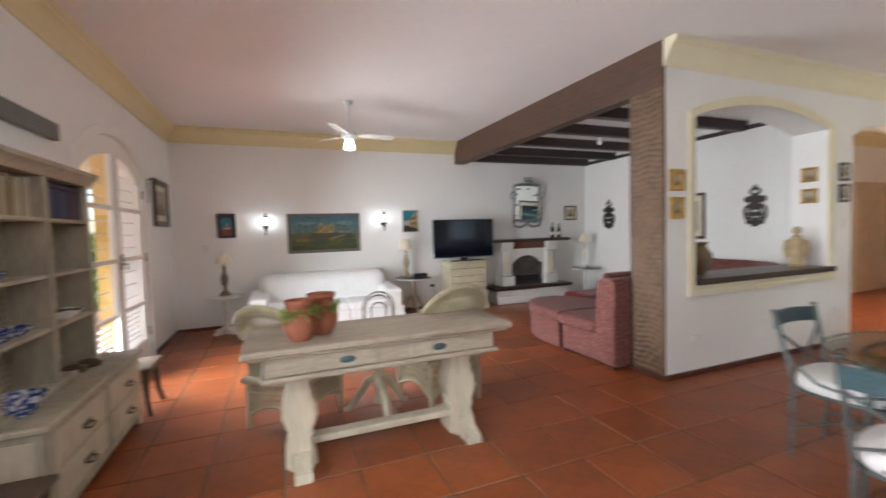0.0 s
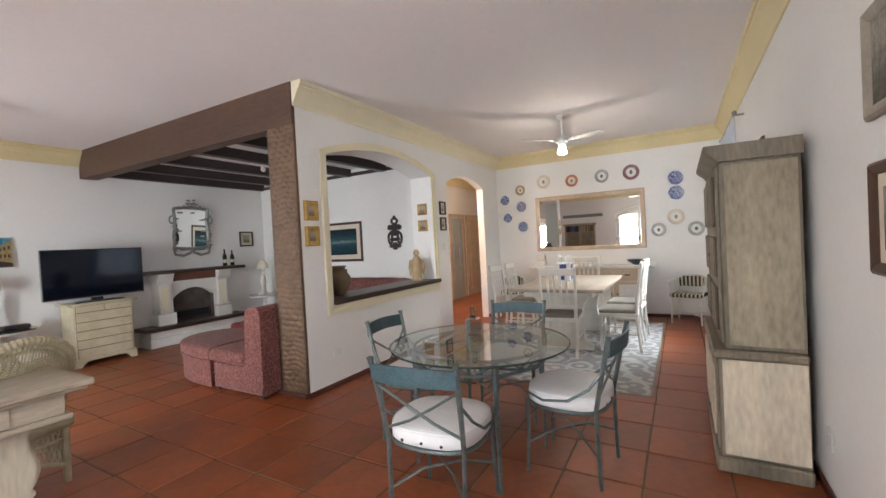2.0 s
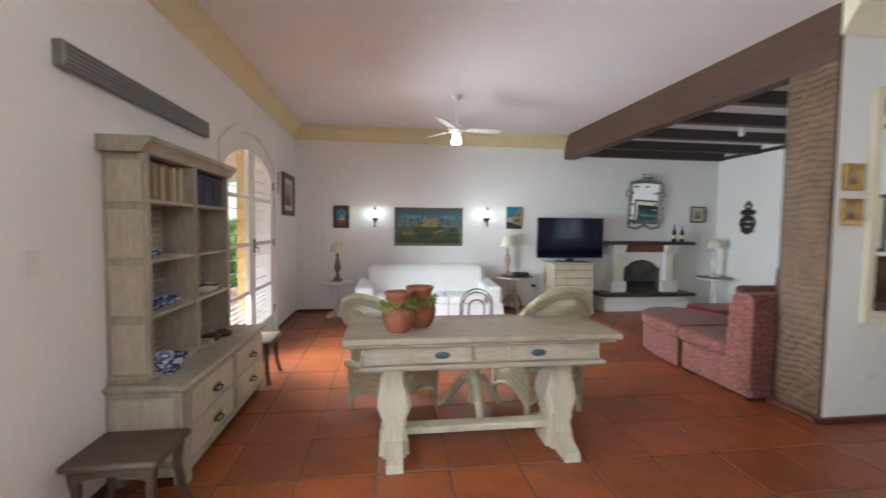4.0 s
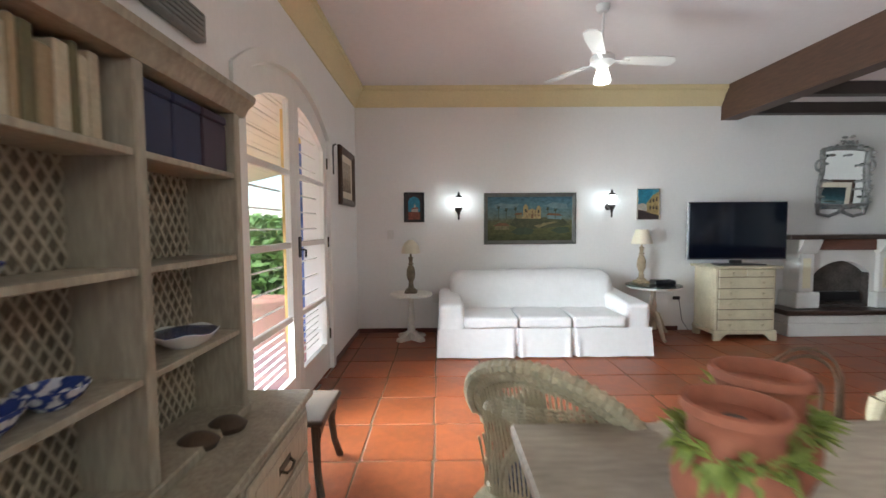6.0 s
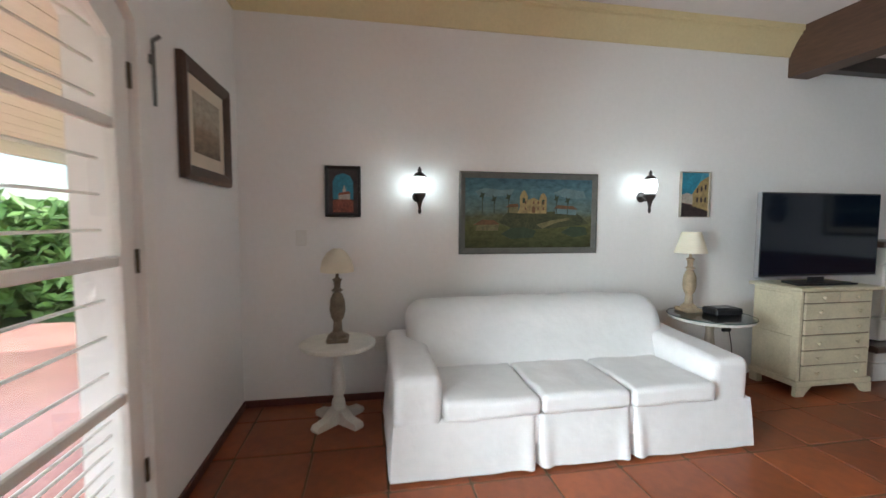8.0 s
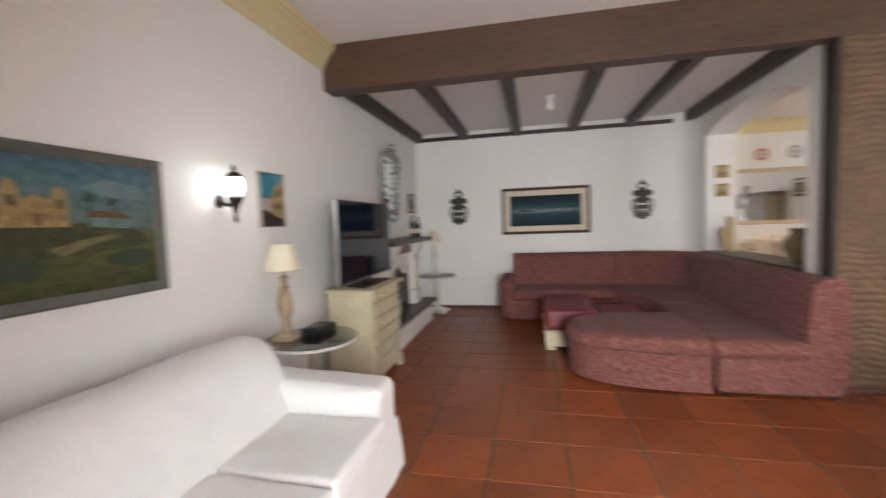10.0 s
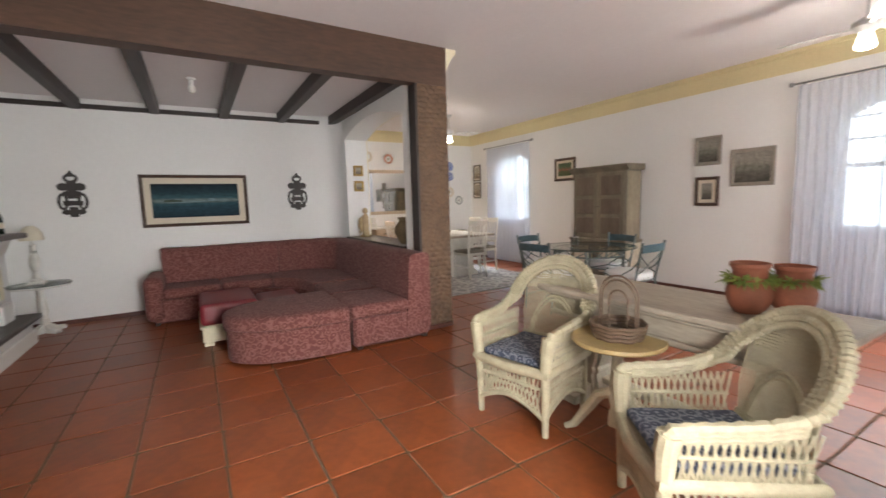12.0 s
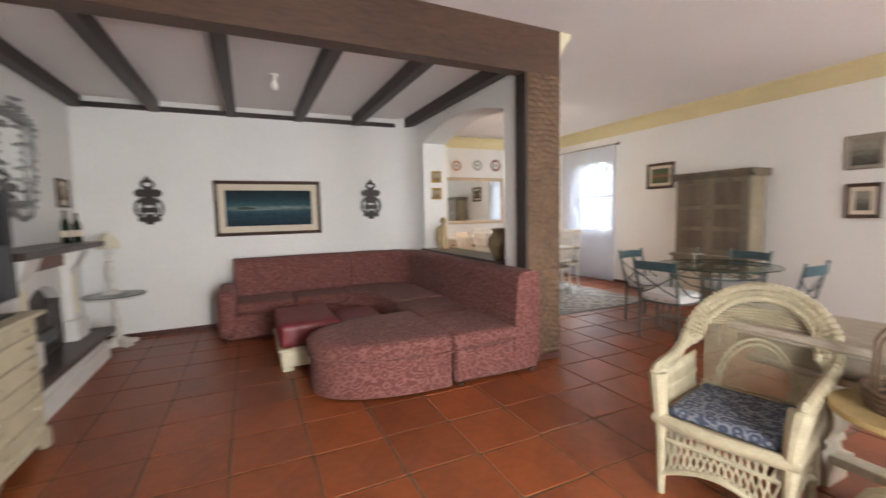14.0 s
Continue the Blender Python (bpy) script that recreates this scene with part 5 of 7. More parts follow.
# carved masks
for y in (6.93, 4.11):
    t = thing("carved_wall_ornament", "dark carved wooden openwork ornament", "wall carving", wall_m("east", y, 1.705), "nook carvings")
    g = G()

    def blob(x, z, rx, rz, dep=0.03):
        g.prism([(x + rx * math.cos(a), z + rz * math.sin(a)) for a in [2 * math.pi * k / 14 for k in range(14)]], "y", -dep, 0)

    def ring(x, z, rx, rz, w, dep=0.028):
        o = [(x + rx * math.cos(a), z + rz * math.sin(a)) for a in [2 * math.pi * k / 16 for k in range(16)]]
        i = [(x + (rx - w) * math.cos(a), z + (rz - w) * math.sin(a)) for a in [2 * math.pi * k / 16 for k in range(16)]]
        g.disc_band(o, i, "y", -dep, 0)
    g.prism([(-0.04, 0.24), (0, 0.30), (0.04, 0.24), (0.03, 0.22), (-0.03, 0.22)], "y", -0.03, 0)
    ring(0, 0.20, 0.075, 0.06, 0.03)
    for s in (-1, 1):
        blob(s * 0.085, 0.09, 0.06, 0.05)
        ring(s * 0.10, -0.10, 0.055, 0.11, 0.03)
        blob(s * 0.075, -0.235, 0.045, 0.035)
        blob(s * 0.06, 0.0, 0.04, 0.035)
    g.box(-0.05, -0.032, -0.06, 0.05, 0, 0.16, 0.008)
    g.box(-0.10, -0.03, -0.15, 0.10, 0, -0.09, 0.008)
    g.box(-0.045, -0.03, -0.30, 0.045, 0, -0.17, 0.01)
    part("carving", g, MASKWOOD, t)

# ---- chest of drawers and television ----
c = thing("chest_of_drawers", "cream painted chest of drawers under the television", "chest of drawers", pose(3.20, 7.31, 0))
c.scale = (0.95, 1.0, 0.968)
part("carcass", G().box(-0.38, -0.205, 0.10, 0.38, 0.21, 0.895, 0.006), CHESTPAINT, c)
part("top", G().box(-0.44, -0.25, 0.895, 0.44, 0.22, 0.925, 0.008), CHESTPAINT, c)
part("plinth", G().box(-0.40, -0.225, 0.08, 0.40, 0.215, 0.13, 0.008), CHESTPAINT, c)
for s in (-1, 1):
    part("bracket_foot", G().prism([(s * 0.40, 0), (s * 0.32, 0), (s * 0.29, 0.04), (s * 0.24, 0.08), (s * 0.40, 0.08)], "y", -0.225, -0.19), CHESTPAINT, c)
    part("rear_foot", G().box(s * 0.34, 0.12, 0, s * 0.40, 0.2, 0.08), CHESTPAINT, c)
for s, z0, z1 in ((-1, 0.16, 0.50), (-1, 0.54, 0.86)):
    part("side_panel", G().box(-0.386, -0.15, z0, -0.379, 0.16, z1, 0.003), CHESTPAINT, c)
# brown sheet on the carcass: shade of the drawer gaps put into colour
part("drawer_gap_shade", G().box(-0.352, -0.2065, 0.132, 0.352, -0.2052, 0.888, 0), ARMDOOR, c, "dark sheet painting the shade between drawers")
rows = [(0.795, 0.885, 2), (0.655, 0.785, 1), (0.525, 0.645, 1), (0.395, 0.515, 1), (0.265, 0.385, 1), (0.135, 0.255, 1)]
for z0, z1, n in rows:
    for k in range(n):
        a, b = -0.35 + 0.70 * k / n + 0.004, -0.35 + 0.70 * (k + 1) / n - 0.004
        d = part("drawer", G().box(a, -0.222, z0, b, -0.2, z1, 0.005), CHESTPAINT, c)
        for u in ([(a + b) / 2] if n == 2 else [a + 0.14, b - 0.14]):
            part("knob", G().lathe([(0.008, 0), (0.008, 0.012), (0.018, 0.02), (0.016, 0.03), (0.004, 0.034)], 0, 0, 0, 10), CHESTPAINT, d, m=pose(u, -0.222, (z0 + z1) / 2, 90, 0, 0))
tv = thing("television", "flat black television on a low stand", "television", pose(3.19, 7.27, 0.8955))
tv.scale = (1, 1, 1.04)
part("bezel", G().box(-0.61, -0.015, 0.065, 0.61, 0.03, 0.74, 0.006), BLACK, tv)
part("screen", G().box(-0.597, -0.019, 0.085, 0.597, -0.014, 0.728, 0.001), SCREEN, tv, "switched-off dark screen")
part("lower_trim", G().box(-0.61, -0.02, 0.060, 0.61, 0.0, 0.068, 0.002), SILVER, tv, "silver lower edge")
part("side_trim", G().box(-0.614, -0.016, 0.065, -0.609, 0.02, 0.74, 0.001), SILVER, tv, "silver side edge")
part("rear_housing", G().box(-0.40, 0.03, 0.12, 0.40, 0.07, 0.60, 0.02), BLACK, tv)
part("neck", G().box(-0.07, -0.01, 0.012, 0.07, 0.025, 0.10, 0.004), BLACK, tv)
part("stand_foot", G().prism([(-0.30, -0.10), (0.30, -0.10), (0.22, 0.12), (-0.22, 0.12)], "z", 0.0, 0.014), BLACK, tv, "glossy black foot")


# ---- lamp tables and lamps ----
def ped_table(x, y, h, r, label, top_mat, leg_mat, glass_top=False, claw=False):
    t = thing("pedestal_table", label, "side table", pose(x, y, 0), "pedestal tables")
    part("tabletop", G().lathe([(r * 0.97, h - 0.028), (r, h - 0.02), (r, h - 0.006), (r * 0.985, h)], seg=40), top_mat, t)
    if glass_top:
        disc = [(r * 1.03 * math.cos(2 * math.pi * k / 48), r * 1.03 * math.sin(2 * math.pi * k / 48), h + 0.009) for k in range(48)]
        cov = part("glass_cover", G().add(disc, [tuple(range(48))]), GREENGLASS, t, "round glass cover")
        part("rim", G().tube([(x, y, z - 0.004) for x, y, z in disc], 0.004, 6, True), GLASSRIM, cov)
    part("column", G().lathe([(0.09, h - 0.028), (0.085, h - 0.05), (0.035, h - 0.07), (0.030, h - 0.13), (0.042, h * 0.62), (0.05, h * 0.42), (0.032, h * 0.32), (0.045, h * 0.27), (0.05, 0.10)], seg=16), leg_mat, t)
    for k in range(4 if not claw else 3):
        a = (math.pi / 4 + k * math.pi / 2) if not claw else (math.pi * 1.5 + k * 2 * math.pi / 3)
        d = Vector((math.cos(a), math.sin(a), 0))
        if claw:
            pts = [d * 0.02 + Vector((0, 0, 0.30)), d * 0.10 + Vector((0, 0, 0.27)), d * 0.18 + Vector((0, 0, 0.15)), d * 0.25 + Vector((0, 0, 0.045)), d * 0.30 + Vector((0, 0, 0.022))]
            part("leg", G().tube(pts, [0.035, 0.034, 0.03, 0.024, 0.02], 8), leg_mat, t)
        else:
            part("foot", G().prism([(0.02, 0.10), (0.06, 0.10), (0.12, 0.055), (0.20, 0.045), (0.215, 0.02), (0.205, 0), (0.02, 0.0)], "y", -0.035, 0.035), leg_mat, t, m=pose(0, 0, 0, 0, 0, math.degrees(a)))
    return t


def table_lamp(x, y, z, h, label, dome=False, wood=LAMPWOOD):
    t = thing("table_lamp", label, "lamp", pose(x, y, z), "table lamps")
    s = h / 0.66
    part("base", G().box(-0.075 * s, -0.075 * s, 0, 0.075 * s, 0.075 * s, 0.03, 0.006).lathe([(0.065, 0.03), (0.06, 0.05), (0.035, 0.07), (0.028, 0.14 * s)], seg=16), wood, t)
    part("body", G().lathe([(0.028, 0.14 * s), (0.045, 0.17 * s), (0.055, 0.22 * s), (0.05, 0.29 * s), (0.032, 0.335 * s), (0.022, 0.345 * s), (0.04, 0.36 * s), (0.022, 0.375 * s), (0.025, 0.42 * s), (0.035, 0.435 * s), (0.012, 0.45 * s), (0.010, 0.52 * s)], seg=16), wood, t, "turned worn wood")
    if dome:
        part("shade", G().lathe([(0.115, 0.49 * s), (0.113, 0.52 * s), (0.10, 0.57 * s), (0.07, 0.62 * s), (0.03, 0.65 * s)], seg=24), SHADE, t, "domed cloth shade")
    else:
        part("shade", G().lathe([(0.125, 0.485 * s), (0.127, 0.487 * s), (0.075, 0.655 * s), (0.072, 0.66 * s)], seg=28), SHADE, t, "cream conical shade")


ped_table(-0.80, 7.30, 0.575, 0.26, "small white round pedestal table beside the sofa", OFFWHITE, OFFWHITE)
table_lamp(-0.80, 7.32, 0.575, 0.66, "dark turned table lamp with small cream shade", dome=True, wood=LAMPDARK)
ped_table(2.20, 7.31, 0.645, 0.31, "round side table with glass cover", OFFWHITE, LIMEDL, True, claw=True)
table_lamp(2.12, 7.46, 0.655, 0.68, "turned table lamp with conical cream shade")
b = thing("black_phone_box", "flat black phone set on the side table", "device", pose(2.32, 7.32, 0.655))
part("case", G().box(-0.13, -0.08, 0, 0.13, 0.08, 0.055, 0.012), BLACK, b)
part("key_panel", G().box(-0.10, -0.06, 0.055, 0.04, 0.05, 0.06, 0.003), SCREEN, b)
ped_table(6.02, 7.28, 0.60, 0.29, "white round pedestal table with glass cover", OFFWHITE, OFFWHITE, True)
table_lamp(6.02, 7.30, 0.61, 0.72, "white turned lamp with domed shade", dome=True, wood=OFFWHITE)

pl = thing("black_plug_adapter", "small black plug adapter on the wall", "plug", pose(2.67, YN, 0.43))
part("adapter_body", G().box(-0.045, -0.035, -0.022, 0.045, -0.003, 0.022, 0.008), BLACK, pl)
part("cable", G().tube([(0.03, -0.02, -0.02), (0.05, -0.03, -0.14), (0.08, -0.02, -0.30), (0.16, -0.03, -0.425)], 0.004, 6), BLACK, pl)

# ---- wall sconces ----
for x, z in ((-0.197, 1.64), (1.756, 1.66)):
    s = thing("wall_sconce", "dark metal lantern sconce, lit", "wall lamp", pose(x, YN, z), "sconces")
    part("wall_plate", G().lathe([(0.045, 0), (0.04, 0.012), (0.01, 0.02)], seg=16), MASKWOOD, s, m=pose(0, -0.004, -0.03, 90, 0, 0))
    part("bracket_arm", G().tube([(0, -0.02, -0.03), (0, -0.07, -0.06), (0, -0.11, -0.05), (0, -0.12, -0.01)], 0.012, 8), MASKWOOD, s)
    part("pendant_tip", G().lathe([(0.004, -0.17), (0.014, -0.15), (0.010, -0.12), (0.022, -0.07), (0.040, -0.04), (0.050, -0.015), (0.035, 0)], 0, -0.12, 0, 12), MASKWOOD, s)
    part("glass_globe", G().lathe([(0.035, 0), (0.052, 0.03), (0.055, 0.07), (0.045, 0.11)], 0, -0.12, 0, 14), BULBCOOL, s, "glowing frosted glass")
    part("cap", G().lathe([(0.050, 0.11), (0.052, 0.115), (0.03, 0.14), (0.012, 0.15), (0.016, 0.165), (0.004, 0.19)], 0, -0.12, 0, 12), MASKWOOD, s)
    lamp("sconce_light", "POINT", pose(x, YN - 0.22, z + 0.06), SCONCE, (0.86, 0.96, 1.0), 0.05)

# ---- ceiling fans ----
for (x, y), turn, drop, power in (((0.88, 5.64), 2, 0.085, 2.2), ((6.30, 1.16), 13, 0.0, 7), ((0.44, 0.84), 0, 0.04, 13)):
    f = thing("ceiling_fan", "white three-blade ceiling fan with lit globe", "ceiling fan", pose(x, y, H - drop, 0, 0, turn), "ceiling fans")
    part("canopy", G().lathe([(0.055, drop), (0.055, drop - 0.02), (0.04, drop - 0.05), (0.014, drop - 0.06)], seg=20), FANWHITE, f)
    part("downrod", G().tube([(0, 0, drop - 0.05), (0, 0, -0.30)], 0.011, 10), FANWHITE, f)
    part("motor_housing", G().lathe([(0.02, -0.28), (0.07, -0.30), (0.095, -0.325), (0.095, -0.36), (0.07, -0.385), (0.05, -0.40)], seg=24), FANWHITE, f)
    part("globe", G().lathe([(0.036, -0.40), (0.042, -0.42), (0.054, -0.46), (0.066, -0.505), (0.060, -0.522), (0.03, -0.532), (0.005, -0.534)], seg=20), BULB, f, "lit white glass globe")
    for k in range(3):
        bl = part("blade", G().prism([(0.16, -0.05), (0.44, -0.072), (0.56, -0.062), (0.595, -0.022), (0.595, 0.034), (0.56, 0.062), (0.16, 0.045)], "z", -0.004, 0.004), FANWHITE, f, m=pose(0, 0, -0.345, 0, 0, 120 * k) @ pose(0, 0, 0, -10, 0, 0))
        part("blade_arm", G().box(0.08, -0.018, -0.012, 0.22, 0.018, -0.004, 0.003), FANWHITE, bl)
    lamp("fan_light", "POINT", pose(x, y, H - 0.60 - drop), power, (1.0, 0.93, 0.82), 0.06)

# ---- open bookcase on a low chest ----
c = thing("bookcase_cabinet", "limed grey wood bookcase on a drawer base", "bookcase", pose(XW, 0, 0))
part("base_carcass", G().box(0.004, 2.80, 0.10, 0.40, 4.24, 0.55, 0.006), LIMED, c)
part("base_top", G().box(0.004, 2.77, 0.55, 0.435, 4.27, 0.585, 0.008), LIMED, c)
part("plinth", G().box(0.004, 2.78, 0.06, 0.415, 4.26, 0.11, 0.008), LIMED, c)
for y in (2.81, 4.17):
    part("bracket_foot", G().prism([(y, 0), (y + 0.06, 0), (y + 0.06, 0.06), (y, 0.06)], "x", 0.34, 0.41), LIMED, c)
    part("rear_foot", G().box(0.01, y, 0, 0.07, y + 0.06, 0.06), LIMED, c)
for y0 in (2.83, 3.53):
    d = part("cupboard_door", G().box(0.40, y0, 0.13, 0.418, y0 + 0.68, 0.53, 0.005), LIMED, c)
    for z0, z1 in ((0.34, 0.52), (0.14, 0.32)):
        dr = part("drawer_front", G().box(0.418, y0 + 0.03, z0, 0.432, y0 + 0.65, z1, 0.006), LIMEDL, c)
        part("drawer_panel", G().box(0.432, y0 + 0.08, z0 + 0.035, 0.438, y0 + 0.60, z1 - 0.035, 0.004), LIMEDL, dr)
        part("pull", G().tube([(0.438, y0 + 0.29, (z0 + z1) / 2), (0.462, y0 + 0.30, (z0 + z1) / 2 - 0.012), (0.465, y0 + 0.34, (z0 + z1) / 2 - 0.02), (0.462, y0 + 0.38, (z0 + z1) / 2 - 0.012), (0.438, y0 + 0.39, (z0 + z1) / 2)], 0.006, 6).box(0.436, y0 + 0.28, (z0 + z1) / 2 - 0.015, 0.441, y0 + 0.40, (z0 + z1) / 2 + 0.018, 0.002), BRASSDARK, dr, "dark brass pull")
part("end_panel", G().box(0.03, 2.792, 0.15, 0.36, 2.80, 0.51, 0.004), LIMEDL, c)
D = 0.225
for y in (2.83, 3.41, 3.985):
    part("upright", G().box(0.004, y, 0.585, D, y + 0.042, 1.87, 0.004), LIMED, c)
for z0, z1 in ((0.64, 0.92), (0.97, 1.25), (1.29, 1.56), (1.60, 1.83)):
    part("end_panel", G().box(0.03, 2.822, z0, 0.20, 2.83, z1, 0.005), LIMEDL, c)
part("base_rail", G().box(0.004, 2.82, 0.585, D + 0.012, 4.04, 0.625, 0.006), LIMED, c)
part("cornice", G().prism([(0.004, 1.87), (D, 1.87), (D + 0.012, 1.885), (D + 0.02, 1.905), (D + 0.05, 1.93), (D + 0.055, 1.955), (0.004, 1.955)], "y", 2.785, 4.07), LIMED, c)
for a, b in ((2.872, 3.41), (3.452, 3.985)):
    for z in (0.95, 1.27, 1.61):
        part("shelf", G().box(0.016, a, z - 0.011, D - 0.008, b, z + 0.011, 0.003), LIMED, c)
    lat = G()
    for k in range(-26, 30):
        for s in (-1, 1):
            p = []
            y0 = a + k * 0.045
            for z in (0.63, 1.61):
                yy = y0 + s * (z - (0.63 if s > 0 else 1.61)) * 0.6
                p.append([yy, z])
            (ya, za), (yb, zb) = p
            if ya == yb:
                continue

            def clip(y):
                t = (y - ya) / (yb - ya)
                return za + (zb - za) * t
            lo, hi = min(ya, yb), max(ya, yb)
            la, lb = max(lo, a), min(hi, b)
            if lb - la < 0.02:
                continue
            z1, z2 = clip(la), clip(lb)
            off = 0.010 if s > 0 else 0.014
            w = 0.010
            lat.add([(off, la, z1 - w), (off, lb, z2 - w), (off, lb, z2 + w), (off, la, z1 + w), (off + 0.004, la, z1 - w), (off + 0.004, lb, z2 - w), (off + 0.004, lb, z2 + w), (off + 0.004, la, z1 + w)],
                    [(3, 2, 1, 0), (4, 5, 6, 7), (0, 1, 5, 4), (2, 3, 7, 6)])
    tagged(part("lattice_back", lat, LIMEDL, c, "diagonal lattice backing"), kind="")
part("back_board", G().box(0.002, 2.85, 0.60, 0.007, 4.02, 1.87, 0), ARMWOOD, c)


def bowl(x, y, z, r, h, label, mt, inside=None, seg=24, wave=0.0):
    t = thing("bowl", label, "bowl", pose(x, y, z), "bowls on the bookcase")
    g = G().lathe([(r * 0.45, 0), (r * 0.5, 0.006), (r * 0.8, h * 0.45), (r, h), (r * 0.97, h + 0.002), (r * 0.76, h * 0.5), (r * 0.45, 0.012), (0.002, 0.010)], seg=seg)
    if wave:
        g.v = [(a, b, q + wave * math.sin(5 * math.atan2(b, a)) * (q / h if h else 0)) for a, b, q in g.v]
    part("bowl_body", g, mt, t, smooth=60)
    if inside:
        part("glazed_inside", G().lathe([(r * 0.955, h * 0.97), (r * 0.75, h * 0.52), (r * 0.44, 0.016), (0.002, 0.014)], seg=seg), inside, t, "deep blue glaze", 60)


bowl(XW + 0.22, 3.00, 0.585, 0.115, 0.105, "blue and white china bowl", BLUEWHITE)
bowl(XW + 0.13, 3.05, 0.961, 0.08, 0.06, "small blue and white china bowl", BLUEWHITE)
bowl(XW + 0.13, 3.22, 0.961, 0.075, 0.05, "small blue and white china dish", BLUEWHITE)
bowl(XW + 0.13, 3.05, 1.281, 0.06, 0.045, "little blue and white china cup", BLUEWHITE)
bowl(XW + 0.135, 3.74, 0.961, 0.115, 0.055, "wavy white dish with deep blue inside", CHINA, BLUECHINA, wave=0.006)
r = random.Random(12)
y = 2.90
BOOKC = [mat("book_cloth_" + n, cl, 0.7, var=0.15, scale=12, fine=90, bump=0.15) for n, cl in (("tan", (0.34, 0.25, 0.14)), ("cream", (0.50, 0.43, 0.30)), ("brown", (0.17, 0.10, 0.06)), ("olive", (0.16, 0.14, 0.07)), ("navy", (0.025, 0.03, 0.075)), ("plum", (0.05, 0.03, 0.05)))]
while y < 3.35:
    w, h = r.uniform(0.02, 0.045), r.uniform(0.19, 0.235)
    b = thing("book", "upright old book with cloth spine", "book", pose(XW + 0.03, y, 1.621), "books on the bookcase")
    part("cover", G().box(0, 0, 0, 0.15, w, h, 0.004), BOOKC[r.randrange(4)], b)
    part("page_block", G().box(0.004, 0.004, h - 0.003, 0.146, w - 0.004, h + 0.001, 0.001), MAT_BOARD, b)
    y += w + 0.004
for y, w in ((3.47, 0.15), (3.63, 0.16), (3.80, 0.17)):
    b = thing("album_box", "dark navy album standing on the top shelf", "album", pose(XW + 0.03, y, 1.621), "albums")
    part("cover", G().box(0, 0, 0, 0.165, w, 0.19, 0.006), BOOKC[4 + (y > 3.7)], b)
    part("lid", G().box(-0.002, -0.0015, 0.191, 0.168, w + 0.0015, 0.225, 0.006), BOOKC[4 + (y > 3.7)], b)
for k, (y, z) in enumerate(((3.16, 0.585), (3.70, 0.585), (3.83, 0.585))):
    b = thing("small_shell_ornament", "small brown shell ornament on the shelf", "ornament", pose(XW + 0.15 + 0.04 * k, y, z), "shelf ornaments")
    part("shell", G().lathe([(0.01, 0), (0.05, 0.012), (0.06, 0.035), (0.035, 0.06), (0.006, 0.07)], seg=14, sx=1.3), STOOLWOOD if k else CHINA, b)


# ---- stools ----
def stool(x, y, label, turn=0):
    t = thing("low_stool", label, "stool", pose(x, y, 0, 0, 0, turn), "stools")
    part("seat", G().rbox(-0.21, -0.17, 0.37, 0.21, 0.17, 0.405, 0.016, 6), STOOLWOOD, t)
    for s in (-1, 1):
        part("apron", G().prism([(-0.18, 0.37), (0.18, 0.37), (0.17, 0.30), (0.10, 0.33), (0, 0.34), (-0.10, 0.33), (-0.17, 0.30)], "y", s * 0.135, s * 0.15), STOOLWOOD, t)
        for q in (-1, 1):
            part("leg", G().tube([(s * 0.165, q * 0.125, 0.37), (s * 0.155, q * 0.12, 0.25), (s * 0.17, q * 0.13, 0.12), (s * 0.205, q * 0.155, 0.0)], [0.028, 0.022, 0.019, 0.022], 8), STOOLWOOD, t)


stool(-1.22, 2.49, "low dark wooden stool before the bookcase", 0)
stool(-1.22, 4.50, "low dark wooden stool by the french door", 90)

# ---- console table ----
c = thing("console_table", "limed wood trestle console with two drawers", "console table", pose(0.625, 3.08, 0))
c.scale = (0.935, 1.03, 1.05)
part("tabletop", G().box(-0.93, -0.31, 0.745, 0.93, 0.31, 0.782, 0.008).box(-0.90, -0.29, 0.725, 0.90, 0.29, 0.745, 0.006), LIMEDH, c)
part("apron", G().box(-0.80, -0.25, 0.615, 0.80, 0.25, 0.725, 0.004), LIMEDH, c)
part("apron_moulding", G().box(-0.83, -0.28, 0.585, 0.83, 0.28, 0.615, 0.008), LIMEDH, c)
for x0, x1 in ((-0.50, -0.09), (0.15, 0.56)):
    d = part("drawer", G().box(x0, -0.262, 0.622, x1, -0.25, 0.718, 0.004), LIMEDH, c)
    part("pull", G().lathe([(0.05, 0), (0.052, 0.006), (0.03, 0.014), (0.004, 0.018)], 0, 0, 0, 16, 1, 0.42), TEAL, d, "dark oval drawer pull", m=pose((x0 + x1) / 2, -0.262, 0.67, 90, 0, 0))
prof = [(0.12, 0.585), (0.125, 0.555), (0.08, 0.535), (0.072, 0.50), (0.085, 0.44), (0.115, 0.36), (0.118, 0.31), (0.095, 0.25), (0.075, 0.225), (0.088, 0.21), (0.088, 0.19), (0.07, 0.175), (0.085, 0.12), (0.10, 0.07), (0.105, 0.0)]
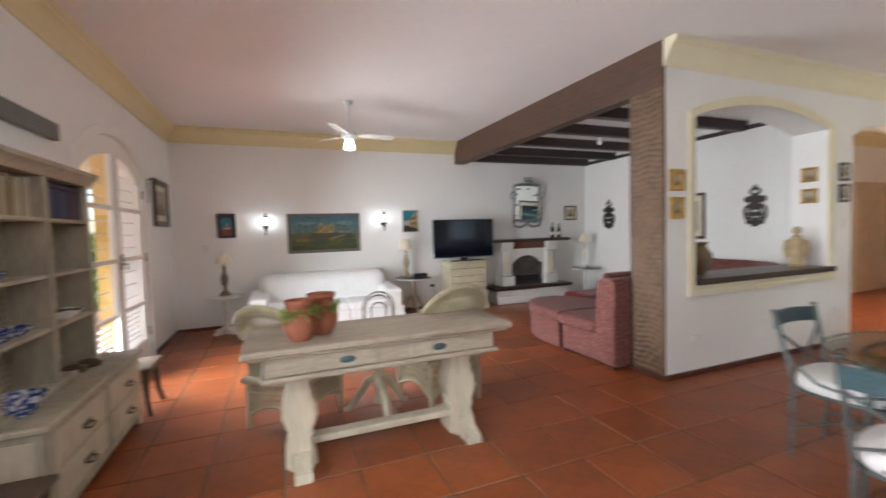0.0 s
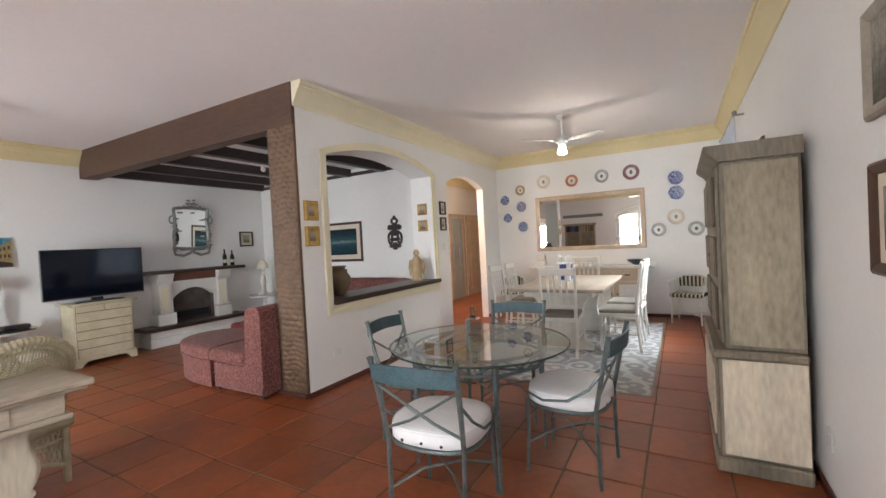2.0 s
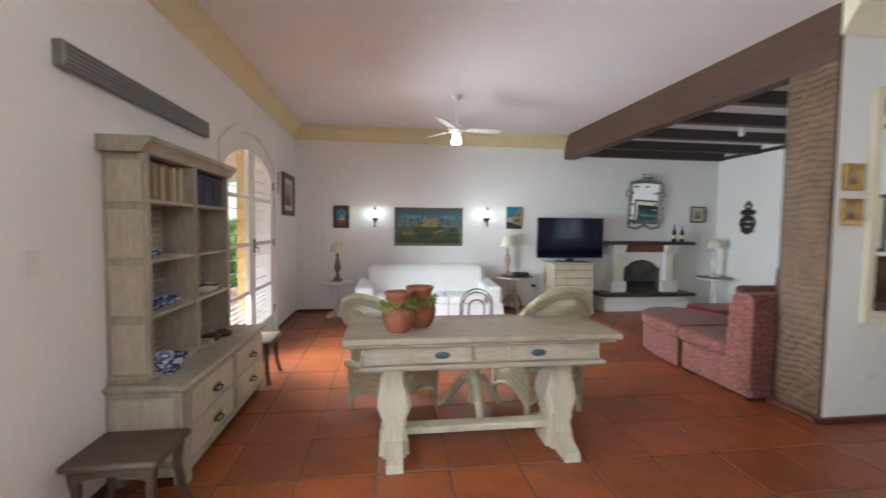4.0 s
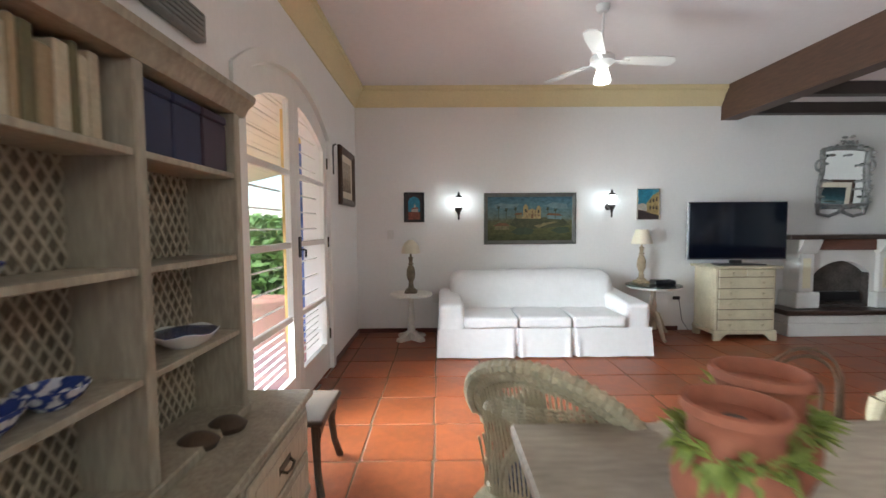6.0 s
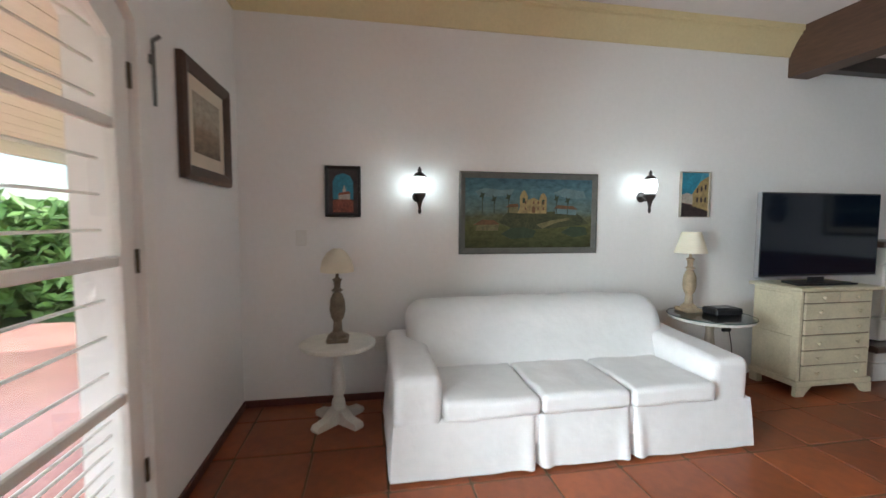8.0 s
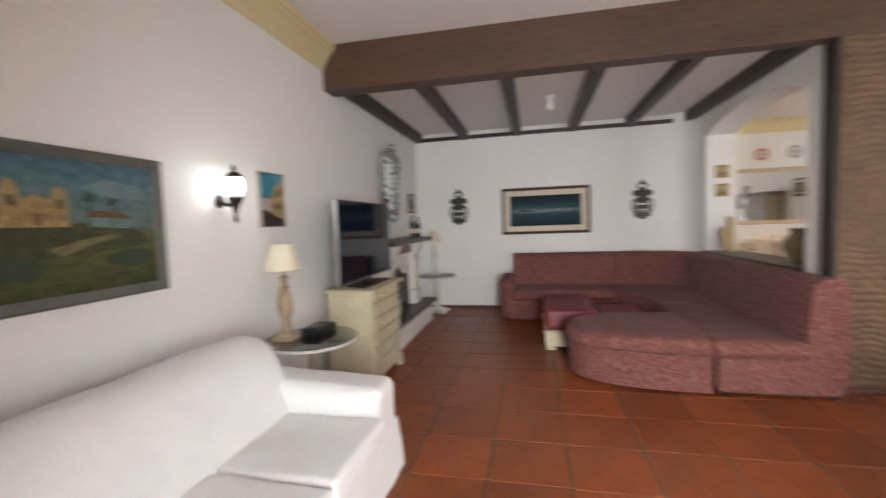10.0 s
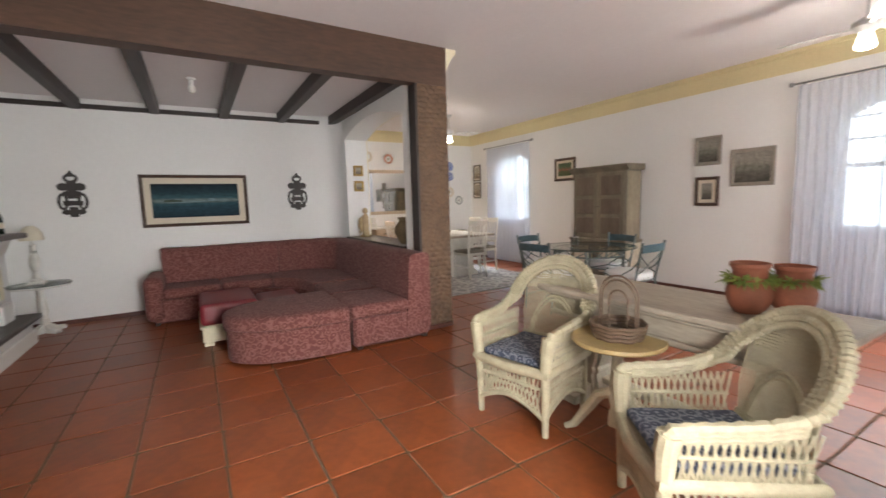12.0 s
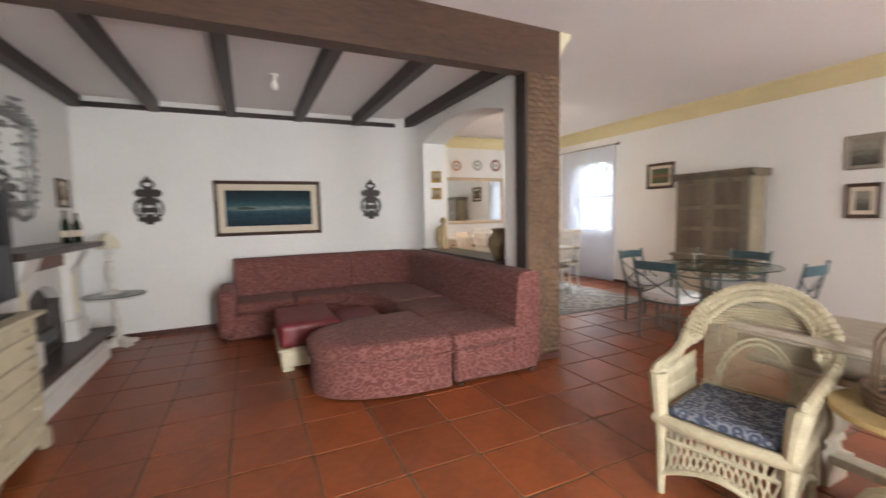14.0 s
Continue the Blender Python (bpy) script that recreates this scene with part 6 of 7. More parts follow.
for x in (-0.60, 0.60):
    tr = part("trestle_leg", G().prism([(w, z) for w, z in prof] + [(-w, z) for w, z in reversed(prof)], "y", -0.10, 0.10), LIMEDL, c, m=pose(x, 0, 0))
    part("trestle_face", G().prism([(w * 0.75, z) for w, z in prof] + [(-w * 0.75, z) for w, z in reversed(prof)], "y", -0.135, 0.135), LIMEDL, c, m=pose(x, 0, 0))
    part("trestle_foot", G().prism([(-0.30, 0), (0.30, 0), (0.29, 0.05), (0.22, 0.075), (0.14, 0.11), (-0.14, 0.11), (-0.22, 0.075), (-0.29, 0.05)], "x", -0.055, 0.055), LIMEDL, c, m=pose(x, 0, 0))
part("stretcher", G().box(-0.55, -0.05, 0.10, 0.55, 0.05, 0.145, 0.006), LIMEDL, c)


# ---- terracotta pots ----
def pot(x, y, s, label, seed):
    t = thing("terracotta_pot", label, "plant pot", pose(x, y, 0.821), "pots on the console")
    prof = [(0.062, 0), (0.088, 0.035), (0.104, 0.08), (0.107, 0.115), (0.100, 0.150), (0.084, 0.170), (0.078, 0.185), (0.079, 0.225), (0.086, 0.243), (0.092, 0.248), (0.092, 0.266), (0.083, 0.268), (0.074, 0.235)]
    part("pot_body", G().lathe([(q * s, z * s) for q, z in prof], seg=28), TERRA, t)
    part("soil", G().lathe([(0.074 * s, 0.232 * s), (0.005, 0.236 * s)], seg=16), SOOT, t)
    r = random.Random(seed)
    for n, (a0, count) in enumerate(((0.3, 26), (1.7, 34), (2.9, 22), (4.1, 36), (5.4, 26))):
        # one tuft from each side pocket
        g = G()
        for k in range(count):
            a = a0 + r.gauss(0, 0.30)
            b = Vector((math.cos(a), math.sin(a), 0))
            base = b * 0.082 * s + Vector((0, 0, r.uniform(0.160, 0.190) * s))
            tip = base + b * r.uniform(0.015, 0.055) * s + Vector((r.uniform(-0.02, 0.02), r.uniform(-0.02, 0.02), r.uniform(-0.045, 0.045) * s))
            side = Vector((-b.y, b.x, 0)) * r.uniform(0.006, 0.012) * s
            mid = (base + tip) / 2 + Vector((0, 0, 0.010))
            g.add([base, mid + side, tip, mid - side, mid + Vector((0, 0, -0.006))], [(0, 1, 2), (0, 2, 3), (0, 4, 1), (1, 4, 2), (2, 4, 3), (3, 4, 0)])
        part("plant_tuft", g, LEAF, t, "green and yellow-green succulent shoots", 20)


pot(0.085, 2.95, 0.95, "round terracotta strawberry pot with succulents", 1)
pot(0.23, 3.08, 1.0, "larger terracotta pot with succulents", 2)


# ---- wicker chairs ----
def wicker_chair(m):
    t = thing("wicker_armchair", "cream wicker armchair with printed cushion", "armchair", m, "wicker armchairs")
    for sx in (-1, 1):
        part("front_leg", G().tube([(sx * 0.255, 0.255, 0), (sx * 0.258, 0.258, 0.3), (sx * 0.262, 0.262, 0.42), (sx * 0.275, 0.262, 0.56), (sx * 0.285, 0.255, 0.625)], [0.020, 0.026, 0.034, 0.042, 0.045], 10), WICKER, t)
        part("rear_leg", G().tube([(sx * 0.245, -0.25, 0), (sx * 0.25, -0.25, 0.42)], 0.022, 10), WICKER, t)
        part("foot_cap", G().tube([(sx * 0.255, 0.255, 0), (sx * 0.255, 0.255, 0.03)], 0.017, 8), LIMEDL, t)
    part("seat_rail", G().tube([(-0.27, -0.26, 0.40), (0.27, -0.26, 0.40), (0.27, 0.0, 0.40), (0.275, 0.27, 0.40), (0.0, 0.30, 0.40), (-0.275, 0.27, 0.40), (-0.27, 0.0, 0.40)], 0.032, 10, True), WICKER, t, "wrapped seat rail")
    part("seat_deck", G().box(-0.26, -0.25, 0.395, 0.26, 0.27, 0.41, 0.004), WICKER, t)

    def hem(u):
        return 0.11 + 0.085 * math.cos((u - 0.5) * math.pi)

    sides = [((-0.25, 0.262), (0.25, 0.262)), ((0.252, 0.25), (0.25, -0.25)), ((0.25, -0.25), (-0.25, -0.25)), ((-0.25, -0.25), (-0.252, 0.25))]
    for (x0, y0), (x1, y1) in sides:
        g = G()
        at = lambda u, z: (x0 + (x1 - x0) * u, y0 + (y1 - y0) * u, z)
        n = 17
        for k in range(n + 1):
            u = k / n
            for s in (-1, 1):
                v = u + s * 0.12
                if 0.0 <= v <= 1.0:
                    g.tube([at(u, 0.385), at((u + v) / 2, (0.385 + hem(v)) / 2), at(v, hem(v))], 0.0055, 5)
        for zz in (0.30,):
            g.tube([at(k / 12, zz) for k in range(13)], 0.010, 6)
        part("lattice_skirt", g, WICKER, t, "open woven skirt")
        part("skirt_hem", G().tube([at(k / 14, hem(k / 14)) for k in range(15)], 0.016, 8), WICKER, t)
    # arms and rounded back in one sweep
    path = []
    for sx in (-1, 1):
        seg = [(sx * 0.29, 0.275, 0.60), (sx * 0.295, 0.25, 0.645), (sx * 0.30, 0.16, 0.655), (sx * 0.30, 0.05, 0.66), (sx * 0.31, -0.06, 0.675), (sx * 0.322, -0.15, 0.705)]
        path.append(seg)
    arch = [(0.325 * math.cos(a), -0.20 - 0.19 * math.sin(a), 0.735 + 0.285 * math.sin(a)) for a in [math.pi * k / 20 for k in range(21)]]
    full = path[1] + arch + path[0][::-1]
    nf = len(full)

    def inward(i, d):
        p = Vector(full[i])
        if 6 <= i < nf - 6:
            c = Vector((0, -0.20, 0.70))
            return p + (c - p).normalized() * d
        return p + Vector((0, 0, -d * 0.6))
    for nm, d, rr in (("outer_braid", 0.0, 0.026), ("middle_braid", 0.036, 0.022), ("inner_braid", 0.07, 0.018)):
        g = G()
        pts = [inward(i, d) for i in range(nf)]
        fine = []
        for i in range(nf - 1):
            for k in range(6):
                fine.append(pts[i].lerp(pts[i + 1], k / 6))
        g.tube(fine, [rr * (1 + 0.16 * math.sin(k * 1.9)) for k in range(len(fine))], 8)
        part(nm, g, WICKER, t)
    for k in range(1, 30):
        u = k / 30
        x = -0.295 + 0.59 * u
        a = math.acos(max(-1, min(1, x / 0.325)))
        top = Vector((x * 0.9, -0.20 - 0.175 * math.sin(a), 0.70 + 0.26 * math.sin(a)))
        bot = Vector((x * 0.85, -0.245, 0.41))
        part("back_cane", G().tube([bot, (bot + top) / 2 + Vector((0, 0.02, 0)), top], 0.0048, 5), WICKER, t)
    for rad, h in ((0.17, 0.30), (0.19, 0.33)):
        part("inner_arch", G().tube([(rad * math.cos(a), -0.24 - 0.05 * math.sin(a), 0.42 + h * math.sin(a)) for a in [math.pi * k / 14 for k in range(15)]], 0.009, 6), WICKER, t)
    lower, upper = G(), G()
    for z in (0.435, 0.45, 0.465, 0.80, 0.815, 0.83, 0.845, 0.86, 0.875, 0.89):
        hw = 0.25 if z < 0.7 else 0.24 * math.sqrt(max(0.02, 1 - ((z - 0.72) / 0.24) ** 2))
        n = 24
        (lower if z < 0.7 else upper).tube([(-hw + 2 * hw * k / n, -0.243 - 0.17 * max(0, (z - 0.45) / 0.5) * (1 - 0.5 * abs(2 * k / n - 1)) + 0.006 * (-1) ** k, z) for k in range(n + 1)], 0.006, 5)
    part("lower_back_weave", lower, WICKER, t)
    part("upper_back_weave", upper, WICKER, t)
    for sx in (-1, 1):
        g = G()
        n = 16
        for k in range(n + 1):
            y = 0.25 - 0.47 * k / n
            for s in (-1, 1):
                y2 = y + s * 0.045
                if -0.25 < y2 < 0.26:
                    g.tube([(sx * 0.272, y, 0.41), (sx * 0.29, y2, 0.635)], 0.0055, 5)
        g.tube([(sx * 0.281, 0.25 - 0.47 * k / 10, 0.525) for k in range(11)], 0.009, 6)
        part("arm_lattice", g, WICKER, t, "open woven arm side")
    part("seat_cushion", G().rbox(-0.235, -0.225, 0.412, 0.235, 0.25, 0.465, 0.025, 8, soft(0.006, 8)), CUSHION, t, "blue-grey printed cushion", 60)
    return t


w1 = wicker_chair(pose(1.265, 3.66, 0, 0, 0, 13.5))
w2 = copy_thing(w1, pose(0.07, 3.78, 0, 0, 0, -37))
w2.scale = (0.97, 1.04, 0.94)

# small table with basket between the wicker chairs
t = ped_table(0.70, 3.52, 0.64, 0.26, "round ochre-topped pedestal table on claw feet", STRAW, CHESTPAINT, False, claw=True)
bk = thing("willow_basket", "round brown willow basket with hoop handle", "basket", pose(0.71, 3.51, 0.64))
for z, rr in ((0.012, 0.135), (0.035, 0.142), (0.058, 0.146), (0.080, 0.15)):
    part("willow_ring", G().tube([(rr * math.cos(a), rr * math.sin(a), z + 0.004 * math.sin(a * 9)) for a in [2 * math.pi * k / 32 for k in range(32)]], 0.012, 6, True), CANE, bk)
part("basket_floor", G().lathe([(0.13, 0.003), (0.135, 0.008), (0.13, 0.012)], seg=24), CANE, bk)
for hw, top in ((0.128, 0.36), (0.112, 0.335), (0.062, 0.275)):
    sides = [(hw, 0, 0.03), (hw, 0, top - hw)]
    arch = [(hw * math.cos(a), 0, top - hw + hw * math.sin(a)) for a in [math.pi * k / 14 for k in range(15)]]
    part("hoop_handle", G().tube(sides + arch[1:-1] + [(-x, y, z) for x, y, z in reversed(sides)], 0.006, 6), CANE, bk)

# ---- armoire ----
c = thing("armoire", "weathered grey-brown wooden armoire against the wall", "armoire", pose(4.03, YS + 0.055, 0))
c.scale = (0.94, 0.98, 1)
part("lower_carcass", G().box(-0.60, 0.0, 0.09, 0.60, 0.44, 0.70, 0.006), ARMWOOD, c)
part("plinth", G().box(-0.63, 0.0, 0, 0.63, 0.47, 0.09, 0.012), ARMWOOD, c)
part("waist_moulding", G().box(-0.63, 0.0, 0.70, 0.63, 0.475, 0.75, 0.012), ARMWOOD, c)
part("upper_carcass", G().box(-0.575, 0.0, 0.75, 0.575, 0.40, 1.90, 0.006), ARMWOOD, c)
part("cornice", G().prism([(0.0, 1.89), (0.41, 1.89), (0.425, 1.915), (0.455, 1.94), (0.48, 1.965), (0.48, 1.99), (0.0, 1.99)], "x", -0.64, 0.64), ARMWOOD, c)
for s in (-1, 1):
    part("side_panel", G().box(s * 0.575, 0.016, 0.775, s * 0.581, 0.375, 1.875, 0.003), ARMSIDE, c, "worn limewashed side panel")
    part("lower_side_panel", G().box(s * 0.60, 0.006, 0.105, s * 0.606, 0.422, 0.69, 0.003), ARMLIGHT, c, "worn limewashed side panel")
    d = part("upper_door", G().box(s * 0.006, 0.40, 0.78, s * 0.55, 0.42, 1.87, 0.005), ARMWOOD, c)
    for z0, z1 in ((0.84, 1.12), (1.18, 1.44), (1.50, 1.82)):
        part("door_panel", G().box(s * 0.08, 0.42, z0, s * 0.48, 0.438, z1, 0.016), ARMDOOR, d)
    part("knob", G().lathe([(0.008, 0), (0.012, 0.02), (0.004, 0.026)], 0, 0, 0, 10), BRASSDARK, d, m=pose(s * 0.035, 0.42, 1.3, -90, 0, 0))
    d = part("lower_door", G().box(s * 0.006, 0.44, 0.12, s * 0.57, 0.455, 0.68, 0.005), ARMWOOD, c)
    part("door_panel", G().box(s * 0.08, 0.455, 0.18, s * 0.50, 0.468, 0.62, 0.01), ARMLIGHT, d)

# ---- round glass table and iron chairs ----
t = thing("round_glass_table", "round glass-topped verdigris iron table", "table", pose(3.02, 1.02, 0, 0, 0, 20))
t.scale = (0.97, 0.97, 1.065)
disc = [(0.625 * math.cos(2 * math.pi * k / 72), 0.625 * math.sin(2 * math.pi * k / 72), 0.757) for k in range(72)]
gt = part("glass_top", G().add(disc, [tuple(range(72))]), GREENGLASS, t, "green-edged round glass")
part("rim", G().tube([(x, y, 0.751) for x, y, z in disc], 0.006, 8, True), GLASSRIM, gt, "dark green glass edge")
for z in (0.735, 0.655):
    part("iron_ring", G().tube([(0.46 * math.cos(a), 0.46 * math.sin(a), z) for a in [2 * math.pi * k / 48 for k in range(48)]], 0.010, 8, True), IRON, t)
for k in range(16):
    a0, a1 = 2 * math.pi * k / 16, 2 * math.pi * (k + 1) / 16
    za, zb = (0.735, 0.655) if k % 2 else (0.655, 0.735)
    part("lattice_strut", G().tube([(0.46 * math.cos(a0), 0.46 * math.sin(a0), za), (0.46 * math.cos(a1), 0.46 * math.sin(a1), zb)], 0.007, 6), IRON, t)
for k in range(4):
    a = math.pi / 2 * k + 0.3
    d = Vector((math.cos(a), math.sin(a), 0))
    part("leg", G().tube([d * 0.46 + Vector((0, 0, 0.735)), d * 0.455 + Vector((0, 0, 0.60)), d * 0.46 + Vector((0, 0, 0.3)), d * 0.47], [0.022, 0.020, 0.015, 0.012], 8), IRON, t)
    part("cross_brace", G().tube([d * 0.46 + Vector((0, 0, 0.655)), d * 0.25 + Vector((0, 0, 0.52)), d * 0.03 + Vector((0, 0, 0.48))], 0.008, 6), IRON, t)
bt = thing("glass_bottle", "square clear glass decanter on the table", "decanter", pose(3.16, 1.12, 0.8062))
part("bottle_body", G().box(-0.045, -0.045, 0, 0.045, 0.045, 0.13, 0.012).lathe([(0.03, 0.13), (0.018, 0.145), (0.018, 0.17), (0.024, 0.175)], seg=14), CLEAR, bt)
part("stopper", G().lathe([(0.015, 0.175), (0.022, 0.19), (0.012, 0.21)], seg=12), CLEAR, bt)


def iron_chair(m):
    """Faces +y."""
    t = thing("iron_chair", "verdigris iron chair with round white cushion", "chair", m, "iron chairs")
    for s in (-1, 1):
        part("back_post", G().tube([(s * 0.19, -0.20, 0), (s * 0.195, -0.19, 0.44), (s * 0.205, -0.23, 0.66), (s * 0.215, -0.27, 0.86), (s * 0.215, -0.275, 0.885)], [0.011, 0.012, 0.013, 0.013, 0.017], 8), IRON, t)
        part("front_leg", G().tube([(s * 0.20, 0.20, 0), (s * 0.19, 0.19, 0.25), (s * 0.195, 0.185, 0.46)], [0.010, 0.012, 0.013], 8), IRON, t)
        part("arm_sweep", G().tube([(s * 0.205, -0.235, 0.68), (s * 0.235, -0.17, 0.58), (s * 0.245, -0.06, 0.50), (s * 0.235, 0.08, 0.475), (s * 0.20, 0.185, 0.50)], 0.008, 6), IRON, t)
        part("back_cross", G().tube([(s * 0.20, -0.245, 0.74), (s * 0.09, -0.225, 0.66), (-s * 0.06, -0.205, 0.56), (-s * 0.195, -0.195, 0.50)], 0.0075, 6), IRON, t)
        part("stretcher", G().tube([(s * 0.195, -0.195, 0.18), (s * 0.08, -0.07, 0.24), (-s * 0.08, 0.07, 0.24), (-s * 0.195, 0.195, 0.18)], 0.007, 6), IRON, t)
    crest = G()
    n = 12
    for k in range(n + 1):
        x = -0.215 + 0.43 * k / n
        b = 0.035 * (1 - (2 * k / n - 1) ** 2)
        for y, z in ((-0.268 - b - 0.006, 0.765), (-0.268 - b + 0.006, 0.765), (-0.275 - b + 0.006, 0.855), (-0.275 - b - 0.006, 0.855)):
            crest.v.append((x, y, z + 0.008 * (1 - (2 * k / n - 1) ** 2)))
    for k in range(n):
        for j in range(4):
            l = (j + 1) % 4
            crest.f.append((k * 4 + j, (k + 1) * 4 + j, (k + 1) * 4 + l, k * 4 + l))
    crest.f += [(0, 1, 2, 3), (n * 4 + 3, n * 4 + 2, n * 4 + 1, n * 4)]
    part("crest_rail", crest, TEAL, t, "teal painted crest rail")
    sq = [(0.225 * math.copysign(abs(math.cos(a)) ** 0.7, math.cos(a)), 0.215 * math.copysign(abs(math.sin(a)) ** 0.7, math.sin(a))) for a in [2 * math.pi * k / 40 for k in range(40)]]
    part("seat_ring", G().tube([(x, y, 0.425) for x, y in sq], 0.011, 6, True), IRON, t)
    cu = G()
    for sc, z in ((0.2, 0.43), (0.95, 0.43), (1.02, 0.445), (1.03, 0.49), (1.0, 0.513), (0.92, 0.523), (0.5, 0.530), (0.02, 0.532)):
        for x, y in sq:
            cu.v.append((x * sc, y * sc, z))
    for i in range(7):
        for k in range(40):
            l = (k + 1) % 40
            cu.f.append((i * 40 + k, i * 40 + l, (i + 1) * 40 + l, (i + 1) * 40 + k))
    cush = part("seat_cushion", cu, WHITECLOTH, t, "thick white buttoned cushion", 60)
    part("welt", G().tube([(x * 1.0, y * 1.0, 0.514) for x, y in sq], 0.004, 5, True), WHITECLOTH, cush)
    for x in (-0.10, 0.0, 0.10):
        part("button", G().lathe([(0.008, 0), (0.007, 0.003), (0.002, 0.004)], 0, 0, 0, 8), BRASSDARK, cush, m=pose(x, -0.222, 0.462, 90, 0, 0))
    return t


ic = iron_chair(pose(2.42, 0.98, 0, 0, 0, -86))
ic.scale = (1.13, 1.13, 1.04)
copy_thing(ic, pose(3.17, 0.44, 0, 0, 0, -5))
copy_thing(ic, pose(3.15, 1.60, 0, 0, 0, 184))
copy_thing(ic, pose(3.80, 1.08, 0, 0, 0, 97))

# ---- rug, dining table, chairs ----
rug = thing("patterned_rug", "grey and white patterned rug under the dining table", "rug", pose(6.25, 1.25, 0))
part("woven_field", G().box(-1.68, -1.18, 0.0, 1.68, 1.18, 0.012, 0.004), RUGMAT, rug)
part("border", G().box(-1.70, -1.20, 0.0, 1.70, 1.20, 0.008, 0.003), GREYCUSHION, rug, "plain grey woven border")
dt = thing("dining_table", "pale limed wood dining table on white pedestals", "dining table", pose(6.55, 1.19, 0.012))
dt.scale = (1.1, 0.98, 1.07)
part("tabletop", G().box(-0.85, -0.60, 0.725, 0.85, 0.60, 0.765, 0.008), LIMEDH, dt)
part("apron", G().box(-0.70, -0.45, 0.65, 0.70, 0.45, 0.725, 0.004), OFFWHITE, dt)
for x in (-0.52, 0.52):
    part("pedestal", G().prism([(-0.38, 0.65), (0.38, 0.65), (0.30, 0.55), (0.26, 0.35), (0.30, 0.12), (0.40, 0.05), (0.40, 0), (-0.40, 0), (-0.40, 0.05), (-0.30, 0.12), (-0.26, 0.35), (-0.30, 0.55)], "x", x - 0.05, x + 0.05), OFFWHITE, dt, "white painted slab pedestal")
part("stretcher", G().box(-0.47, -0.05, 0.22, 0.47, 0.05, 0.30), OFFWHITE, dt)


def dining_chair(m):
    t = thing("dining_chair", "white painted slat-back chair with grey seat", "chair", m, "dining chairs")
    for s in (-1, 1):
        part("rear_leg", G().tube([(s * 0.185, -0.23, 0), (s * 0.185, -0.20, 0.25), (s * 0.185, -0.19, 0.46), (s * 0.195, -0.22, 0.75), (s * 0.20, -0.26, 1.02)], [0.018, 0.019, 0.020, 0.018, 0.015], 8), OFFWHITE, t)
        part("front_leg", G().tube([(s * 0.20, 0.20, 0), (s * 0.20, 0.20, 0.42)], [0.016, 0.022], 8), OFFWHITE, t)
        part("side_stretcher", G().tube([(s * 0.19, -0.21, 0.2), (s * 0.20, 0.20, 0.2)], 0.011, 6), OFFWHITE, t)
    part("seat_frame", G().box(-0.215, -0.21, 0.40, 0.215, 0.22, 0.445, 0.006), OFFWHITE, t)
    part("seat_pad", G().rbox(-0.21, -0.19, 0.44, 0.21, 0.22, 0.49, 0.022, 6), GREYCUSHION, t, "grey cloth seat pad", 60)
    part("top_rail", G().box(-0.20, -0.272, 0.93, 0.20, -0.245, 1.01, 0.006), OFFWHITE, t)
    part("lower_rail", G().box(-0.19, -0.222, 0.55, 0.19, -0.20, 0.59, 0.005), OFFWHITE, t)
    for k in range(4):
        x = -0.105 + 0.07 * k
        part("back_slat", G().prism([(-0.215, 0.58), (-0.205, 0.58), (-0.25, 0.94), (-0.262, 0.94)], "x", x - 0.013, x + 0.013), OFFWHITE, t)
    part("front_stretcher", G().tube([(-0.2, 0.2, 0.26), (0.2, 0.2, 0.26)], 0.011, 6), OFFWHITE, t)
    return t


dc = dining_chair(pose(6.20, 0.50, 0.012, 0, 0, 3))
dc.scale = (1.06, 1.06, 1.08)
for x, y, a in ((6.85, 0.48, -3), (6.25, 1.95, 178), (6.90, 1.97, 183), (5.72, 1.12, -86), (7.66, 1.22, 92)):
    copy_thing(dc, pose(x, y, 0.012, 0, 0, a))
v = thing("cutlery_holder", "blue and white square holder with utensils", "holder", pose(6.62, 1.28, 0.831))
part("holder_box", G().box(-0.10, -0.10, 0, 0.10, 0.10, 0.27, 0.010), CHINA, v)
for x0, y0, x1, y1 in ((-0.105, -0.05, -0.099, 0.05), (-0.05, -0.105, 0.05, -0.099), (-0.05, 0.099, 0.05, 0.105), (0.099, -0.05, 0.105, 0.05)):
    part("blue_panel", G().box(x0, y0, 0.02, x1, y1, 0.25, 0.002), BLUECHINA, v, "cobalt blue panel")
for k in range(7):
    part("utensil", G().tube([(0.04 * math.cos(k), 0.04 * math.sin(k), 0.25), (0.085 * math.cos(k), 0.085 * math.sin(k), 0.36 + 0.01 * (k % 3))], [0.005, 0.008], 6), CHINA, v)

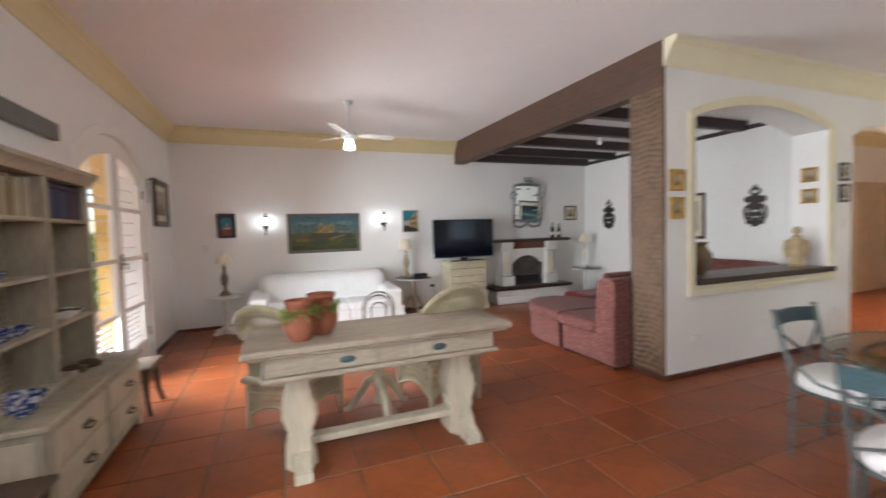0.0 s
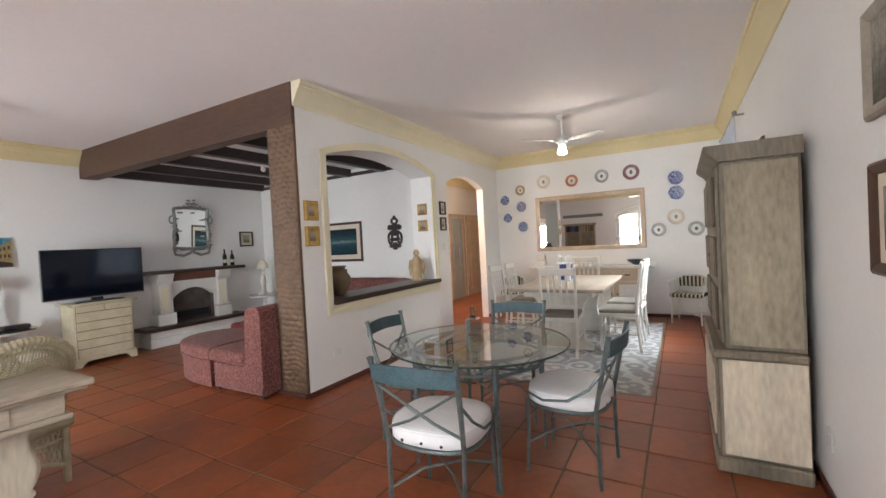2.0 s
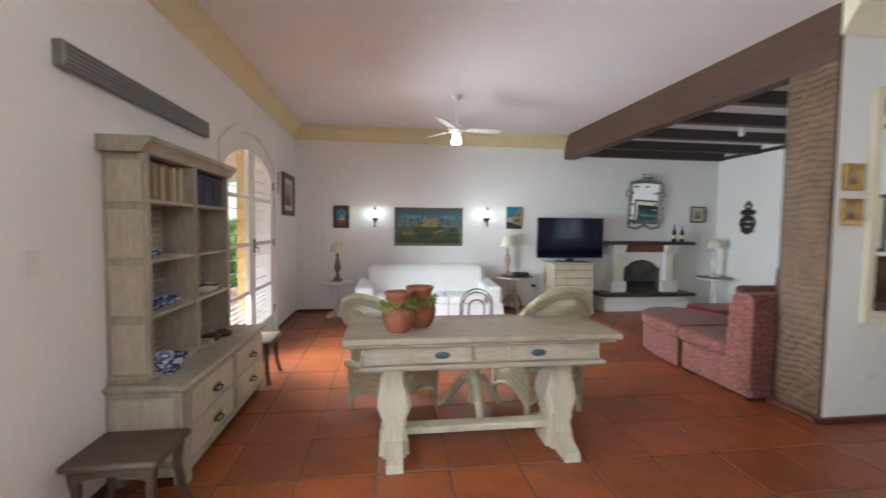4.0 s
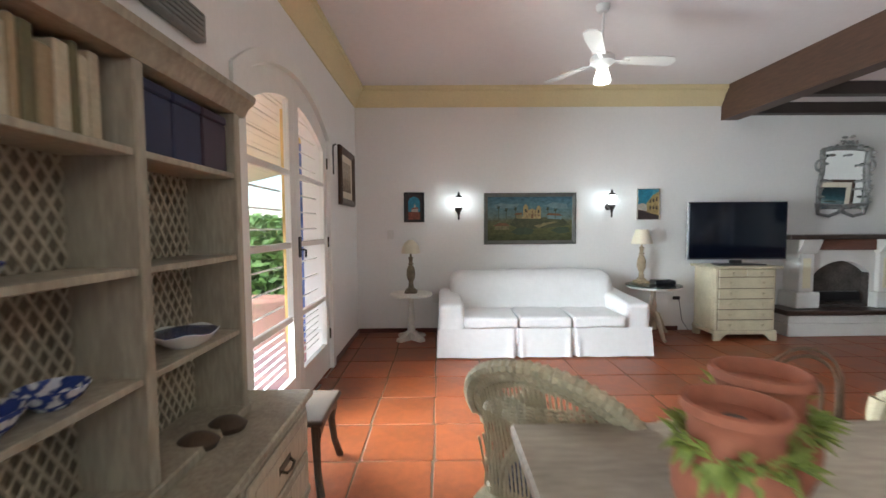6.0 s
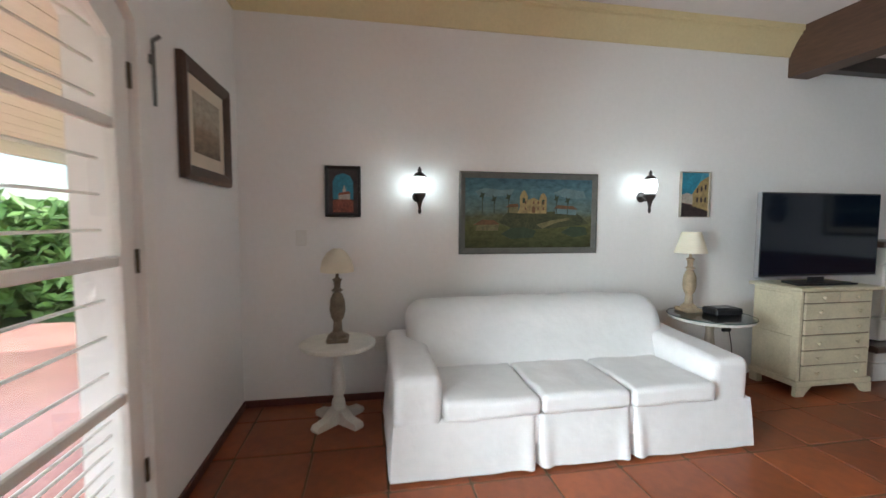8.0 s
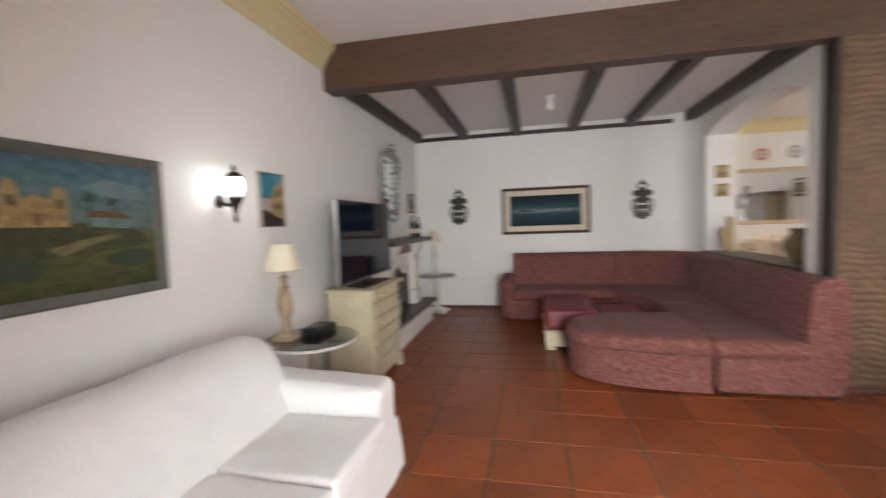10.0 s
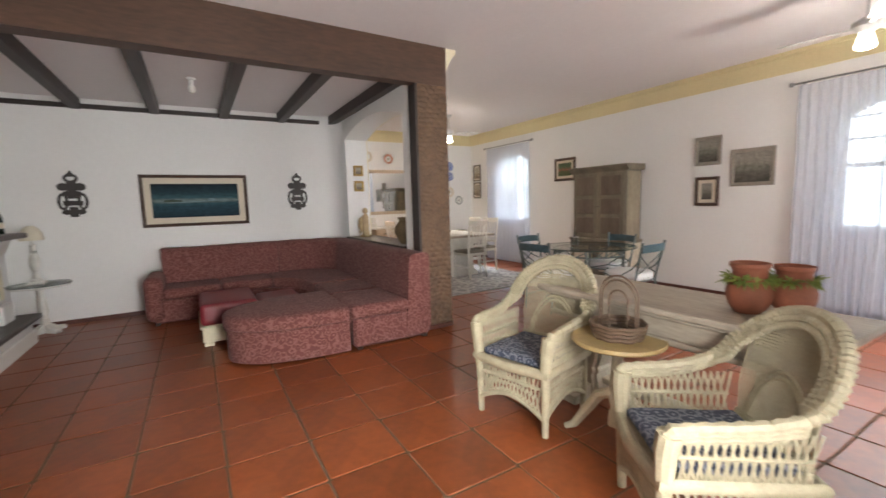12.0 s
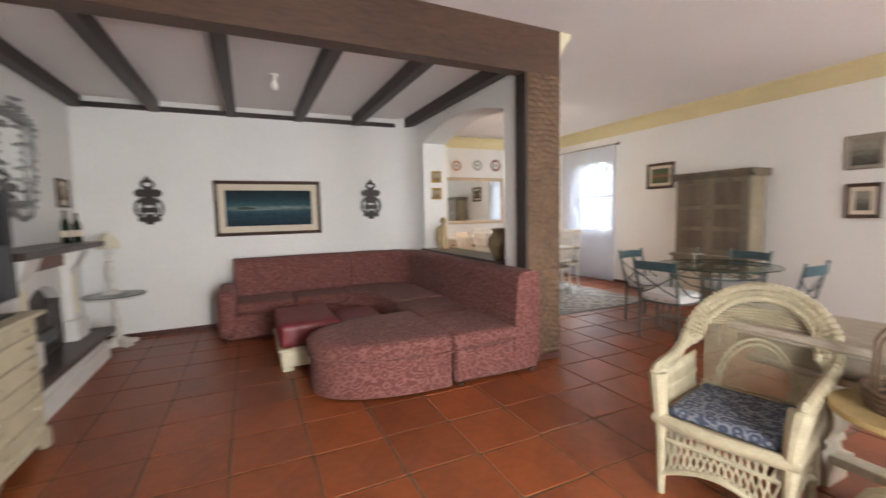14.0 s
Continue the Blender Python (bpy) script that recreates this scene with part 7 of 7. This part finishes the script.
# ---- sideboard, mirror, plates ----
s = thing("sideboard", "bleached wood sideboard with doors and drawers", "sideboard", pose(XD, 1.22, 0))
part("body", G().box(-0.44, -0.86, 0.09, -0.004, 0.86, 0.89, 0.006), PINKWOOD, s)
part("top", G().box(-0.48, -1.06, 0.89, -0.004, 1.06, 0.935, 0.008), OFFWHITE, s)
part("plinth", G().box(-0.46, -0.88, 0.0, -0.004, 0.88, 0.10, 0.01), PINKWOOD, s)
for k in range(4):
    y = -0.85 + 0.425 * k
    d = part("drawer", G().box(-0.455, y + 0.015, 0.70, -0.44, y + 0.41, 0.86, 0.006), PINKWOOD, s)
    part("pull", G().box(-0.468, y + 0.17, 0.765, -0.455, y + 0.26, 0.785, 0.003), BRASSDARK, d)
    d = part("door", G().box(-0.455, y + 0.015, 0.13, -0.44, y + 0.41, 0.67, 0.006), PINKWOOD, s)
    part("door_panel", G().box(-0.463, y + 0.07, 0.19, -0.455, y + 0.355, 0.61, 0.005), OFFWHITE, d)
    part("knob", G().lathe([(0.007, 0), (0.014, 0.012), (0.004, 0.02)], 0, 0, 0, 8), BRASSDARK, d, m=pose(-0.455, y + (0.38 if k % 2 == 0 else 0.05), 0.45, 0, -90, 0))
b = thing("teal_bowl", "shallow teal glass bowl on the sideboard", "bowl", pose(8.24, 0.42, 0.935))
part("bowl_body", G().lathe([(0.08, 0), (0.09, 0.01), (0.17, 0.07), (0.19, 0.09), (0.18, 0.09), (0.08, 0.015)], seg=24), TEAL, b)
b = thing("white_candle_stand", "pale stacked candle block on the sideboard", "candle", pose(8.24, 2.10, 0.935))
part("block", G().box(-0.07, -0.09, 0, 0.07, 0.09, 0.10, 0.01).box(-0.06, -0.08, 0.10, 0.06, 0.08, 0.22, 0.02), OFFWHITE, b)
framed("dining", 1.27, 1.735, 1.94, 1.05, 0.075, PINKWOOD, MIRROR, "large wall mirror in a bleached wood frame", category="mirror", name="dining_mirror")
ROSEGLAZE = mat("mottled_rose_glaze", (0.30, 0.13, 0.13), 0.3, var=0.5, scale=40, fine=120, bump=0.05)
ORANGEGLAZE = mat("orange_glaze", (0.55, 0.20, 0.10), 0.3, var=0.2, scale=30, fine=90, bump=0.05)
GREYGLAZE = mat("grey_green_glaze", (0.42, 0.44, 0.42), 0.3, var=0.35, scale=40, fine=120, bump=0.05)
plates = [(2.873, 2.272, 0.095, "BW"), (2.83, 1.91, 0.09, "BW"), (2.54, 2.446, 0.10, "Y"), (2.53, 2.116, 0.10, "BW"), (2.515, 1.717, 0.10, "BW"), (2.063, 2.56, 0.13, "C"), (1.525, 2.52, 0.115, "R"),
          (0.99, 2.54, 0.12, "G"), (0.50, 2.55, 0.135, "P"), (-0.178, 2.37, 0.115, "BW"), (-0.178, 2.12, 0.115, "BW"), (-0.164, 1.715, 0.13, "C"), (0.105, 1.51, 0.115, "G"), (-0.449, 1.50, 0.12, "G")]
PM = {"BW": (BLUEWHITE, "blue and white"), "Y": (STRAW, "ochre and blue"), "C": (MAT_BOARD, "cream"), "R": (ORANGEGLAZE, "orange-rimmed"), "G": (GREYGLAZE, "grey-green"), "P": (ROSEGLAZE, "dark rose rimmed")}
for y, z, rr, k in plates:
    p = thing("wall_plate", PM[k][1] + " china plate hung on the wall", "plate", wall_m("dining", y, z), "wall plates")
    part("plate_rim", G().lathe([(rr * 0.5, 0), (rr * 0.62, 0.008), (rr, 0.022), (rr * 0.985, 0.026), (rr * 0.62, 0.014)], seg=28), PM[k][0], p, m=pose(0, 0, 0, 90, 0, 0))
    part("plate_well", G().lathe([(rr * 0.62, 0.012), (rr * 0.60, 0.015), (0.003, 0.015)], seg=24), CHINA if k != "BW" else BLUEWHITE, p, m=pose(0, 0, 0, 90, 0, 0))
    if k in "CRGPY":
        part("painted_motif", G().lathe([(rr * 0.22, 0.0), (rr * 0.2, 0.0165), (0.003, 0.017)], seg=10, sy=1.4), OCHRE_PAINT if k in "RYC" else GREYFRAME, p, m=pose(0, 0, 0, 90, 0, 0))


def side_chair(x, y, a):
    t = thing("bamboo_side_chair", "white bamboo tub chair with striped cushion", "chair", pose(x, y, 0, 0, 0, a), "tub chairs")
    for sx in (-1, 1):
        for sy in (-1, 1):
            part("leg", G().tube([(sx * 0.21, sy * 0.19, 0), (sx * 0.20, sy * 0.18, 0.44)], 0.014, 8), OFFWHITE, t)
        part("arm_post", G().tube([(sx * 0.22, 0.16, 0.42), (sx * 0.27, 0.14, 0.64)], 0.012, 8), OFFWHITE, t)
    part("stretcher", G().tube([(-0.2, -0.18, 0.14), (0.2, 0.18, 0.14)], 0.01, 6).tube([(0.2, -0.18, 0.14), (-0.2, 0.18, 0.14)], 0.01, 6), OFFWHITE, t)
    rail = [(0.28 * math.cos(q), 0.14 - 0.40 * math.sin(q), 0.64 + 0.10 * math.sin(q)) for q in [math.pi * k / 16 for k in range(17)]]
    part("arm_rail", G().tube(rail, 0.016, 8), OFFWHITE, t)
    for k in range(3, 14):
        p = rail[k]
        part("back_cane", G().tube([(p[0] * 0.8, p[1] * 0.75, 0.44), p], 0.006, 6), OFFWHITE, t)
    part("back_cushion", G().rbox(-0.19, -0.245, 0.56, 0.19, -0.19, 0.73, 0.025, 6), STRIPE, t, "striped back cushion", 60)
    part("seat", G().rbox(-0.23, -0.20, 0.42, 0.23, 0.21, 0.48, 0.025, 6), STRIPE, t, "striped seat cushion", 60)


side_chair(8.13, -0.30, 75)
side_chair(8.13, 2.68, 100)

# ---- sill things ----
u = thing("clay_urn", "bulbous brown clay urn on the sill", "urn", pose(4.02, 3.27, OZ + 0.06))
part("urn_body", G().lathe([(0.07, 0), (0.10, 0.05), (0.145, 0.15), (0.14, 0.22), (0.095, 0.28), (0.08, 0.30), (0.10, 0.33), (0.105, 0.34), (0.085, 0.34), (0.07, 0.30)], seg=28), CLAY, u)
for sx in (-1, 1):
    part("lug_handle", G().tube([(sx * 0.09, 0, 0.30), (sx * 0.15, 0, 0.28), (sx * 0.135, 0, 0.22)], 0.012, 6), CLAY, u)
a = thing("carved_statuette", "pale carved wooden winged statuette on the sill", "statuette", pose(5.62, 3.22, OZ + 0.06, 0, 0, -55))
g = G().box(-0.08, -0.06, 0, 0.08, 0.06, 0.03, 0.008)
g.lathe([(0.075, 0.03), (0.07, 0.10), (0.055, 0.22), (0.062, 0.30), (0.05, 0.35), (0.022, 0.37)], seg=14, sy=0.7)
g.lathe([(0.01, 0.365), (0.04, 0.39), (0.045, 0.42), (0.03, 0.455), (0.005, 0.465)], seg=14)
g.prism([(-0.04, 0.33), (-0.11, 0.30), (-0.125, 0.20), (-0.10, 0.06), (-0.05, 0.14)], "y", 0.02, 0.045).prism([(0.04, 0.33), (0.11, 0.30), (0.125, 0.20), (0.10, 0.06), (0.05, 0.14)], "y", 0.02, 0.045)
tagged(part("statuette_body", g, CARVED, a), "")

# ---- corridor ----
BLUEDOOR = mat("pale_grey_blue_paint", (0.36, 0.40, 0.42), 0.5, var=0.08, scale=4, fine=50, bump=0.08)
for nm, lb, x0, x1, mt in (("door_corridor_open", "grey-blue door standing ajar in the corridor", 9.75, 10.42, BLUEDOOR), ("door_corridor", "closed beige panelled door in the corridor", 10.75, 11.75, CARVED)):
    d = tagged(thing(nm, lb, "door"), kind="structure")
    part("leaf", G().box(x0, CY - 0.03, 0, x1, CY - 0.004, 2.10, 0.004), mt if "open" in nm else PINKWOOD, d)
    for z0, z1 in ((0.15, 0.70), (0.82, 1.35), (1.47, 1.98)):
        for q in (0, 1):
            w = (x1 - x0) / 2
            part("panel", G().box(x0 + q * w + 0.09, CY - 0.042, z0, x0 + (q + 1) * w - 0.06, CY - 0.03, z1, 0.008), mt if "open" in nm else PINKWOOD, d)
    part("casing", G().box(x0 - 0.10, CY - 0.045, 0, x0 - 0.003, CY - 0.004, 2.20).box(x1 + 0.003, CY - 0.045, 0, x1 + 0.10, CY - 0.004, 2.20).box(x0 - 0.10, CY - 0.045, 2.103, x1 + 0.10, CY - 0.004, 2.20), PINKWOOD, d)
# added warm light and glowing dish, standing in for sun on the passage floor
lamp("corridor_sun_fill", "POINT", pose(7.25, 4.0, 2.75), CORRIDOR, (1.0, 0.74, 0.55), 0.12)
cl = thing("corridor_ceiling_lamp", "added warm glowing dish in place of sunlight in the passage", "ceiling lamp", pose(7.25, 4.0, H))
part("fill_dish", G().lathe([(0.15, 0), (0.15, -0.03), (0.11, -0.08), (0.01, -0.10)], seg=24), glow("warm_fill_glow", (1.0, 0.55, 0.25), 4.0), cl)

# ---- floor tiles ----
PX, PY = 0.445, 0.460


def tile_mesh(name, seed):
    r = random.Random(seed)
    w, h, b = PX / 2 - 0.0058, PY / 2 - 0.0058, 0.004
    out = [(-w, -h), (w, -h), (w, h), (-w, h)]
    out = [(x + r.uniform(-0.0035, 0.003), y + r.uniform(-0.0035, 0.003)) for x, y in out]
    c = 0.012
    ring = []
    for i, (x, y) in enumerate(out):
        (px, py), (qx, qy) = out[i - 1], out[(i + 1) % 4]
        a = Vector((px - x, py - y)).normalized() * c
        d = Vector((qx - x, qy - y)).normalized() * c
        ring += [(x + a.x, y + a.y), (x + d.x, y + d.y)]
    g = G()
    n = len(ring)
    for s, z in ((1.0, -0.012), (1.0, -0.003), ((w - b) / w, 0.0)):
        g.v += [(x * s, y * s, z) for x, y in ring]
    for lay in (0, 1):
        for i in range(n):
            j = (i + 1) % n
            g.f.append((lay * n + i, lay * n + j, (lay + 1) * n + j, (lay + 1) * n + i))
    g.f.append(tuple(range(2 * n, 3 * n)))
    me = g.mesh(name, 0)
    me.materials.append(TILE)
    return me


tiles = [tile_mesh("tile", 40 + k) for k in range(6)]
r = random.Random(77)
spots = []
y = 4.625 - PY * 12 - PY / 2
while y < YN + PY / 2:
    off = r.uniform(-0.006, 0.006)
    x = -0.045 - PX * 4 - PX / 2 + off
    while x < 12.4:
        inside = YS - PY / 2 < y < YN + PY / 2 and XW - PX / 2 < x < (XD if y < YP else (XE if y > CY else 12.3)) + PX / 2
        if inside:
            spots.append((abs(y - 3.6) + 0.9 * max(0, x - 3.2) + 0.3 * abs(x - 1), x, y))
        x += PX
    y += PY
spots.sort()
rest = G()
for k, (_, x, y) in enumerate(spots):
    me, m = tiles[r.randrange(6)], pose(x, y, -0.0005 + r.uniform(-0.0012, 0.0012), r.uniform(-0.10, 0.10), r.uniform(-0.10, 0.10), r.choice((0, 180)) + r.uniform(-0.35, 0.35))
    if k < 300:
        part("tile", me, None, FLOOR, m=m)
    else:
        rest.add([m @ v.co for v in me.vertices], [tuple(p.vertices) for p in me.polygons])
tagged(part("tile_field", rest, TILE_REST, FLOOR, "further terracotta tiles", 0), kind="stuff")
